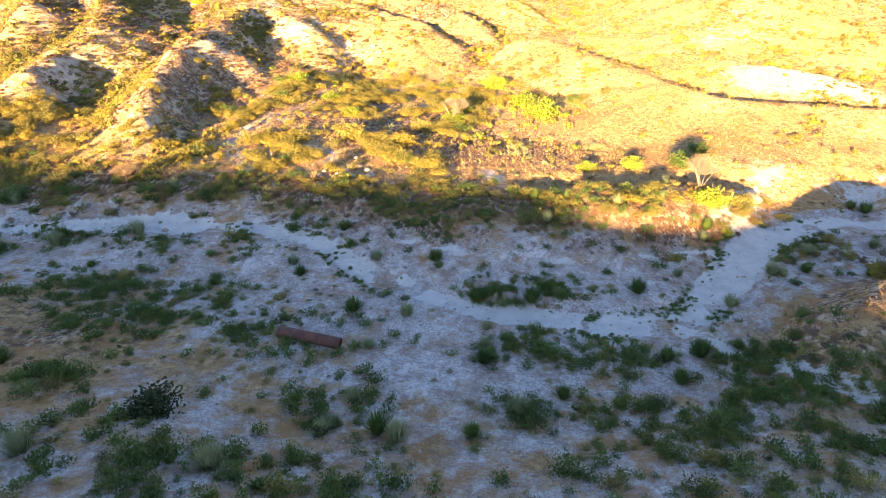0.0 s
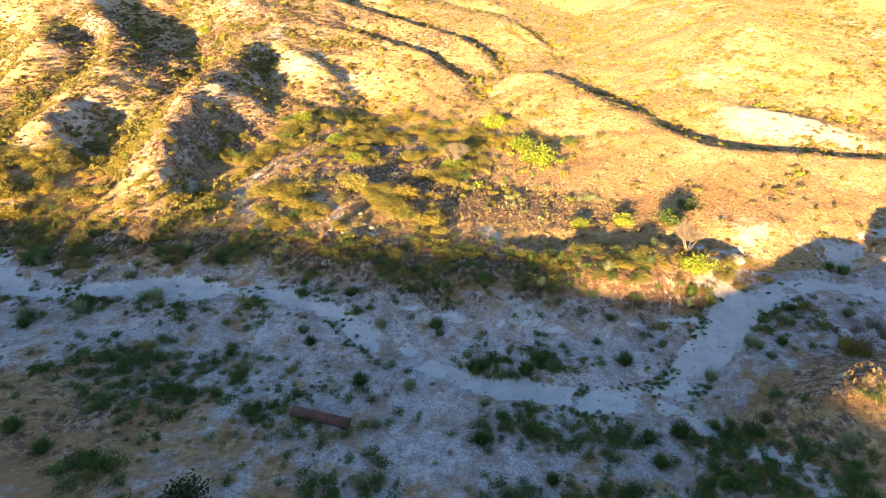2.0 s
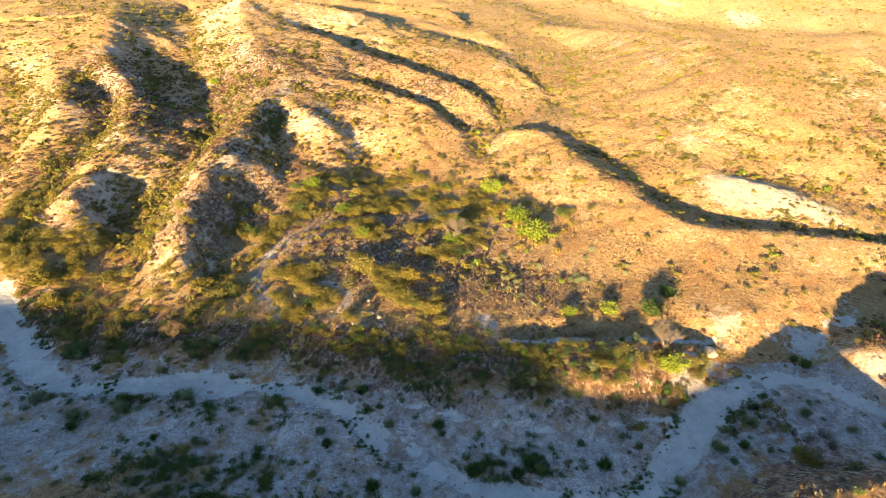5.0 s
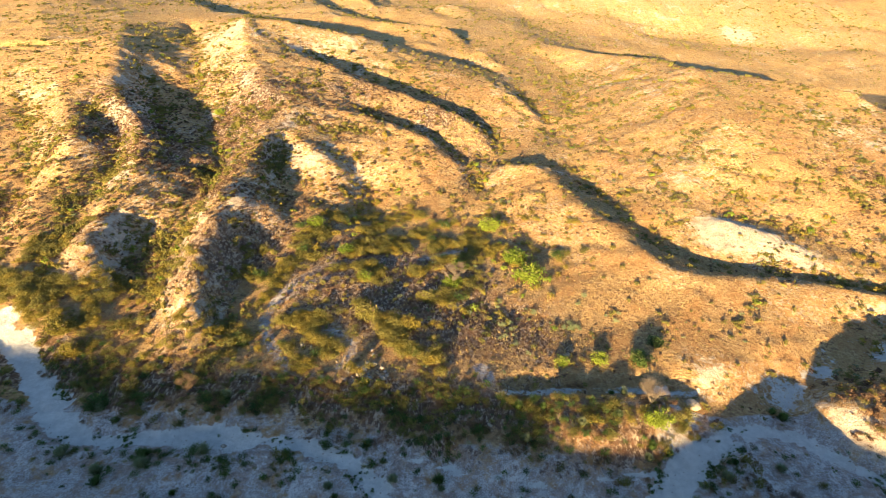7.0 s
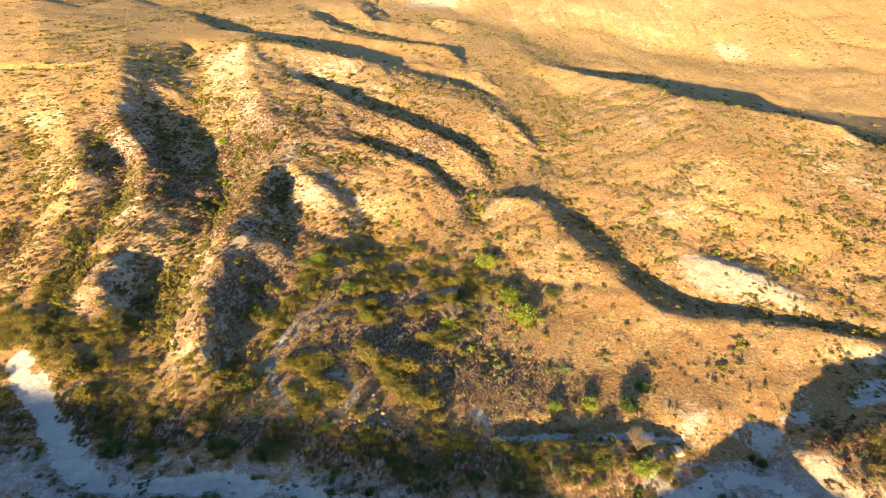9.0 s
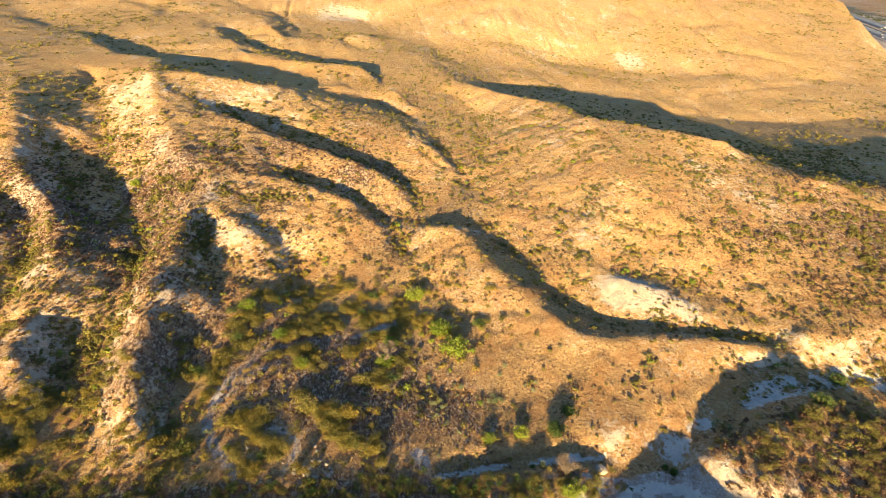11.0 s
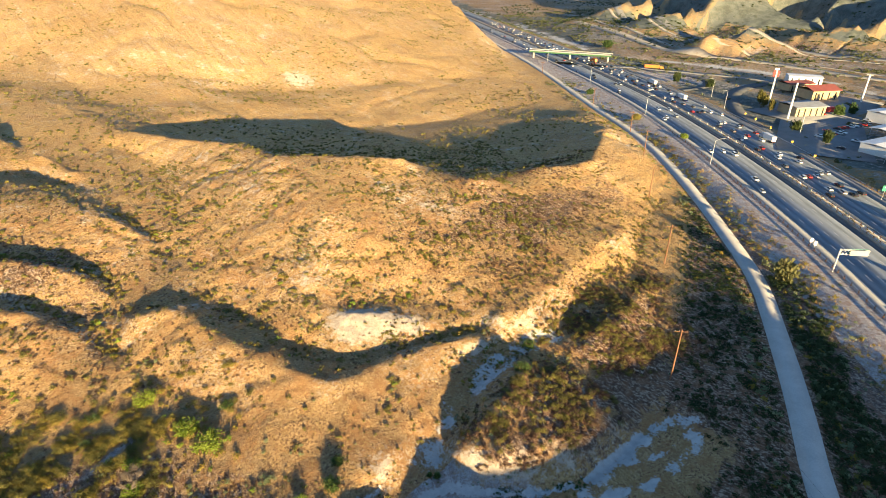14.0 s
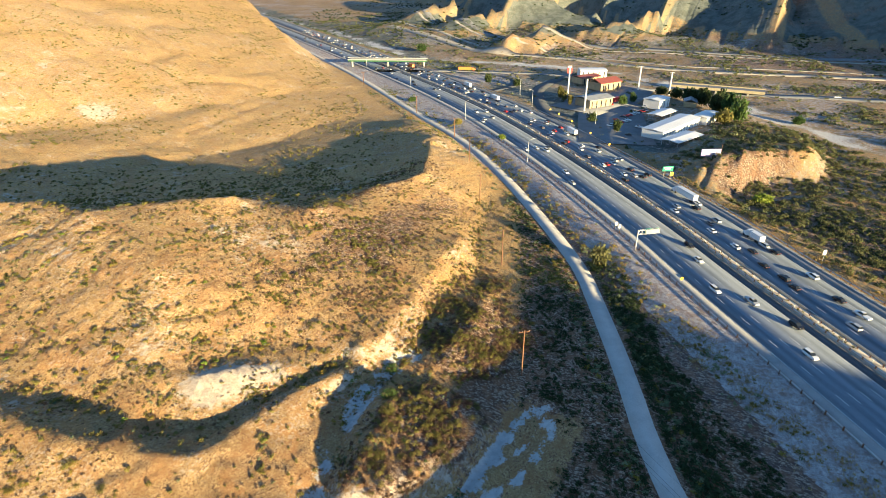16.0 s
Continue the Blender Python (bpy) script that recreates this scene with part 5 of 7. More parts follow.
def gully_green(x, y):
    return clear(x, y) * (y > 60) * (ramp(bent_at(x, y), 0.03, 0.12) + 0.8 * blob(x, y, 12, 84, 6, 12) + 0.4 * blob(x, y, -20, 88, 10, 8)) * (0.1 + 0.9 * patchy(x, y, 5, 36))


def big_hill(x, y):
    return clear(x, y) * (np.hypot(x - 10, y - 60) > 90) * (0.12 + 0.88 * patchy(x, y, 22, 37)) * (y > 60) * ((free_side(x, y) < 0) | (free_at(x, y) > 69)) * ~((x > 250) & (y < 1.35 * x - 150))


def verge_w(x, y):
    d, s = free_at(x, y), free_side(x, y)
    r = road_at(x, y)
    return (s < 0) * clear(x, y) * np.clip(np.exp(-((r - 5.5) / 1.6) ** 2) + 0.35 * np.exp(-((d - 33) / 4) ** 2), 0, 1) * (0.3 + 0.7 * patchy(x, y, 5, 38))


def lower_dark(x, y):
    return sampled(lower_right)(x, y) * clear(x, y) * (free_at(x, y) > 41) * (0.3 + 0.7 * patchy(x, y, 3.5, 39)) * (sand_at(x, y) < 0.4)


def valley_w(x, y):
    ok = (free_at(x, y) > 26) & sampled(plain_side)(x, y) & (x > 190) & (ground_z(x, y) < 12) & (river_at(x, y) > 15)
    built = (x > 262) & (x < 420) & (y > 30) & (y < 280) & (x + 0.2 * y < 455)
    lots = np.clip(1 - 0.9 * built, 0, 1)
    return ok * lots * (0.1 + 0.9 * patchy(x, y, 20, 40))


def bluff_w(x, y):
    return (x > 170) * (x < 350) * (y > -120) * (y < 36) * (free_at(x, y) > 27) * (free_side(x, y) + 70 * (free_at(x, y) > 69) > 0) * (0.35 + 0.65 * patchy(x, y, 6, 41)) * (river_at(x, y) > 15) * (slope_at(x, y) < 0.9) * (1 - 0.9 * blob(x, y, 226, 14, 12, 9)) * (1 - 0.97 * ((x > 264) & (y > 26)))


def far_hills(x, y):
    return (0.15 + 0.85 * patchy(x, y, 40, 42)) * (np.hypot(x, y) > 560) * clear(x, y)


stuff("shrubs", "dark green broadleaf shrubs on the pale gravel of the wash", "shrubs", BUSH_NEAR, pick(1700, -48, 60, 11, 46, green_wash, 51), (0.2, 0.72), 0.9, M["leaf_green"], 1)
stuff("shrubs", "small green plants along the edge of the sandy channel", "shrubs", BUSH_MID, pick(420, -46, 60, 25, 62, creek_side, 86), (0.12, 0.4), 0.8, M["leaf_green"], 34)
stuff("shrubs", "olive and brown shrubs scattered over the wash", "shrubs", BUSH_NEAR, pick(1300, -48, 60, 10, 46, green_wash, 52), (0.15, 0.5), 0.65, M["leaf_olive"], 2)
stuff("shrubs", "green and olive shrubs crowding the far bank of the wash", "shrubs", BUSH_NEAR, pick(500, -60, 36, 38, 60, far_bank_w, 53), (0.3, 0.95), 0.85, M["leaf_olive"], 3)
stuff("shrubs", "dark green shrubs on the far bank of the wash", "shrubs", BUSH_NEAR, pick(380, -60, 20, 38, 60, far_bank_w, 54), (0.25, 0.85), 0.9, M["leaf_green"], 4)
stuff("shrubs", "rust-brown dry brush on the far bank of the wash", "shrubs", BUSH_NEAR, pick(1300, -60, 36, 38, 62, far_bank_w, 55), (0.2, 0.6), 0.8, M["leaf_rust"], 5)
stuff("shrubs", "yellow-flowering olive shrubs on the bench below the hills", "shrubs", BUSH, pick(1900, -100, 30, 46, 110, bench_yellow, 56), (0.3, 1.05), 0.9, M["leaf_yellow"], 6)
stuff("shrubs", "olive shrubs on the bench below the hills", "shrubs", BUSH, pick(1400, -100, 30, 48, 112, bench_yellow, 57), (0.35, 1.3), 0.85, M["leaf_olive"], 7)
stuff("dry_grass", "rust-coloured dry stalks on the flat below the hills", "dry grass", TUFT, pick(1800, -50, 60, 20, 84, bench_dry, 58), (0.18, 0.42), 1.0, M["leaf_rust"], 8)
stuff("dry_grass", "pale straw grass tufts on the flat and the slopes", "dry grass", TUFT, pick(1000, -50, 60, 20, 110, bench_dry, 59), (0.2, 0.5), 1.0, M["leaf_straw"], 9)
stuff("shrubs", "low dark shrubs dotted over the dry hillsides", "shrubs", BUSH_FAR, pick(6500, -125, 175, 45, 200, hillside, 60), (0.22, 0.8), 0.9, M["leaf_olive"], 10)
stuff("shrubs", "sage-grey shrubs on the hillsides", "shrubs", BUSH_FAR, pick(1300, -125, 175, 45, 190, hillside, 61), (0.25, 0.65), 0.8, M["leaf_sage"], 11)
stuff("shrubs", "rust-brown dry brush on the hillsides", "shrubs", BUSH_FAR, pick(2200, -125, 175, 45, 190, hillside, 62), (0.25, 0.6), 0.6, M["leaf_rust"], 12)
stuff("shrubs", "fresh green shrubs along the gullies", "shrubs", BUSH_FAR, pick(1100, -120, 120, 60, 180, gully_green, 63), (0.3, 0.9), 0.9, M["leaf_yellow"], 13)
stuff("shrubs", "lime green shrubs in the deepest gullies", "shrubs", BUSH_FAR, pick(170, -120, 120, 60, 180, gully_green, 81), (0.4, 1.0), 0.9, M["leaf_bright"], 29)
stuff("shrubs", "small dark shrubs on the big hill behind", "shrubs", BUSH_DOT, pick(15000, -260, 460, 120, 620, big_hill, 64), (0.3, 1.1), 0.8, M["leaf_olive"], 14)
stuff("shrubs", "pale sage shrubs along the verges of the dirt road", "shrubs", BUSH_FAR, pick(700, 60, 330, -20, 250, verge_w, 65), (0.4, 1.0), 0.8, M["leaf_sage"], 15)
stuff("shrubs", "olive shrubs along the verges of the dirt road", "shrubs", BUSH_FAR, pick(420, 60, 330, -20, 250, verge_w, 66), (0.4, 1.0), 0.9, M["leaf_yellow"], 16)
stuff("shrubs", "dark low brush on the shaded flat by the dirt road", "shrubs", BUSH_FAR, pick(5200, 46, 260, -40, 140, lower_dark, 67), (0.25, 0.85), 0.6, M["leaf_dark"], 17)
def road_side(x, y):
    d = sampled(road_s)(x, y)
    return (d > 3.4) * (d < 11) * (x < 147) * (x > 60) * (free_at(x, y) > 30 + 3 * grain(x, y, 6, 48)) * (0.25 + 0.75 * patchy(x, y, 4, 49))


stuff("shrubs", "dense dark brush in the dip beside the dirt road", "shrubs", BUSH_FAR, pick(900, 60, 150, -40, 45, road_side, 77), (0.5, 1.2), 0.7, M["leaf_dark"], 25)
stuff("shrubs", "grey-green flowering brush in the dip beside the dirt road", "shrubs", BUSH_FAR, pick(260, 60, 150, -40, 45, road_side, 78), (0.4, 0.9), 0.8, M["leaf_sage"], 26)


def verge_gold(x, y):
    return np.where(free_side(x, y) < 0, 1.0, 1.4 * (free_at(x, y) < 31)) * np.exp(-((free_at(x, y) - 33 + 5 * (free_side(x, y) > 0) - 2 * grain(x, y, 15, 50)) / 3.5) ** 2) * (x < 250) * (0.1 + 0.9 * patchy(x, y, 3, 51)) * clear(x, y)


stuff("dry_grass", "golden dry weeds along the gravel verge of the freeway", "dry grass", TUFT, pick(4200, 60, 290, -60, 130, verge_gold, 79), (0.3, 0.85), 0.9, M["leaf_straw"], 27)
stuff("shrubs", "golden dry brush along the gravel verge of the freeway", "shrubs", BUSH_FAR, pick(500, 60, 250, -50, 130, verge_gold, 80), (0.25, 0.6), 0.8, M["leaf_yellow"], 28)
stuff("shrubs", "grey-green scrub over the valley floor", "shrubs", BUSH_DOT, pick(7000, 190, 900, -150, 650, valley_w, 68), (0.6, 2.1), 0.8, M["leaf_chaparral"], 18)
stuff("shrubs", "sage scrub over the valley floor", "shrubs", BUSH_DOT, pick(4000, 190, 900, -150, 650, valley_w, 69), (0.6, 1.8), 0.7, M["leaf_sage"], 19)
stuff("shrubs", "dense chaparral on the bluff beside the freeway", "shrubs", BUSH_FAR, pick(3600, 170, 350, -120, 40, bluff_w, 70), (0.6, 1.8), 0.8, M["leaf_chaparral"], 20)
stuff("shrubs", "brush dotted over the far hills", "shrubs", BUSH_DOT, pick(3000, 540, 1100, -300, 800, far_hills, 71), (1.0, 2.8), 0.7, M["leaf_dark"], 21)


def grassy(x, y):
    return clear(x, y) * (y > 50) * (0.25 + 0.75 * patchy(x, y, 3, 43)) * (rock_at(x, y) < 0.6)


def specks(x, y):
    return clear(x, y) * (y > 48) * (1 - 0.8 * blob(x, y, -34, 74, 7, 16)) * (0.12 + 0.88 * patchy(x, y, 4.5, 46)) * (0.35 + 0.65 * patchy(x, y, 19, 47, -0.4, 0.4))


def left_brush(x, y):
    return clear(x, y) * (y > 52) * np.clip(blob(x, y, -58, 105, 32, 38) + 1.0 * blob(x, y, 104, 90, 22, 13) + 0.5 * blob(x, y, 150, 120, 40, 12) + 0.35 * blob(x, y, -10, 140, 30, 25), 0, 1) * (0.2 + 0.8 * patchy(x, y, 5, 52))


def left_green(x, y):
    return left_brush(x, y) * np.clip(0.15 + ramp(bent_at(x, y), -0.02, 0.06), 0, 1) * patchy(x, y, 8, 53)


def island(x, y):
    return clear(x, y) * (ground_z(x, y) > 0.9) * np.clip(blob(x, y, 63, 46, 13, 7) + 0.8 * blob(x, y, 72, 52, 7, 4) + 0.8 * blob(x, y, 94, 47, 11, 9) + 0.6 * blob(x, y, 84, 39, 8, 4) + 0.5 * blob(x, y, 94, 58, 9, 5) + 0.6 * blob(x, y, 112, 60, 12, 7), 0, 1) * bare_pocket(x, y) * (0.15 + 0.85 * patchy(x, y, 4, 54))


stuff("shrubs", "dense purple-brown dry brush over the bare spurs", "shrubs", BUSH_DOT, pick(11000, -130, 190, 50, 190, left_brush, 82), (0.2, 0.5), 0.8, M["leaf_brush"], 30)
stuff("shrubs", "olive and yellow-green shrubs among the dry brush of the spurs", "shrubs", BUSH_FAR, pick(2600, -130, 190, 50, 190, left_green, 83), (0.3, 0.9), 0.85, M["leaf_olive"], 31)
stuff("shrubs", "dense olive brush on the low ridge beside the gulch", "shrubs", BUSH, pick(1100, 42, 130, 32, 70, island, 84), (0.3, 0.95), 0.9, M["leaf_olive"], 32)
stuff("shrubs", "dark dry brush on the low ridge beside the gulch", "shrubs", BUSH_FAR, pick(3000, 42, 130, 32, 70, island, 85), (0.25, 0.7), 0.8, M["leaf_brush"], 33)
stuff("shrubs", "knee-high dark brush peppered over the slopes", "shrubs", BUSH_DOT, pick(4500, -125, 175, 48, 200, specks, 75), (0.16, 0.42), 0.8, M["leaf_brush"], 23)
stuff("shrubs", "low olive brush peppered over the slopes", "shrubs", BUSH_DOT, pick(4000, -125, 175, 48, 200, specks, 76), (0.16, 0.48), 0.75, M["leaf_olive"], 24)
stuff("dry_grass", "short golden grass over the near slopes", "dry grass", TUFT_SMALL, pick(34000, -80, 125, 50, 130, grassy, 72), (0.18, 0.45), 0.9, M["leaf_straw"], 22)


def pebbles():
    """Pale stones strewn over the gravel, one mesh of small faceted lumps."""
    def w(x, y):
        return (y < 47) * np.clip(0.2 + sampled(plan_gravel)(x, y), 0, 1) * (0.2 + 0.8 * patchy(x, y, 2, 44))
    x, y = pick(2600, -45, 60, 12, 60, w, 73)
    g = np.random.default_rng(74)
    base = np.array([(1, 0, 0), (0, 1, 0), (-1, 0, 0), (0, -1, 0), (0.1, 0.1, 0.8), (0, 0, -0.5)])
    tri = np.array([(0, 1, 4), (1, 2, 4), (2, 3, 4), (3, 0, 4), (1, 0, 5), (2, 1, 5), (3, 2, 5), (0, 3, 5)])
    n = len(x)
    s = 0.05 + 0.13 * g.uniform(0, 1, n) ** 3
    v = base[None] * g.uniform(0.6, 1.3, (n, 6, 3)) * s[:, None, None] + np.stack([x, y, ground_z(x, y) + s * 0.15], 1)[:, None]
    me = mesh_from("stones", v.reshape(-1, 3), (tri[None] + (np.arange(n) * 6)[:, None, None]).reshape(-1, 3))
    me.materials.append(M["boulder"])
    tagged(new("stones", me), "pale stones strewn over the gravel wash", "stones", kind="stuff")


pebbles()

# ---- single shrubs, each a thing with stems and foliage ----


def shrub_base(name, label, category, quads, material, seed, group, stems=9):
    root = thing(name, label, category, pose(0, 0, -200), group)
    ob = new("foliage", leaf_mesh("foliage", quads, material))
    ob.parent = root
    tw = leaf_mesh("stem", bare_twigs(seed, stems, 0.8), M["twig"])
    st = new("stem", tw)
    st.parent = root
    return root


def set_out(base, places, sizes, squash=1.0, seed=0):
    """The base moved to the first place and copied to the others."""
    g = np.random.default_rng(seed + 900)
    for k, ((x, y), s) in enumerate(zip(places, sizes)):
        m = at(x, y, float(ground_z(x, y)) - 0.04, g.uniform(0, 360)) @ Matrix.Diagonal((s, s, s * squash * g.uniform(0.85, 1.15), 1))
        if k:
            copy_thing(base, m)
        else:
            first = m
    base.matrix_basis = first


def shrub_group(count, weight, area, seed, size, name, label, material, group, squash=0.9):
    x, y = pick(count, *area, weight, seed)
    g = np.random.default_rng(seed)
    for k in range(3):
        sel = slice(k * len(x) // 3, (k + 1) * len(x) // 3)
        base = shrub_base(name, label, "shrub", leaf_cloud(seed * 10 + k, 620, 0.062, 1.05, 18, 0.8), material, seed + k, group)
        set_out(base, list(zip(x[sel], y[sel])), g.uniform(*size, len(x[sel])), squash, seed + k)


NEAR_AREA = (-42, 46, 13, 46)
shrub_group(105, green_wash, NEAR_AREA, 201, (0.5, 1.15), "shrub", "leafy dark green shrub on the pale gravel", M["leaf_green"], "shrubs of the wash")
shrub_group(45, green_wash, NEAR_AREA, 202, (0.4, 0.95), "shrub", "olive-brown shrub with dry twigs on gravel", M["leaf_olive"], "shrubs of the wash", 0.75)
shrub_group(45, far_bank_w, (-45, 34, 44, 58), 203, (0.5, 1.1), "shrub", "olive green shrub on the bank above the wash", M["leaf_olive"], "shrubs of the far bank")
shrub_group(30, far_bank_w, (-45, 34, 44, 58), 204, (0.5, 1.0), "shrub", "dark green shrub on the bank above the wash", M["leaf_green"], "shrubs of the far bank")
shrub_group(45, bench_yellow, (-40, 26, 56, 92), 207, (0.8, 1.7), "shrub", "broad olive green shrub on the dry bench", M["leaf_olive"], "shrubs of the bench")
shrub_group(24, bench_yellow, (-40, 20, 56, 98), 208, (0.7, 1.5), "shrub", "fresh green shrub among the dry brush", M["leaf_green"], "shrubs of the bench")
shrub_group(30, lambda x, y: blob(x, y, 14, 66, 8, 4) * patchy(x, y, 3, 61), (2, 26, 58, 74), 209, (0.35, 0.7), "shrub", "pale sage shrub on the brown flat", M["leaf_sage"], "shrubs of the bench", 1.2)
shrub_group(36, bench_yellow, (-40, 26, 48, 92), 205, (0.6, 1.3), "shrub", "yellow-flowering shrub on the dry bench", M["leaf_yellow"], "shrubs of the bench")


def grass_clumps():
    """Tall grey-green grass clumps in and beside the wash."""
    def w(x, y):
        return clear(x, y) * np.exp(-((creek_at(x, y) - 1.5) / 1.6) ** 2) * (0.15 + 0.85 * patchy(x, y, 3, 45)) + 0.12 * clear(x, y)
    x, y = pick(75, -42, 44, 14, 52, w, 206)
    x[:8], y[:8] = (-3.4, 3.8, 1.3, -4.8, 6.4, -5.7, 6.5, -2.4), (20.8, 22.8, 20.9, 29.1, 34.9, 21.5, 24.1, 20.3)
    g = np.random.default_rng(206)
    for k in range(2):
        base = thing("grass_clump", "tall grey-green grass clump with upright blades", "grass", pose(0, 0, 0), "grass clumps of the wash")
        ob = new("foliage", leaf_mesh("foliage", np.concatenate([blade_tuft(300 + k, 300, 1.15, 0.45, 0.016), blade_tuft(310 + k, 160, 0.7, 0.75, 0.018)]), M["leaf_sage"] if k else M["leaf_green"]))
        ob.parent = base
        set_out(base, list(zip(x[k::2], y[k::2])), g.uniform(0.55, 1.15, len(x[k::2])), 1.0, 206 + k)


grass_clumps()


def big_shrub(x, y, size, label, material, seed, squash=1.0, dead=False):
    """A large bush or small tree: trunk with limbs, crown of leaf clumps, bare limbs where it is half dead."""
    z = float(ground_z(x, y)) - 0.05
    root = thing("tree", label, "tree", at(x, y, z))
    g = random.Random(seed)
    bm = bmesh.new()
    tube(bm, (0, 0, 0), (0.05 * size, 0, 0.4 * size), 0.09 * size, 0.06 * size, 7)
    for k in range(6):
        a = k * 1.05 + g.uniform(-0.3, 0.3)
        tube(bm, (0.04 * size, 0, g.uniform(0.15, 0.4) * size), (math.cos(a) * 0.6 * size, math.sin(a) * 0.6 * size, g.uniform(0.6, 1.0) * size * squash), 0.05 * size, 0.015 * size, 5)
    part("trunk", bm, M["bark"], root)
    q = leaf_cloud(seed, 1700, 0.07, 1.15, 26) * (size, size, size * squash)
    ob = new("crown", leaf_mesh("crown", q, material))
    ob.parent = root
    if dead:
        bm = bmesh.new()
        for k in range(11):
            a = g.uniform(0, 6.28)
            tip = Vector((math.cos(a) * size * g.uniform(0.5, 0.9), math.sin(a) * size * g.uniform(0.5, 0.9), size * g.uniform(1.0, 1.6)))
            tube(bm, (0, 0, 0.4 * size), tip, 0.026 * size, 0.007 * size, 5)
            for j in range(6):
                b = tip * g.uniform(0.55, 0.9)
                tube(bm, b, b + Vector((g.uniform(-.4, .4), g.uniform(-.4, .4), g.uniform(0.1, .5))) * size * 0.6, 0.010 * size, 0.004 * size, 4)
        part("dead_limb", bm, M["twig"], root, "bleached bare limbs")
    return root


for x, y, s, lab, key, dead in (
        (24.3, 46.9, 1.9, "dense yellow-green bush at the bank edge", "leaf_bright", False),
        (-14.4, 21.5, 1.6, "wide dark shrub with bluish dry stalks", "leaf_dark", False),
        (32.3, 35.3, 1.5, "half-dead bush with a fan of bare twigs", "leaf_yellow", True),
        (1.6, 75.5, 1.9, "bright green bush with bleached bare limbs", "leaf_bright", True),
        (14.2, 77, 3.0, "large bright green bush at the hill foot", "leaf_bright", False),
        (12.2, 82.5, 2.5, "bright green bush in the gully mouth", "leaf_bright", False),
        (9.2, 94, 2.5, "bright green bush below the spurs", "leaf_bright", False),
        (19.8, 83.2, 1.5, "dark green round bush on the slope", "leaf_green", False),
        (-22.5, 91.5, 1.9, "bright green bush below the bare butte", "leaf_bright", False), (-16, 84, 1.7, "yellow-green bush beside the pale trail", "leaf_bright", False), (2.9, 80.4, 1.8, "bright green bush on the bench", "leaf_bright", False), (-4.3, 64, 1.9, "yellow-green bush on the bench", "leaf_yellow", False), (-2.4, 71.2, 1.7, "olive green bush on the bench", "leaf_olive", False),
        (-10.5, 66, 2.2, "olive spreading bush on the bench", "leaf_olive", False),
        (-12, 76, 1.6, "bright green bush beside the pale trail", "leaf_bright", False),
        (20.5, 57.5, 1.5, "bright green bush at the edge of the shade", "leaf_bright", False),
        (15.5, 57.3, 1.2, "bright green bush at the edge of the shade", "leaf_bright", False),
        (25.5, 57, 1.9, "dark green upright bush at the slope foot", "leaf_green", False),
        (28.5, 60, 1.4, "dark green upright bush at the slope foot", "leaf_green", False),
        (77, 61.5, 1.8, "dark green bush in the gulch", "leaf_green", False),
        (64, 52.5, 1.9, "green bush on the island ridge", "leaf_olive", False),
        (68, 55.5, 2.0, "green bush on the island ridge", "leaf_green", False),
        (-40, 49.5, 1.7, "broad green bush at the bend of the wash", "leaf_green", False),
        (-37, 51.5, 1.5, "olive bush at the bend of the wash", "leaf_olive", False),
        (-50, 60, 2.0, "yellow-green bush below the bare spurs", "leaf_yellow", False),
        (-47, 57, 1.7, "yellow-green bush below the bare spurs", "leaf_yellow", False),
                (-52, 133, 1.6, "bright green bush in the high gully", "leaf_bright", False)):
    big_shrub(x, y, s, lab, M[key], int(1000 + x * 7 + y), 0.85, dead)


def bare_tree(x, y, size, label, key, seed, spread=0.5):
    """A leafless bush: forked limbs that carry a ball of fine twigs."""
    root = thing("dead_tree", label, "tree", at(x, y, float(ground_z(x, y)) - 0.05))
    g = random.Random(seed)
    bm = bmesh.new()
    twigs = []
    for k in range(8):
        a = g.uniform(0, 6.28)
        knee = Vector((math.cos(a) * 0.15, math.sin(a) * 0.15, 0.4)) * size
        tip = Vector((math.cos(a) * spread * g.uniform(0.5, 1), math.sin(a) * spread * g.uniform(0.5, 1), g.uniform(0.8, 1.15))) * size
        tube(bm, (0, 0, 0), knee, 0.02 * size, 0.013 * size, 5)
        tube(bm, knee, tip, 0.013 * size, 0.004 * size, 5)
        twigs.append(bare_twigs(seed * 10 + k, 170, 1.0, 0.007) * (0.5 * size, 0.5 * size, 0.5 * size) + np.array(knee * 0.35 + tip * 0.65))
    part("limb", bm, M[key], root)
    ob = new("twig_ball", leaf_mesh("twig_ball", np.concatenate(twigs), M[key]))
    ob.parent = root


bare_tree(24.2, 49.2, 2.6, "bare grey tree with a ball of fine twigs", "twig", 61)
bare_tree(33.5, 36, 2.2, "dead bush with a fan of bare twigs", "twig", 62, 0.8)
bare_tree(-30, 50.5, 1.7, "charred bare bush on the bank", "bark", 63, 0.9)
bare_tree(-12.5, 52, 1.6, "bare brown bush on the bank", "bark", 64, 0.8)
bare_tree(2.6, 77, 2.4, "bleached bare limbs above a green bush", "twig", 65, 0.8)


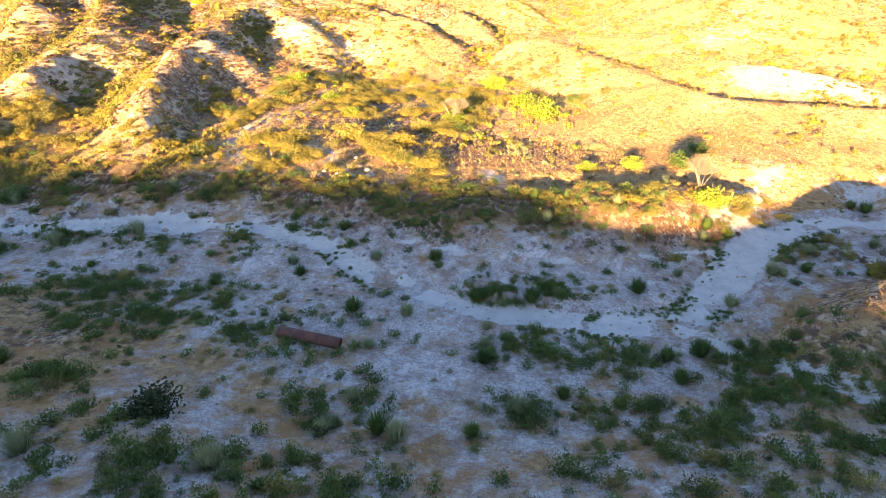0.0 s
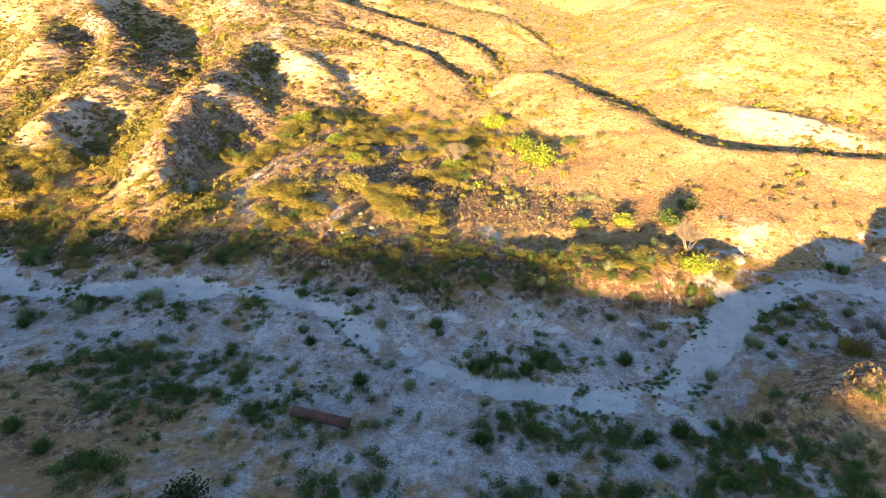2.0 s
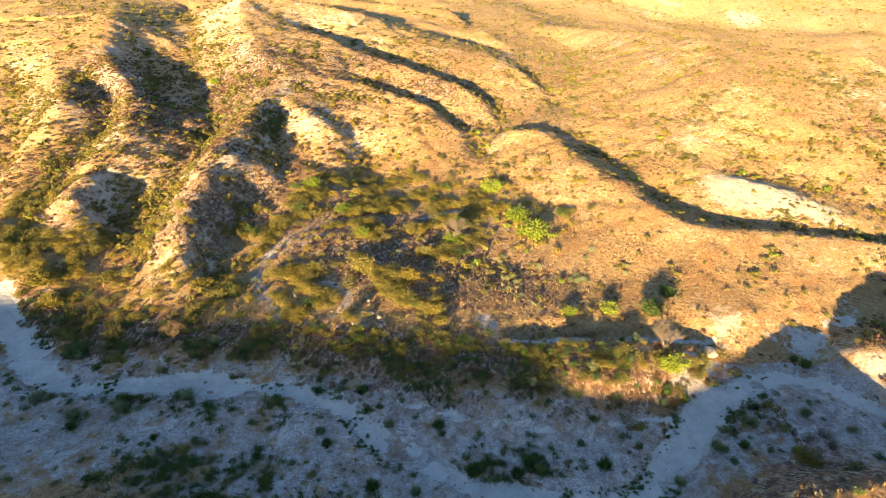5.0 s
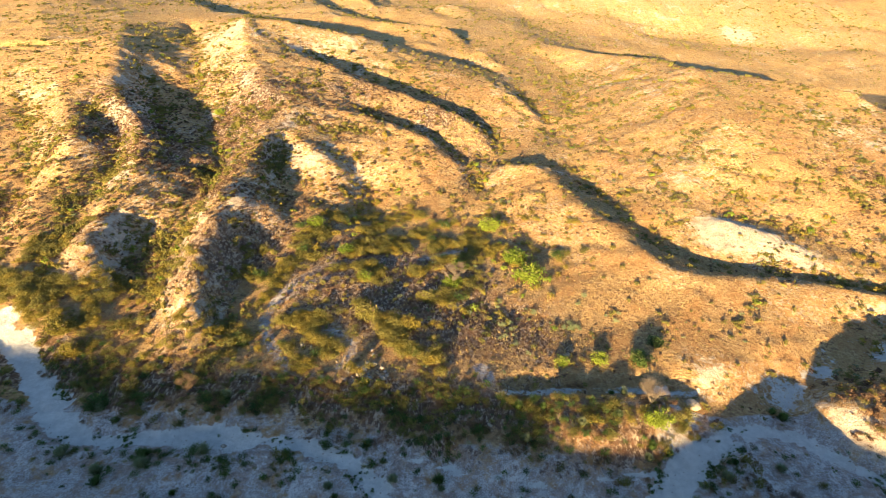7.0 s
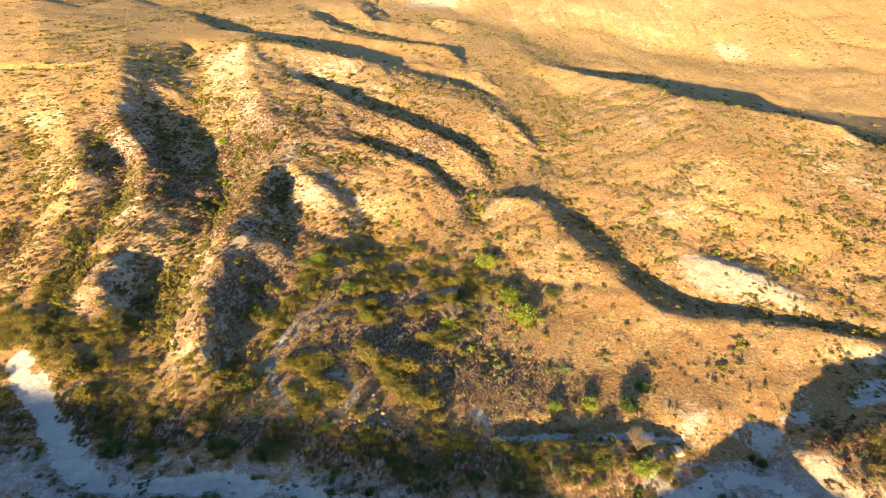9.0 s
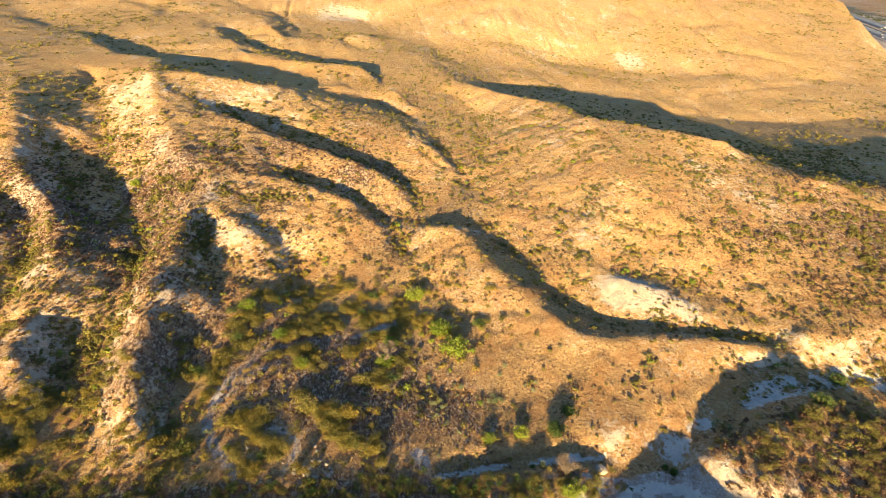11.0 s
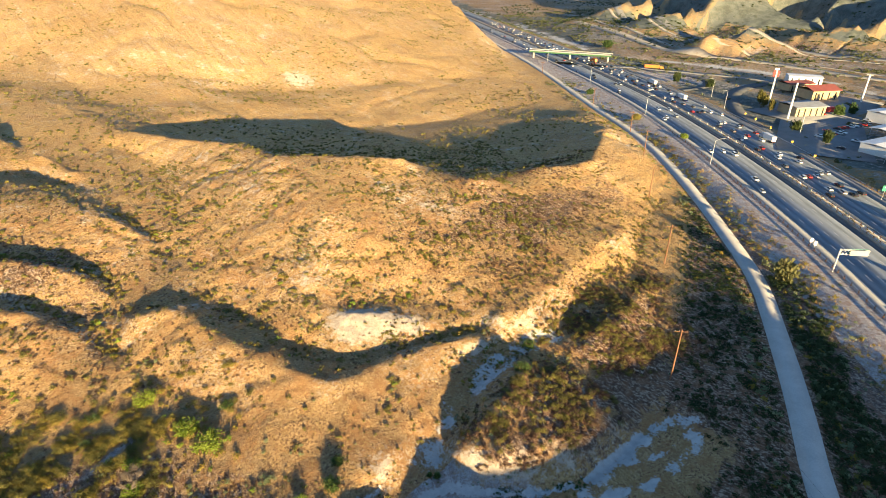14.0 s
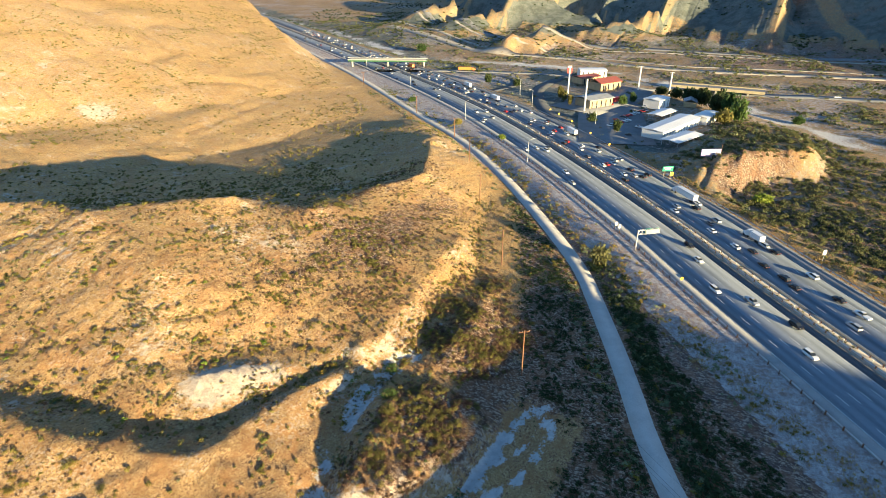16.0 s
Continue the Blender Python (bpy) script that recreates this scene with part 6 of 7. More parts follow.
def big_tree(x, y, tall, wide_r, label, material, seed, trunk=0.25):
    z = float(ground_z(x, y)) - 0.1
    root = thing("tree", label, "tree", at(x, y, z))
    g = random.Random(seed)
    bm = bmesh.new()
    tube(bm, (0, 0, 0), (0.1, 0.1, tall * 0.6), trunk, trunk * 0.5, 8)
    for k in range(7):
        a = k * 0.95 + g.uniform(-0.3, 0.3)
        b = tall * g.uniform(0.3, 0.6)
        tube(bm, (0.05, 0.05, b), (math.cos(a) * wide_r * 0.6, math.sin(a) * wide_r * 0.6, b + tall * 0.28), trunk * 0.4, trunk * 0.1, 5)
    part("trunk", bm, M["bark"], root)
    foot = 0.1 if tall < 6.5 else 0.16
    q = leaf_cloud(seed, 900, 0.12, 1.0, 22) * (wide_r, wide_r, tall * (0.97 - foot)) + (0, 0, tall * foot)
    ob = new("crown", leaf_mesh("crown", q, material))
    ob.parent = root
    return root


for x, y, h, r, lab, key in (
        (146.2, 35.6, 7.4, 3.4, "round olive-green tree beside the dirt road", "leaf_chaparral"),
        (378, 50, 11, 6.5, "dark leafy tree behind the storage yard", "leaf_dark"), (372, 42, 13, 6.5, "dark leafy tree behind the storage yard", "leaf_dark"), (363, 33, 14, 6, "tall dark tree behind the storage yard", "leaf_dark"),
        (336, 19, 15, 5.5, "tall green tree at the end of the yard", "leaf_green"), (345, 24, 17, 6, "tall green tree at the end of the yard", "leaf_green"), (327, 25, 9, 5, "pale olive tree at the end of the yard", "leaf_olive"),
        (354, 30, 16, 6.5, "dark green tree at the end of the yard", "leaf_dark"), (385, 60, 8, 5, "dark leafy tree beside the road", "leaf_dark"), (392, 70, 7, 4.5, "dark leafy tree beside the road", "leaf_dark"),
        (350, 84, 7, 3, "slim green tree on the forecourt", "leaf_green"), (358, 80, 8, 2.2, "slim green tree on the forecourt", "leaf_green"), (340, 118, 9, 2.2, "slim olive tree on the embankment", "leaf_olive"), (347, 123, 10, 2.4, "slim olive tree on the embankment", "leaf_olive"),
        (334, 112, 8, 2, "palm-like tree by the restaurant", "leaf_olive"), (302, 88, 6, 3, "dark bushy tree on the embankment", "leaf_dark"), (286, 70, 8, 2.4, "slim dark tree on the embankment", "leaf_dark"),
        (370, 186, 9, 3, "dark conifer on the bare lot", "leaf_dark"), (373, 165, 6, 4, "round dark tree on the bare lot", "leaf_dark"), (228, -2, 4, 4, "bright green bush at the foot of the bluff", "leaf_bright"), (372, -10, 6, 4, "green tree by the river bed", "leaf_green"),
        (505, 330, 9, 6, "green tree by the river bed", "leaf_green"), (247, 116, 3, 2.2, "bright bush beside the dirt road", "leaf_bright"), (262, 150, 4, 3, "olive bush beside the dirt road", "leaf_olive"), (300, 205, 4, 3, "green bush beside the dirt road", "leaf_green")):
    big_tree(x, y, h, r, lab, M[key], int(2000 + x * 3 + y))

# ---- rocks and the pipe ----


def boulder(x, y, s, seed, label):
    g = random.Random(seed)
    bm = bmesh.new()
    bmesh.ops.create_icosphere(bm, subdivisions=2, radius=1)
    for v in bm.verts:
        k = 1 + 0.28 * noise.noise(v.co * 1.3 + Vector((seed, 0, 0))) + g.uniform(-0.04, 0.04)
        v.co = Vector((v.co.x * k, v.co.y * k * 0.8, v.co.z * k * 0.6)) * s
    me = bpy.data.meshes.new("rock")
    bm.to_mesh(me)
    bm.free()
    me.materials.append(M["boulder"])
    ob = new("rock", me)
    ob.matrix_basis = at(x, y, float(ground_z(x, y)) + s * 0.2, g.uniform(0, 360))
    tagged(ob, label, "rock", "pale rocks")


boulder(30.0, 50.6, 0.95, 5, "large pale boulder at the edge of the bank")
g = random.Random(3)
for k in range(22):
    boulder(-9.7 + g.gauss(0, 1.3), 54.6 + g.gauss(0, 1.2), g.uniform(0.16, 0.42), 20 + k, "pale rock in a heap on the bench")
for k in range(10):
    boulder(-18 + g.gauss(0, 2.5), 61 + g.gauss(0, 2), g.uniform(0.15, 0.35), 60 + k, "pale rock among the yellow shrubs")
for x, y, s in ((-24, 44.2, .28), (-11, 44.6, .22), (-6.5, 41, .2), (1, 39, .22), (-19, 46.6, .25), (9, 25, .2), (-17, 24, .2), (-3, 27, .18), (96, 60, .5), (20, 30, .2), (-30, 40, .25), (13, 42, .25)):
    boulder(x, y, s, int(90 + x), "pale rock lying in the wash")


def pipe():
    a, b = Vector((-10.6, 29.9, float(ground_z(-10.6, 29.9)) + 0.33)), Vector((-6.6, 29.0, float(ground_z(-6.6, 29.0)) + 0.33))
    bm = bmesh.new()
    m = (b - a).to_track_quat("Z", "Y").to_matrix()
    n, length, rings = 28, (b - a).length, []
    for z, r in ((0, 0.37), (length * 0.33, 0.37), (length * 0.335, 0.378), (length * 0.345, 0.378), (length * 0.35, 0.37), (length, 0.37), (length, 0.345), (0, 0.345)):
        rings.append([bm.verts.new(a + m @ Vector((math.cos(k * 2 * math.pi / n) * r, math.sin(k * 2 * math.pi / n) * r, z))) for k in range(n)])
    for p, q in zip(rings, rings[1:] + rings[:1]):
        for k in range(n):
            bm.faces.new((p[k], p[(k + 1) % n], q[(k + 1) % n], q[k]))
    me = bpy.data.meshes.new("steel_pipe")
    bm.to_mesh(me)
    bm.free()
    for f in me.polygons:
        f.use_smooth = True
    me.materials.append(M["rust"])
    ob = new("steel_pipe", me)
    ob.matrix_basis = at(0, 0, 0)
    tagged(ob, "rusty steel culvert pipe lying on the gravel", "pipe")


pipe()

# ---- vehicles ----


def wheel_bm(r, w):
    bm = bmesh.new()
    tube(bm, (0, -w / 2, 0), (0, w / 2, 0), r, r, 12)
    return bm


def loft(sections):
    """A closed body from cross-sections (x, half width low, half width high, z low, z high)."""
    bm = bmesh.new()
    rows = []
    for x, wl, wh, z0, z1 in sections:
        zm = z0 + (z1 - z0) * 0.55
        rows.append([bm.verts.new(c) for c in ((x, -wl, z0), (x, -wl * 1.02, zm), (x, -wh, z1), (x, wh, z1), (x, wl * 1.02, zm), (x, wl, z0))])
    for a, b in zip(rows[:-1], rows[1:]):
        for k in range(6):
            bm.faces.new((a[k], b[k], b[(k + 1) % 6], a[(k + 1) % 6]))
    bm.faces.new(rows[0])
    bm.faces.new(rows[-1][::-1])
    bmesh.ops.recalc_face_normals(bm, faces=bm.faces)
    return bm


SHAPES = {
    "sedan": (4.7, [(-2.3, .78, .7, .45, .78), (-2.2, .86, .78, .3, .95), (-1.5, .9, .82, .28, 1.0), (.9, .9, .82, .28, .98), (1.9, .88, .78, .28, .86), (2.3, .76, .66, .36, .7)],
              [(-1.75, .74, .7, .95, .98), (-1.1, .74, .6, .95, 1.42), (.2, .74, .6, .95, 1.45), (1.05, .74, .68, .93, .98)], 0.32, 1.4),
    "suv": (4.8, [(-2.35, .84, .78, .5, .95), (-2.28, .92, .86, .36, 1.08), (-1.4, .94, .88, .34, 1.1), (.9, .94, .88, .34, 1.1), (2.0, .92, .84, .34, 1.02), (2.35, .82, .74, .42, .85)],
            [(-2.2, .8, .76, 1.06, 1.12), (-1.95, .8, .68, 1.06, 1.7), (.3, .8, .68, 1.06, 1.74), (1.2, .8, .74, 1.06, 1.12)], 0.37, 1.45),
    "pickup": (5.6, [(-2.75, .9, .86, .5, 1.05), (-.4, .94, .9, .42, 1.08), (1.3, .94, .88, .42, 1.12), (2.4, .92, .84, .42, 1.05), (2.75, .84, .76, .5, .9)],
               [(-.7, .8, .76, 1.06, 1.12), (-.5, .8, .68, 1.06, 1.75), (.6, .8, .68, 1.06, 1.78), (1.5, .8, .74, 1.06, 1.12)], 0.4, 1.75),
}


def car_base(kind, colour):
    length, body, cabin, r, axle = SHAPES[kind]
    words = {"sedan": "sedan car", "suv": "sport utility car", "pickup": "pickup truck"}[kind]
    root = thing("car" if kind != "pickup" else "pickup_truck", f"{colour} {words} with dark windows on the asphalt", "car", pose(0, 0, -300), "vehicles on the freeway")
    part("body", loft(body), M["car_" + colour], root)
    cab = part("cabin", loft(cabin), M["glass"], root, "dark glass cabin")
    bm = bmesh.new()
    zt = cabin[1][4]
    box(bm, (cabin[1][0] + cabin[2][0]) / 2, 0, zt + 0.015, cabin[2][0] - cabin[1][0] + 0.2, cabin[1][2] * 2, 0.05, 0.9)
    part("roof", bm, M["car_" + colour], cab)
    me = None
    for x in (-axle, axle):
        for y in (-0.82, 0.82):
            if me is None:
                w = part("wheel", wheel_bm(r, 0.22), M["tyre"], root)
                me = w.data
                rim = part("rim", wheel_bm(r * 0.6, 0.24), M["rim"], w)
            else:
                w = new("wheel", me)
                w.parent = root
                rm = new("rim", rim.data)
                rm.parent = w
            w.location = (x, y, r)
    for x, key, nm in ((length / 2 - 0.16, "lamp_white", "headlight"), (-length / 2 + 0.1, "lamp_red", "tail_light")):
        for y in (-0.62, 0.62):
            bm = bmesh.new()
            box(bm, x, y, 0.72 if kind == "sedan" else 0.85, 0.12, 0.3, 0.14, 0.9)
            part(nm, bm, M[key], root)
    return root


def on_freeway(along, offset):
    """Place and heading in degrees at a distance along the freeway's middle and across it."""
    seg = np.hypot(*np.diff(freeway_line, axis=0).T)
    run = np.r_[0, np.cumsum(seg)]
    x, y = np.interp(along, run, freeway_line[:, 0]), np.interp(along, run, freeway_line[:, 1])
    x2, y2 = np.interp(along + 2, run, freeway_line[:, 0]), np.interp(along + 2, run, freeway_line[:, 1])
    d = np.array((x2 - x, y2 - y)) / math.hypot(x2 - x, y2 - y)
    return x + d[1] * offset, y - d[0] * offset, math.degrees(math.atan2(d[1], d[0]))


def along_of(x, y):
    d, a, s = near_line(freeway_line, np.array([x], float), np.array([y], float), 60)
    return float(a[0]), float(s[0])


bases = {}


def put_car(kind, colour, x, y, turn, z=FREEWAY_Z):
    m = pose(x * UNIT, y * UNIT, z * UNIT + 0.005, 0, 0, turn)
    if (kind, colour) not in bases:
        bases[kind, colour] = car_base(kind, colour)
        bases[kind, colour].matrix_basis = m
    else:
        copy_thing(bases[kind, colour], m)


SEEN = [(195.3, 23.3), (200.1, 23.5), (201.5, 17.5), (206.5, 17.5), (189, 12.5), (193.5, 9.5), (183.4, 11), (169.2, 14.8), (160.4, 10.4), (145, 3.9), (143.8, -5.2), (137.5, -15.5), (126.1, -18.6), (174.9, 2.8), (174, -2), (180, -4.5), (177.6, -8.5), (166.4, -5.9),
        (156.5, -13.4), (161.5, -12), (166, -17.9), (156, -24.4), (149.8, -28.6), (143.2, -26.6)]
LOOKS = [("sedan", "white"), ("sedan", "silver"), ("suv", "black"), ("sedan", "white"), ("sedan", "grey"), ("suv", "silver"), ("sedan", "white"), ("suv", "black"), ("sedan", "white"), ("suv", "white"), ("pickup", "silver"), ("suv", "black"), ("suv", "white"), ("sedan", "white"),
         ("sedan", "black"), ("suv", "silver"), ("sedan", "black"), ("sedan", "black"), ("sedan", "black"), ("suv", "black"), ("suv", "white"), ("sedan", "black"), ("pickup", "white"), ("suv", "silver")]
for (x, y), (kind, colour) in zip(SEEN, LOOKS):
    a, o = along_of(x, y)
    lanes = (-17.8, -15, -12.2, -9.4, -6.6) if o < 0 else (3.9, 6.9, 9.9, 12.9, 15.9)
    o = min(lanes, key=lambda v: abs(v - o)) * 0.7 + o * 0.3
    px, py, turn = on_freeway(a, o)
    put_car(kind, colour, px, py, turn + (180 if o < 0 else 0))
g = random.Random(11)
start = along_of(212, 45)[0]
ALL = [("sedan", "white")] * 4 + [("suv", "white")] * 3 + [("sedan", "silver")] * 3 + [("suv", "silver")] * 2 + [("sedan", "grey")] * 2 + [("suv", "black")] * 3 + [("sedan", "black")] * 2 + [("sedan", "red"), ("suv", "grey"), ("pickup", "white"), ("sedan", "blue")]
for o in (3.9, 6.9, 9.9, 12.9, 15.9):
    a = start + g.uniform(0, 12)
    while a < start + 620:
        x, y, turn = on_freeway(a, o + g.uniform(-0.3, 0.3))
        put_car(*g.choice(ALL), x, y, turn)
        a += g.uniform(8.5, 30) + (a - start) * 0.008
for o in (-17.8, -15, -12.2, -9.4, -6.6):
    a = start + g.uniform(0, 60)
    while a < start + 560:
        x, y, turn = on_freeway(a, o)
        put_car(*g.choice(ALL), x, y, turn + 180)
        a += g.uniform(38, 105)


def truck(x, y, turn, trailer, cab, label, z=FREEWAY_Z, long=13.0, high=3.9):
    root = thing("truck", label, "truck", pose(x * UNIT, y * UNIT, z * UNIT + 0.01, 0, 0, turn))
    bm = bmesh.new()
    box(bm, -long / 2 + 1.5, 0, (high + 1.1) / 2, long, 2.5, high - 1.1, 1.0, 0.06)
    part("trailer", bm, trailer, root)
    bm = loft([(2.2, 1.15, 1.1, .7, 3.3), (3.6, 1.2, 1.1, .6, 3.3), (4.1, 1.2, 1.1, .6, 2.4), (5.6, 1.1, 1.0, .6, 1.9), (5.8, 1.0, .9, .6, 1.7)])
    c = part("cab", bm, cab, root)
    bm = bmesh.new()
    box(bm, 3.98, 0, 2.55, 0.12, 2.0, 0.75)
    part("windscreen", bm, M["glass"], c)
    me = None
    for wx in (-long + 2.6, -long + 3.8, 2.4, 5.0):
        for wy in (-1.05, 1.05):
            if me is None:
                w = part("wheel", wheel_bm(0.5, 0.3), M["tyre"], root)
                me = w.data
            else:
                w = new("wheel", me)
                w.parent = root
            w.location = (wx, wy, 0.5)


a, o = along_of(211.4, 28.0)
x, y, turn = on_freeway(a - 1, 15.9)
truck(x, y, turn, M["car_white"], M["car_white"], "long white semi-trailer truck in the outer lane")
a, o = along_of(183, -0.9)
x, y, turn = on_freeway(a, 15.9)
truck(x, y, turn, M["car_white"], M["car_white"], "short white box truck in the outer lane", long=6.0, high=3.4)
for s, o, lab in ((75, 15.9, "white box trailer truck among the cars"), (160, 12.9, "white semi-trailer truck in the traffic"), (205, 15.9, "white semi-trailer truck in the traffic"), (330, 15.9, "white box truck near the overpass")):
    x, y, turn = on_freeway(start + s, o)
    truck(x, y, turn, M["car_white"], M["car_silver"], lab, long=10)
x, y, turn = on_freeway(start + 296, 12.9)
truck(x, y, turn, M["orange"], M["orange"], "orange box truck near the overpass", long=8)

# ---- freeway furniture ----


def panel(w, h, d, z, x=0.0, y=0.0):
    bm = bmesh.new()
    box(bm, x, y, z, d, w, h)
    return bm


def gantry():
    """Cantilever sign bridge over the near lanes: post, truss and two faces."""
    a, o = along_of(159.8, 27.9)
    x, y, turn = on_freeway(a, -23.6)
    root = thing("sign_gantry", "steel cantilever sign gantry reaching over the freeway lanes", "road sign", at(x, y, FREEWAY_Z - 0.2, turn))
    bm = bmesh.new()
    tube(bm, (0, 0, 0), (0, 0, 6.6), 0.22, 0.18, 10)
    part("post", bm, M["steel"], root)
    bm = bmesh.new()
    for yy, zz in ((0.25, 5.1), (-0.25, 5.1), (0.25, 6.4), (-0.25, 6.4)):
        tube(bm, (yy, 0, zz), (yy, -7.2, zz), 0.06, 0.06, 6)
    for k in range(8):
        tube(bm, (0.25, -k * 0.9, 5.1), (0.25, -k * 0.9 - 0.9, 6.4), 0.04, 0.04, 5)
        tube(bm, (-0.25, -k * 0.9, 6.4), (-0.25, -k * 0.9 - 0.9, 5.1), 0.04, 0.04, 5)
    part("truss", bm, M["steel"], root)
    part("sign_panel", panel(4.6, 1.5, 0.07, 5.75, -0.4, -4.6), M["concrete"], root, "plain grey back of a sign")
    part("sign_panel", panel(4.6, 1.5, 0.07, 5.75, 0.4, -4.6), M["sign_green"], root, "green sign face")


gantry()


def road_sign(x, y, label, face, w, h, z, tall, turn=0.0, posts=1, bars=0):
    gz = float(ground_z(x, y))
    root = thing("road_sign", label, "road sign", at(x, y, gz - 0.1, turn))
    for k in range(posts):
        bm = bmesh.new()
        yy = 0 if posts == 1 else (k - 0.5) * w * 0.6
        tube(bm, (0, yy, 0), (0, yy, tall), 0.07, 0.06, 6)
        part("post", bm, M["steel"], root)
    s = part("sign_panel", panel(w, h, 0.06, z, -0.1), face, root)
    for k in range(bars):
        part("text_bar", panel(w * (0.75 - 0.2 * (k % 2)), h * 0.14, 0.02, z + h * (0.22 - 0.28 * k), -0.142), M["sign_white"], s, "white line of lettering")


road_sign(228, 33.5, "green freeway exit sign on two posts", M["sign_green"], 4.6, 2.0, 4.6, 5.6, 40, 2, 2)
road_sign(229.5, 32, "small yellow warning sign on a post", M["sign_yellow"], 1.6, 1.6, 2.2, 3.0, 40)
road_sign(145.1, 12.7, "yellow diamond warning sign at the rail", M["sign_yellow"], 0.9, 0.9, 1.6, 2.0, 45)
road_sign(170, 36.5, "small white sign on the shoulder", M["sign_white"], 0.8, 1.2, 1.8, 2.4, 45)
road_sign(171.5, 38, "small white sign on the shoulder", M["sign_white"], 0.8, 1.2, 1.8, 2.4, 45)
road_sign(178.5, -20.5, "white sign on a post by the far shoulder", M["sign_white"], 1.2, 1.6, 3.2, 4.0, 225)
for x, y in ((260, 66), (275, 80), (293, 96), (305, 108), (312, 116)):
    road_sign(x, y, "small yellow marker sign beside the ramp", M["sign_yellow"], 0.9, 0.9, 1.5, 2.0, 40)


def billboard():
    x, y = 249.4, 21.0
    root = thing("billboard", "violet and white billboard on the bluff", "billboard", at(x, y, float(ground_z(x, y)) - 0.2, 32))
    for yy in (-3, 3):
        bm = bmesh.new()
        tube(bm, (0.2, yy, 0), (0.2, yy, 3.2), 0.16, 0.16, 7)
        part("post", bm, M["pole"], root)
    p = part("board", panel(8.2, 3.2, 0.25, 2.9), M["sign_violet"], root, "violet board face")
    for w, h, z in ((5.2, 0.35, 3.6), (4.0, 0.28, 2.9), (4.6, 0.22, 2.3)):
        part("text_bar", panel(w, h, 0.04, z, -0.15), M["sign_white"], p, "white line of lettering")
    bm = bmesh.new()
    tube(bm, (0.3, -4.4, 0), (0.3, -4.4, 6.5), 0.12, 0.08, 6)
    part("pole", bm, M["pole"], root)


billboard()


def lamp_post(x, y, turn, tall=10.0, z=None):
    z = float(ground_z(x, y)) if z is None else z
    root = thing("street_lamp", "tall steel street lamp with a curved arm", "street lamp", at(x, y, z - 0.1, turn), "street lamps of the freeway")
    bm = bmesh.new()
    tube(bm, (0, 0, 0), (0, 0, tall), 0.12, 0.08, 7)
    part("pole", bm, M["steel"], root)
    bm = bmesh.new()
    for k in range(4):
        a0, a1 = k / 4, (k + 1) / 4
        tube(bm, (a0 * 3, 0, tall + math.sin(a0 * 1.5) * 1.0), (a1 * 3, 0, tall + math.sin(a1 * 1.5) * 1.0), 0.06, 0.05, 6)
    arm = part("arm", bm, M["steel"], root)
    bm = bmesh.new()
    box(bm, 3.3, 0, tall + 0.97, 0.7, 0.3, 0.18, 0.8)
    part("lamp_head", bm, M["panel_grey"], arm)


for s in (38, 120, 210, 300):
    x, y, turn = on_freeway(start + s, -24.5)
    lamp_post(x, y, turn - 90)
for x, y in ((296, 84), (318, 130), (345, 150)):
    lamp_post(x, y, 160)


def delineators():
    """Thin white marker posts along the median."""
    bm = bmesh.new()
    box(bm, 0, 0, 0.55, 0.12, 0.12, 1.1)
    me = bpy.data.meshes.new("marker_post")
    bm.to_mesh(me)
    bm.free()
    me.materials.append(M["sign_white"])
    first = along_of(121.5, -31.7)[0]
    for k in range(46):
        x, y, turn = on_freeway(first + k * 7.5, -0.5)
        ob = new("marker_post", me)
        ob.matrix_basis = at(x, y, FREEWAY_Z + 0.03, turn)
        tagged(ob, "thin white marker post in the median gravel", "marker post", "marker posts of the median")


delineators()


def median_plants():
    g2 = np.random.default_rng(5)
    seg = np.array([on_freeway(along_of(130, -25)[0] + v, g2.uniform(-1.2, 0.3))[:2] for v in np.cumsum(g2.uniform(0.6, 2.4, 420))])
    quads, tone = spread_out(BUSH_DOT, seg[:, 0], seg[:, 1], g2.uniform(0.3, 0.6, len(seg)), 0.9, 5)
    quads[..., 2] += 0.3
    tagged(new("shrubs", leaf_mesh("shrubs", quads, M["leaf_olive"], tone)), "low scrubby weeds along the freeway median", "shrubs", kind="stuff")


median_plants()

# ---- power line ----
POLES = [(60, -6, 12.5), (91, 36, 12.6), (132.3, 60.8, 12.0), (170, 88, 11.5), (206, 112, 11), (243, 141, 10.5), (276, 186, 10.5), (322, 262, 10.5)]


def utility_pole(x, y, tall, turn):
    z = float(ground_z(x, y)) - 0.3
    root = thing("utility_pole", "brown weathered wooden utility pole with a crossarm", "utility pole", at(x, y, z, turn), "utility poles along the road")
    bm = bmesh.new()
    tube(bm, (0, 0, 0), (0, 0, tall), 0.2, 0.13, 9)
    part("pole", bm, M["pole"], root)
    bm = bmesh.new()
    box(bm, 0.16, 0, tall - 0.6, 0.12, 2.6, 0.14)
    arm = part("crossarm", bm, M["pole"], root)
    for yy in (-1.15, 0.45, 1.15):
        bm = bmesh.new()
        tube(bm, (0.16, yy, tall - 0.53), (0.16, yy, tall - 0.28), 0.06, 0.04, 7)
        part("insulator", bm, M["concrete"], arm)


tops = []
for k, (x, y, h) in enumerate(POLES):
    a, b = POLES[max(k - 1, 0)], POLES[min(k + 1, len(POLES) - 1)]
    turn = math.degrees(math.atan2(b[1] - a[1], b[0] - a[0]))
    utility_pole(x, y, h, turn)
    m = at(x, y, float(ground_z(x, y)) - 0.3, turn)
    tops.append([m @ Vector((0.16, yy, h - 0.28)) for yy in (-1.15, 0.45, 1.15)])
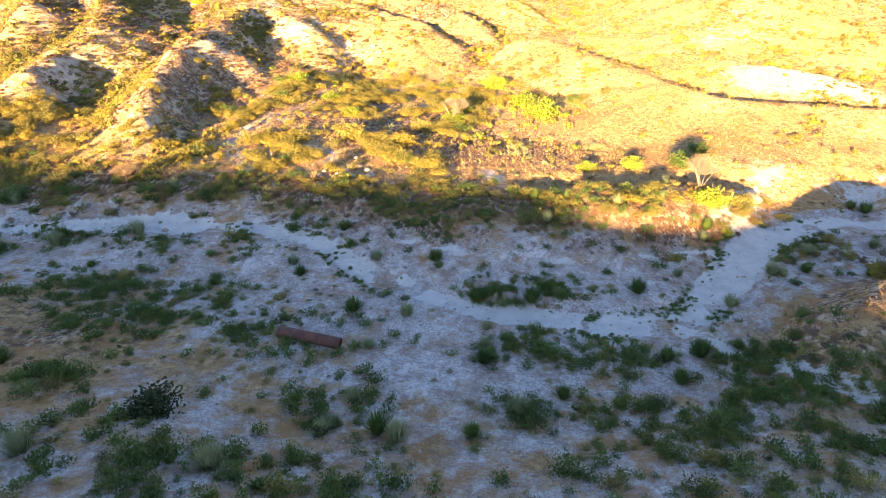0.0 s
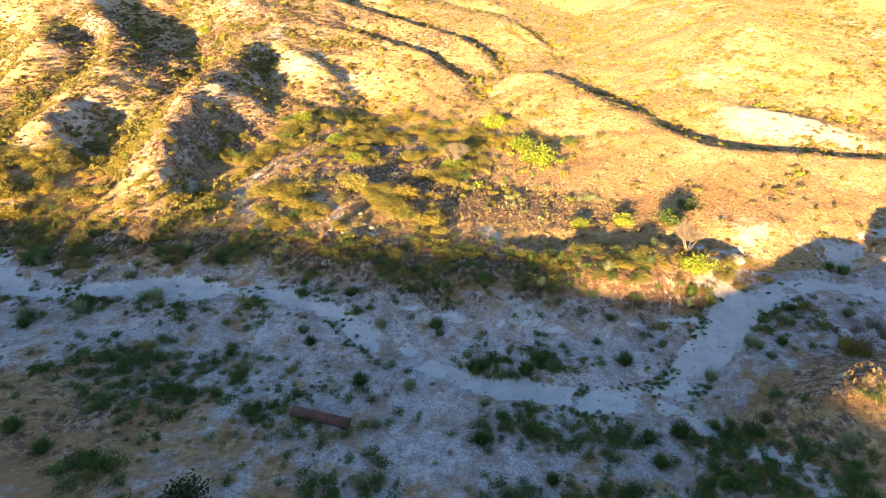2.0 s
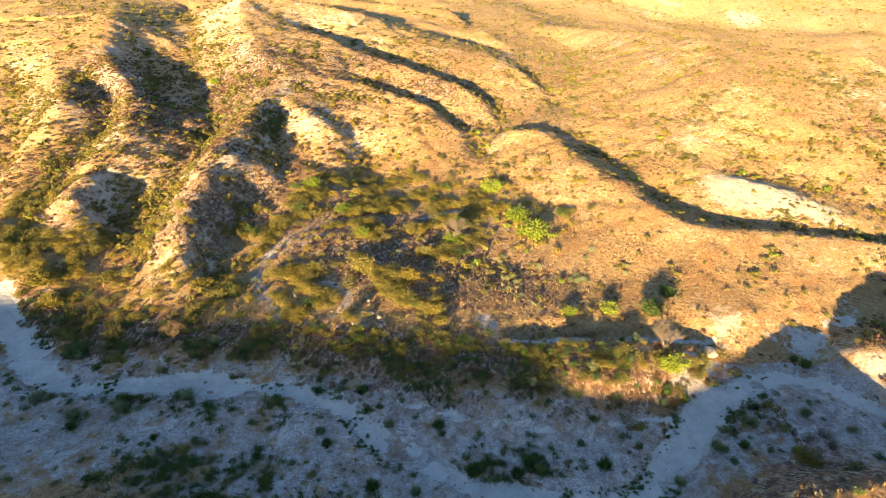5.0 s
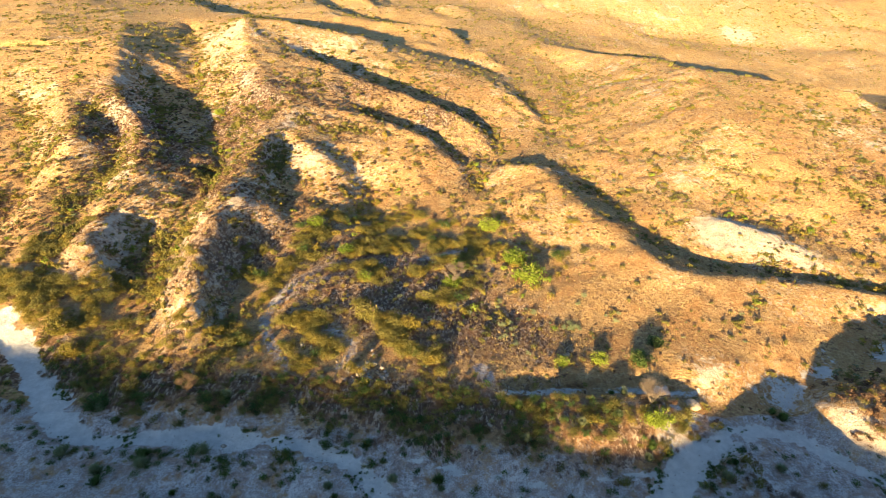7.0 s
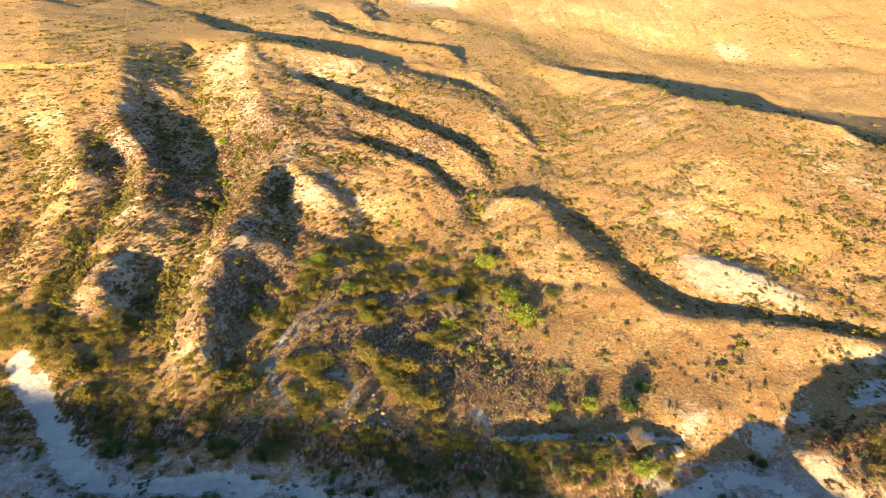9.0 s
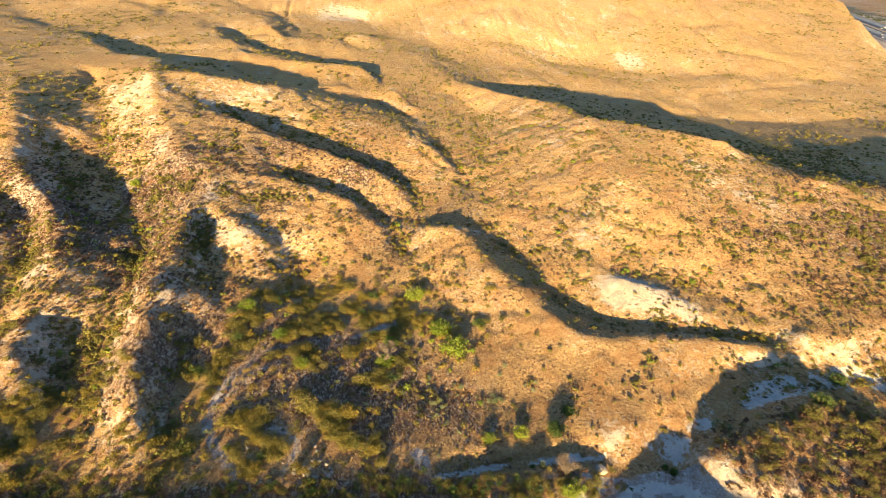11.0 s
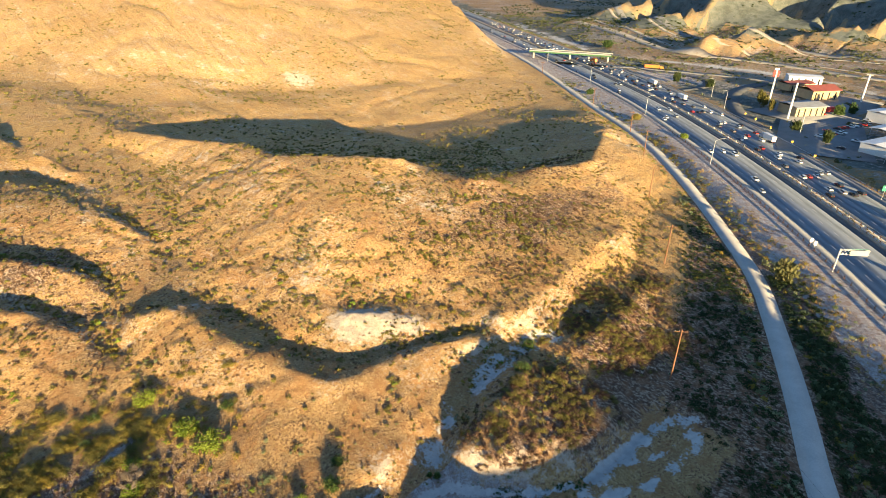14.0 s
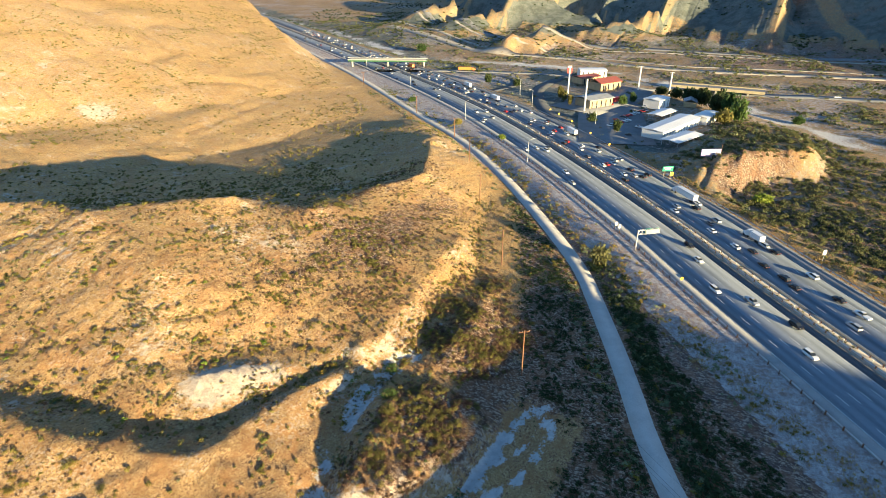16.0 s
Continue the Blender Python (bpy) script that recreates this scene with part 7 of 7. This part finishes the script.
for k in range(3):
    bm = bmesh.new()
    for a, b in zip(tops[:-1], tops[1:]):
        pts = [a[k].lerp(b[k], i / 10) - Vector((0, 0, 1.1 * (1 - (i / 5 - 1) ** 2))) for i in range(11)]
        for p, q in zip(pts[:-1], pts[1:]):
            tube(bm, p, q, 0.022, 0.022, 4, False)
    me = bpy.data.meshes.new("overhead_wire")
    bm.to_mesh(me)
    bm.free()
    me.materials.append(M["wire"])
    ob = new("overhead_wire", me)
    tagged(ob, "thin black wire slung between the utility poles", "wire", "wires of the power line")

# ---- buildings across the freeway ----


def shed_building(name, label, x, y, turn, long, deep, high, wall, roof, z=4.25, doors=0, slope=0.5, overhang=0.4, door_mat=None, open_side=False):
    """A low building: walls, pitched or flat roof, doors along the long front."""
    root = thing(name, label, "building", at(x, y, z, turn))
    if open_side:
        for k in range(4):
            for s in (-1, 1):
                bm = bmesh.new()
                tube(bm, ((k / 3 - 0.5) * long * 0.95, s * deep * 0.46, 0), ((k / 3 - 0.5) * long * 0.95, s * deep * 0.46, high), 0.1, 0.1, 6)
                part("post", bm, M["steel"], root)
    else:
        bm = bmesh.new()
        box(bm, 0, 0, high / 2, long, deep, high)
        part("wall", bm, wall, root)
    bm = bmesh.new()
    rows = []
    for xx in (-long / 2 - overhang, long / 2 + overhang):
        rows.append([bm.verts.new((xx, yy, zz)) for yy, zz in ((-deep / 2 - overhang, high + 0.02), (0, high + slope), (deep / 2 + overhang, high + 0.02), (deep / 2 + overhang, high + 0.27), (0, high + slope + 0.25), (-deep / 2 - overhang, high + 0.27))])
    for k in range(6):
        bm.faces.new((rows[0][k], rows[0][(k + 1) % 6], rows[1][(k + 1) % 6], rows[1][k]))
    bm.faces.new(rows[0][::-1])
    bm.faces.new(rows[1])
    bmesh.ops.recalc_face_normals(bm, faces=bm.faces)
    part("roof", bm, roof, root)
    first = None
    for k in range(doors):
        if first is None:
            bm = bmesh.new()
            box(bm, 0, -deep / 2 - 0.03, high * 0.42, long / doors * 0.2, 0.1, high * 0.84)
            first = part("door", bm, door_mat or M["panel_grey"], root)
            ob = first
        else:
            ob = new("door", first.data)
            ob.parent = root
        ob.location.x = (k + 0.5 - doors / 2) * long / doors
    return root


shed_building("storage_building", "long white storage building with grey roll-up doors", 303, 46.5, -15, 41, 11, 3.9, M["white_wall"], M["white_roof"], doors=13)
shed_building("storage_building", "small white storage building at the yard's end", 331, 34, -15, 17, 8, 3.8, M["white_wall"], M["white_roof"], doors=5)
shed_building("open_shed", "low white-roofed open shed on posts", 281, 37.5, -20, 22, 9, 3.2, M["white_wall"], M["white_roof"], open_side=True)
shed_building("open_shed", "white-roofed carport in the yard", 326, 56, -15, 18, 8, 3.4, M["white_wall"], M["white_roof"], open_side=True)
shed_building("warehouse", "pale grey box warehouse beside the yard", 353, 65, -15, 13, 10, 5, M["white_wall"], M["white_roof"], doors=3)
shed_building("restaurant", "yellow-walled restaurant with a grey and red roof", 340, 99, -30, 18, 13, 4.6, M["yellow_wall"], M["grey_roof"], doors=5, slope=1.2, overhang=0.9, door_mat=M["glass"])
shed_building("restaurant", "tan restaurant with a red tiled roof", 391, 108, -30, 18, 13, 5, M["tan_wall"], M["red_roof"], doors=4, slope=2.2, overhang=0.9, door_mat=M["glass"])
shed_building("restaurant", "low red-roofed shop behind the restaurants", 408, 126, -30, 18, 11, 4, M["tan_wall"], M["red_roof"], doors=4, slope=1.0, door_mat=M["glass"])
shed_building("shop", "white flat-roofed shop by the far road", 440, 132, -60, 20, 12, 5, M["white_wall"], M["white_roof"], z=3.0, doors=5, door_mat=M["glass"])
shed_building("cottage", "small tan cottage under the trees", 366, 48, 10, 9, 7, 3, M["tan_wall"], M["grey_roof"], z=4.1, doors=2, slope=1.6)


def tall_sign(x, y, tall, label, heads):
    root = thing("sign_pole", label, "sign", at(x, y, float(ground_z(x, y)) - 0.2, 30))
    bm = bmesh.new()
    tube(bm, (0, 0, 0), (0, 0, tall), 0.55, 0.45, 12)
    part("pole", bm, M["sign_white"], root)
    for w, h, z, key, d in heads:
        part("sign_panel", panel(w, h, d, z), M[key], root)


tall_sign(322.5, 99, 18.3, "tall white bare sign pole beside the freeway", [])
tall_sign(364, 124, 17.5, "tall white sign pole with a round red head", [(3.2, 3.2, 15, "sign_red", 0.6), (2.4, 1.0, 17.6, "sign_white", 0.5)])
tall_sign(398, 86.5, 15.7, "tall pale mast with a flat cap", [(3.4, 0.5, 15.5, "concrete", 0.8)])
tall_sign(398.5, 66.4, 14.7, "tall pale mast with a flat cap", [(3.0, 0.5, 14.5, "concrete", 0.8)])
for k, (x, y) in enumerate([(303, 74), (306, 73), (309, 72), (312, 71), (318, 75), (321, 74), (324, 73), (327, 72), (330, 71), (333, 70), (336, 69), (310, 77), (339, 68), (300, 62), (283, 63), (345, 90), (352, 95), (296, 76), (348, 70), (342, 60)]):
    put_car(*(("suv", "red"), ("sedan", "red"), ("suv", "white"), ("pickup", "white"), ("sedan", "black"))[k % 5], x, y, 75 + 5 * (k % 3), 4.27)
for x, y, s in ((352, 92, 7), (358, 89, 6)):
    root = thing("cargo_container", "red steel cargo container on the forecourt", "container", at(x, y, 4.3, -25))
    bm = bmesh.new()
    box(bm, 0, 0, 1.3, s, 2.5, 2.6, 1.0, 0.05)
    part("body", bm, M["sign_red"], root)


def overpass():
    """Green girder bridge that carries the valley road over the freeway."""
    a, b = Vector((381, 324, 0)), Vector((410, 264, 0))
    d = (b - a).normalized()
    turn = math.degrees(math.atan2(d.y, d.x))
    mid = (a + b) / 2
    root = thing("overpass", "green steel girder overpass across the freeway", "bridge", at(mid.x, mid.y, 0, turn))
    n = (b - a).length
    for nm, cz, h, w, key in (("deck", 9.6, 0.35, 9, "asphalt_old"), ("girder", 8.9, 1.0, 8, "bridge_green")):
        bm = bmesh.new()
        box(bm, 0, 0, cz, n, w, h)
        part(nm, bm, M[key], root)
    for s in (-1, 1):
        bm = bmesh.new()
        box(bm, 0, s * 4.4, 10.05, n, 0.2, 0.6)
        part("parapet", bm, M["concrete"], root)
    for xx in (-n * 0.46, 0, n * 0.46):
        bm = bmesh.new()
        tube(bm, (xx, 0, 2.5), (xx, 0, 8.1), 0.9, 0.9, 12)
        part("pier", bm, M["concrete"], root)


overpass()
truck(416, 226, 295, M["orange"], M["orange"], "orange semi-trailer truck on the valley road", z=float(ground_z(416, 226)) + 0.3, long=14)


def wash_bridge():
    root = thing("road_bridge", "long tan girder bridge over the river bed", "bridge", at(438, 42, 0, 92))
    bm = bmesh.new()
    box(bm, 0, 0, 2.6, 60, 11, 0.9)
    part("deck", bm, M["asphalt_old"], root)
    for s in (-1, 1):
        bm = bmesh.new()
        box(bm, 0, s * 5.7, 2.8, 60, 0.5, 1.8)
        part("girder", bm, M["bridge_tan"], root)
    for xx in (-20, 0, 20):
        bm = bmesh.new()
        box(bm, xx, 0, 0.2, 1.0, 9, 4.4)
        part("pier", bm, M["concrete"], root)


wash_bridge()
put_car("pickup", "white", 455, -30, 110, float(ground_z(455, -30)) + 0.3)
